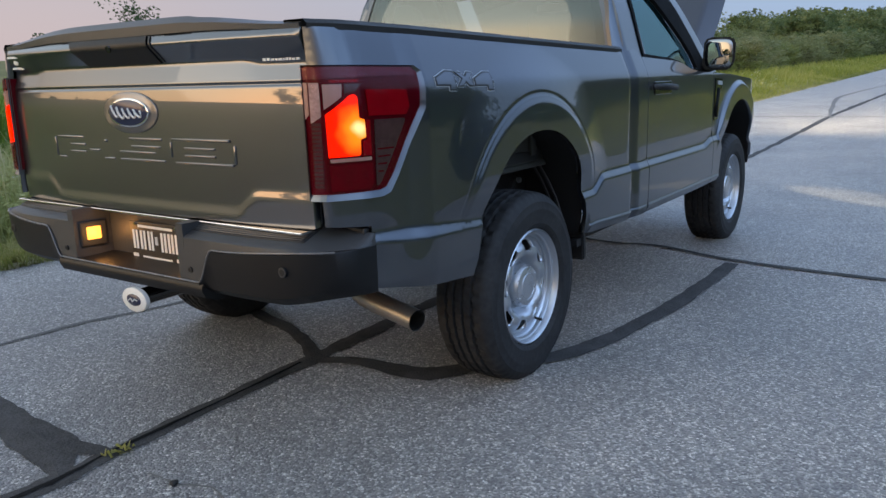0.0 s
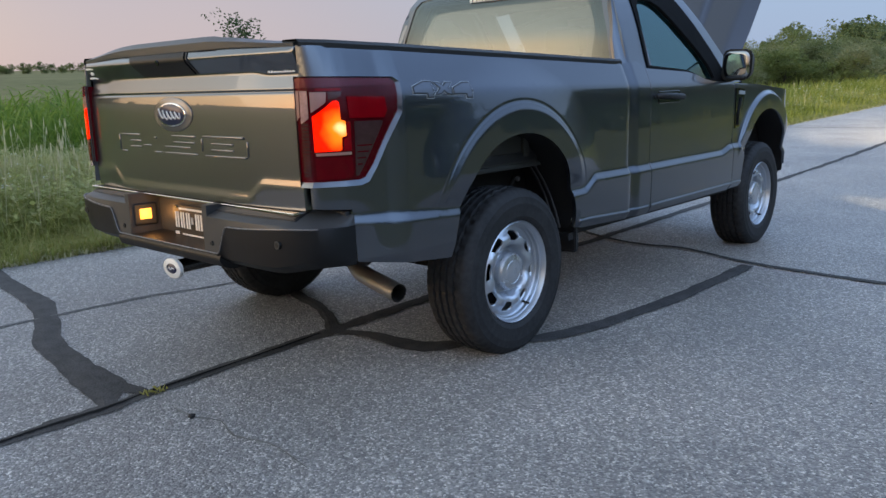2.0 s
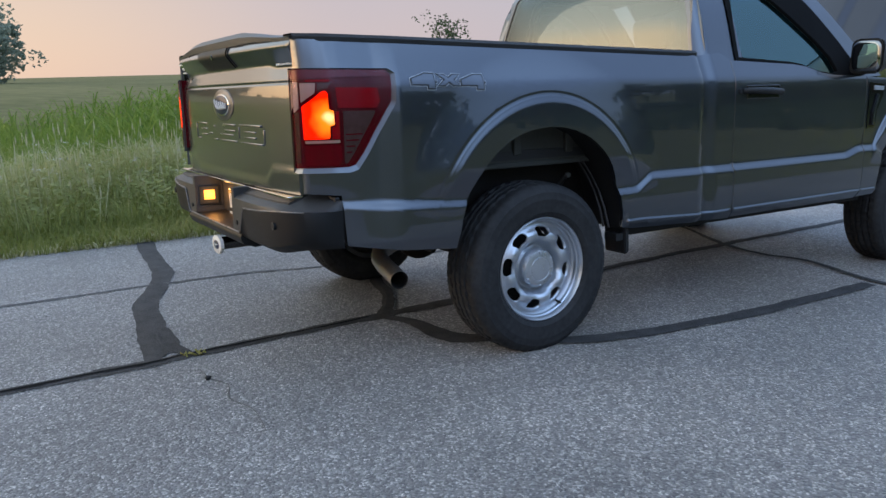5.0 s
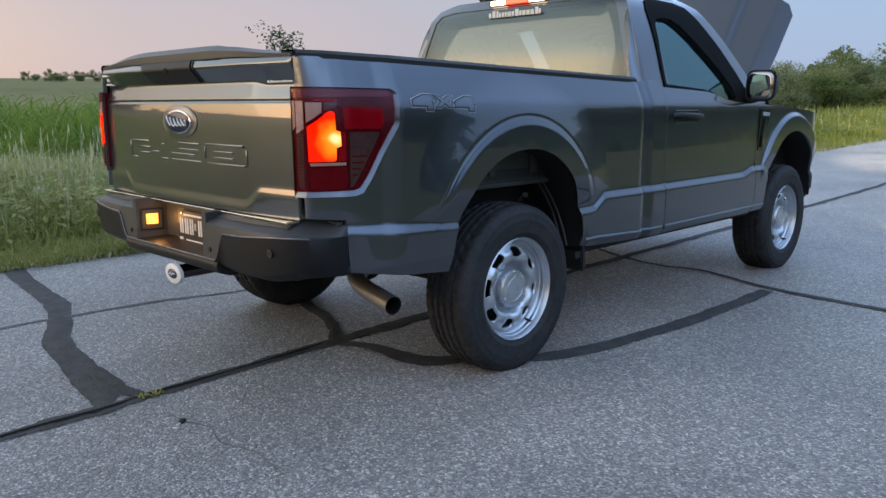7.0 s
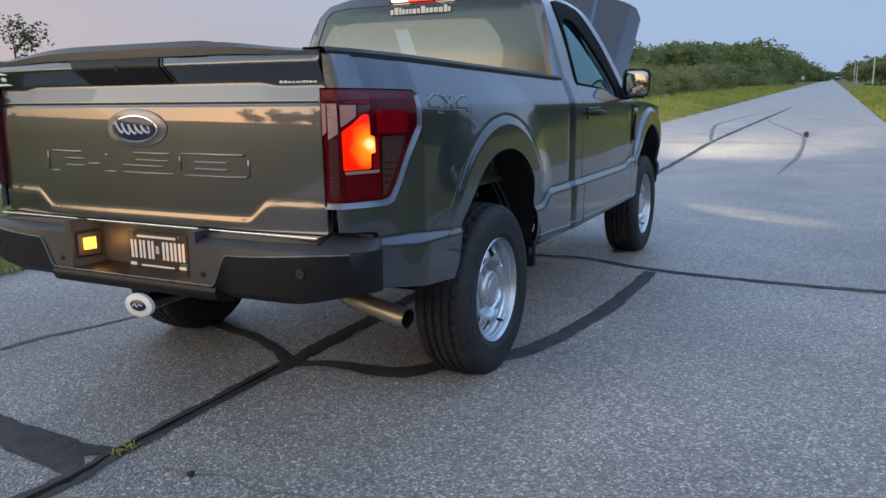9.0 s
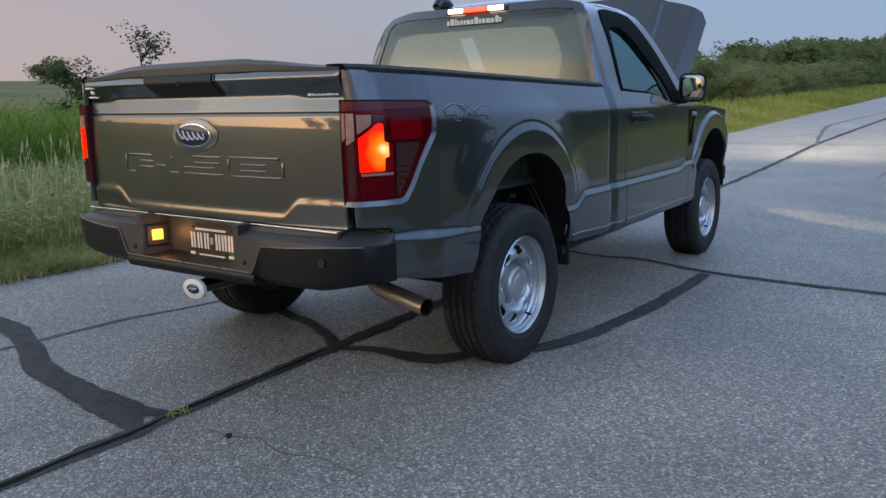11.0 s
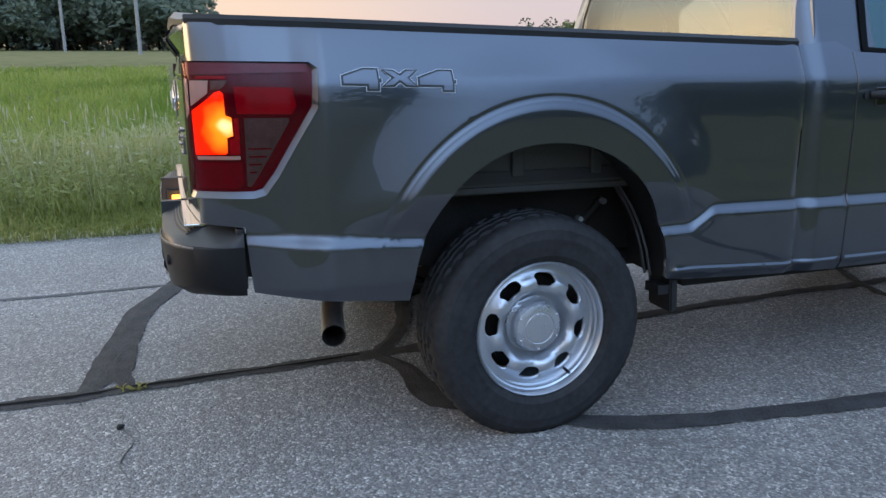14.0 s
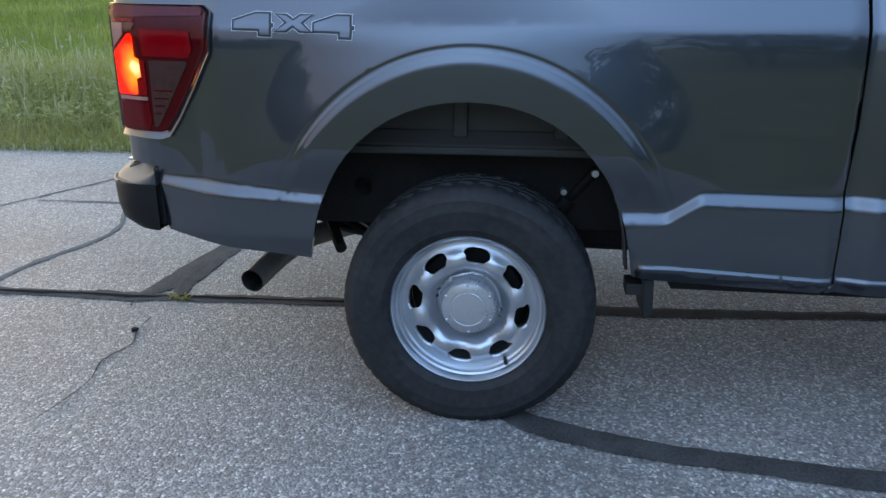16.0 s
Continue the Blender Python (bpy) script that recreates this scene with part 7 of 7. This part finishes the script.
# clumps across the field to the left
for a0, a1, n, size in ((65.8, 72.7, 12, 0.31), (60.4, 61.6, 2, 0.70), (46.0, 52.3, 14, 0.50), (112.5, 114.0, 3, 0.26), (117.0, 125.0, 9, 0.20)):
    for k in range(n):
        a = radians(a0 + (a1 - a0) * (k + rnd.random()) / n)
        d = rnd.uniform(170, 195)
        far_tree(3.0 - d * math.sin(a), -2.6 + d * math.cos(a), size * rnd.uniform(0.78, 1.05), rnd, 1.0)
plant_woods("field_trees", "low dark clumps of trees across the field")
# dark trees round the house behind the truck
for k in range(48):
    a = radians(88.6 + 19.6 * (k + rnd.random()) / 48)
    d = rnd.uniform(92, 118)
    far_tree(3.2 - d * math.sin(a), -0.8 + d * math.cos(a), rnd.uniform(0.9, 1.25), rnd, 1.1)
plant_woods("yard_trees", "tall dark trees round the farmhouse", LEAFHAZE)
# far end of the road, right side
for k in range(34):
    y = 225 + rnd.uniform(0, 190)
    far_tree(9.5 + rnd.uniform(0, 44), y, rnd.uniform(0.9, 1.15), rnd, 1.3)
# trees across the right-hand field, which the truck's side mirrors
for k in range(44):
    far_tree(25 + rnd.uniform(0, 8), 8.8 + 3.5 * k + rnd.uniform(-1, 1), rnd.uniform(0.75, 1.0), rnd, 1.0)
for k in range(8):
    far_tree(60 + rnd.uniform(0, 14), -70 + 5 * k + rnd.uniform(-1, 1), rnd.uniform(0.6, 0.9), rnd, 1.2)
for k in range(34):
    far_tree(-78 + 4.8 * k + rnd.uniform(-2, 2), -125 + rnd.uniform(-12, 12), rnd.uniform(0.8, 1.2), rnd, 1.2)
for k in range(27):
    far_tree(46 + rnd.uniform(0, 9), -62 + 1.7 * k + rnd.uniform(-1, 1), rnd.uniform(0.6, 0.95), rnd, 1.0)
plant_woods("far_woods", "dark woods at the far side of the right-hand fields")
# lone sapling in the field; dark leaf colour stands in for its shaded silhouette
sap = tree("sapling", 41, 3.85, 2.75, 0.08, 1000, 0.075, DARKLEAF, "thin ragged sapling standing alone in the field", "tree")
sap.matrix_basis = Matrix.Translation((-21.5, 13.8, land(-21.5, 13.8) - 0.36))
sb = tree("field_bush", 42, 2.6, 2.6, 0.04, 2600, 0.07, DARKLEAF, "dark bush at the sapling's foot", "bush")
sb.matrix_basis = Matrix.Translation((-23.2, 12.6, land(-23, 12.6) - 0.40))


def utility_pole(x, y, h, arm=True):
    bm = bmesh.new()
    rod(bm, (0, 0, -0.3), (0, 0, h), 0.14, 0.10, 10)
    base = new("utility_pole")
    base.location = (x, y, land(x, y))
    part("pole", bm, WOODPOLE if x < 0 else PALEPOLE, base, "", 40)
    if arm:
        bm = bmesh.new()
        box(bm, -1.1, 1.1, -0.06, 0.06, h - 0.7, h - 0.56, 0.01)
        part("cross_arm", bm, WOODPOLE, base)
        for xx in (-0.95, 0.0, 0.95):
            bm = bmesh.new()
            rod(bm, (xx, 0, h - 0.56), (xx, 0, h - 0.38), 0.04, 0.03, 8)
            part("insulator", bm, HOUSEW, base)
    return tagged(base, "tall grey weathered utility pole" if x < 0 else "pale pole beside the road", "pole", "utility poles")


for x, y, h in ((-56.5, -2.5, 9.5), (-60, -21.5, 9.5), (-75, -9.2, 9.5), (9.1, 167, 5.6), (8.0, 238, 6.2), (8.2, 275, 6.6)):
    utility_pole(x, y, h, x < 0)


def road_sign():
    base = new("road_sign")
    base.location = (-3.75, 190, land(-3.75, 190))
    bm = bmesh.new()
    rod(bm, (0, 0, -0.2), (0, 0, 2.0), 0.035, None, 8)
    part("post", bm, WOODPOLE, base)
    bm = bmesh.new()
    box(bm, -0.32, 0.32, -0.05, -0.03, 1.35, 2.05, 0.03)
    part("sign_face", bm, HOUSEW, base, "plain white sign face")
    tagged(base, "small white road sign on a thin post", "sign")


road_sign()


def farmhouse(x, y, turn):
    base = new("farmhouse")
    base.matrix_basis = pose(x, y, land(x, y) - 0.1, 0, 0, turn)
    bm = bmesh.new()
    prism(bm, [(-4, 0), (4, 0), (4, 3.2), (0, 5.6), (-4, 3.2)], "x", -5, 5)
    part("wall", bm, HOUSEW, base)
    for s in (1, -1):
        bm = bmesh.new()
        prism(bm, [(s * 4.4, 2.96), (0, 5.62), (0, 5.80), (s * 4.5, 3.12)], "x", -5.4, 5.4)
        part("roof", bm, ROOFM, base)
    for yy in (-4.02,):
        for xx in (-3.2, 0.4, 3.0):
            bm = bmesh.new()
            box(bm, xx - 0.5, xx + 0.5, yy - 0.03, yy + 0.05, 1.0, 2.3, 0.02)
            w = part("window", bm, HOUSEW, base)
            bm = bmesh.new()
            box(bm, xx - 0.42, xx + 0.42, yy - 0.045, yy - 0.03, 1.08, 2.22)
            part("pane", bm, GLOSSB, w)
    for xx in (-5.02, 5.02):
        bm = bmesh.new()
        box(bm, xx - 0.03, xx + 0.03, -0.6, 0.6, 1.0, 2.4, 0.02)
        part("window", bm, GLOSSB, base)
    tagged(base, "pale farmhouse half hidden by dark trees", "house")


farmhouse(3.2 - 108 * math.sin(radians(103.5)), -0.8 + 108 * math.cos(radians(103.5)), 75)
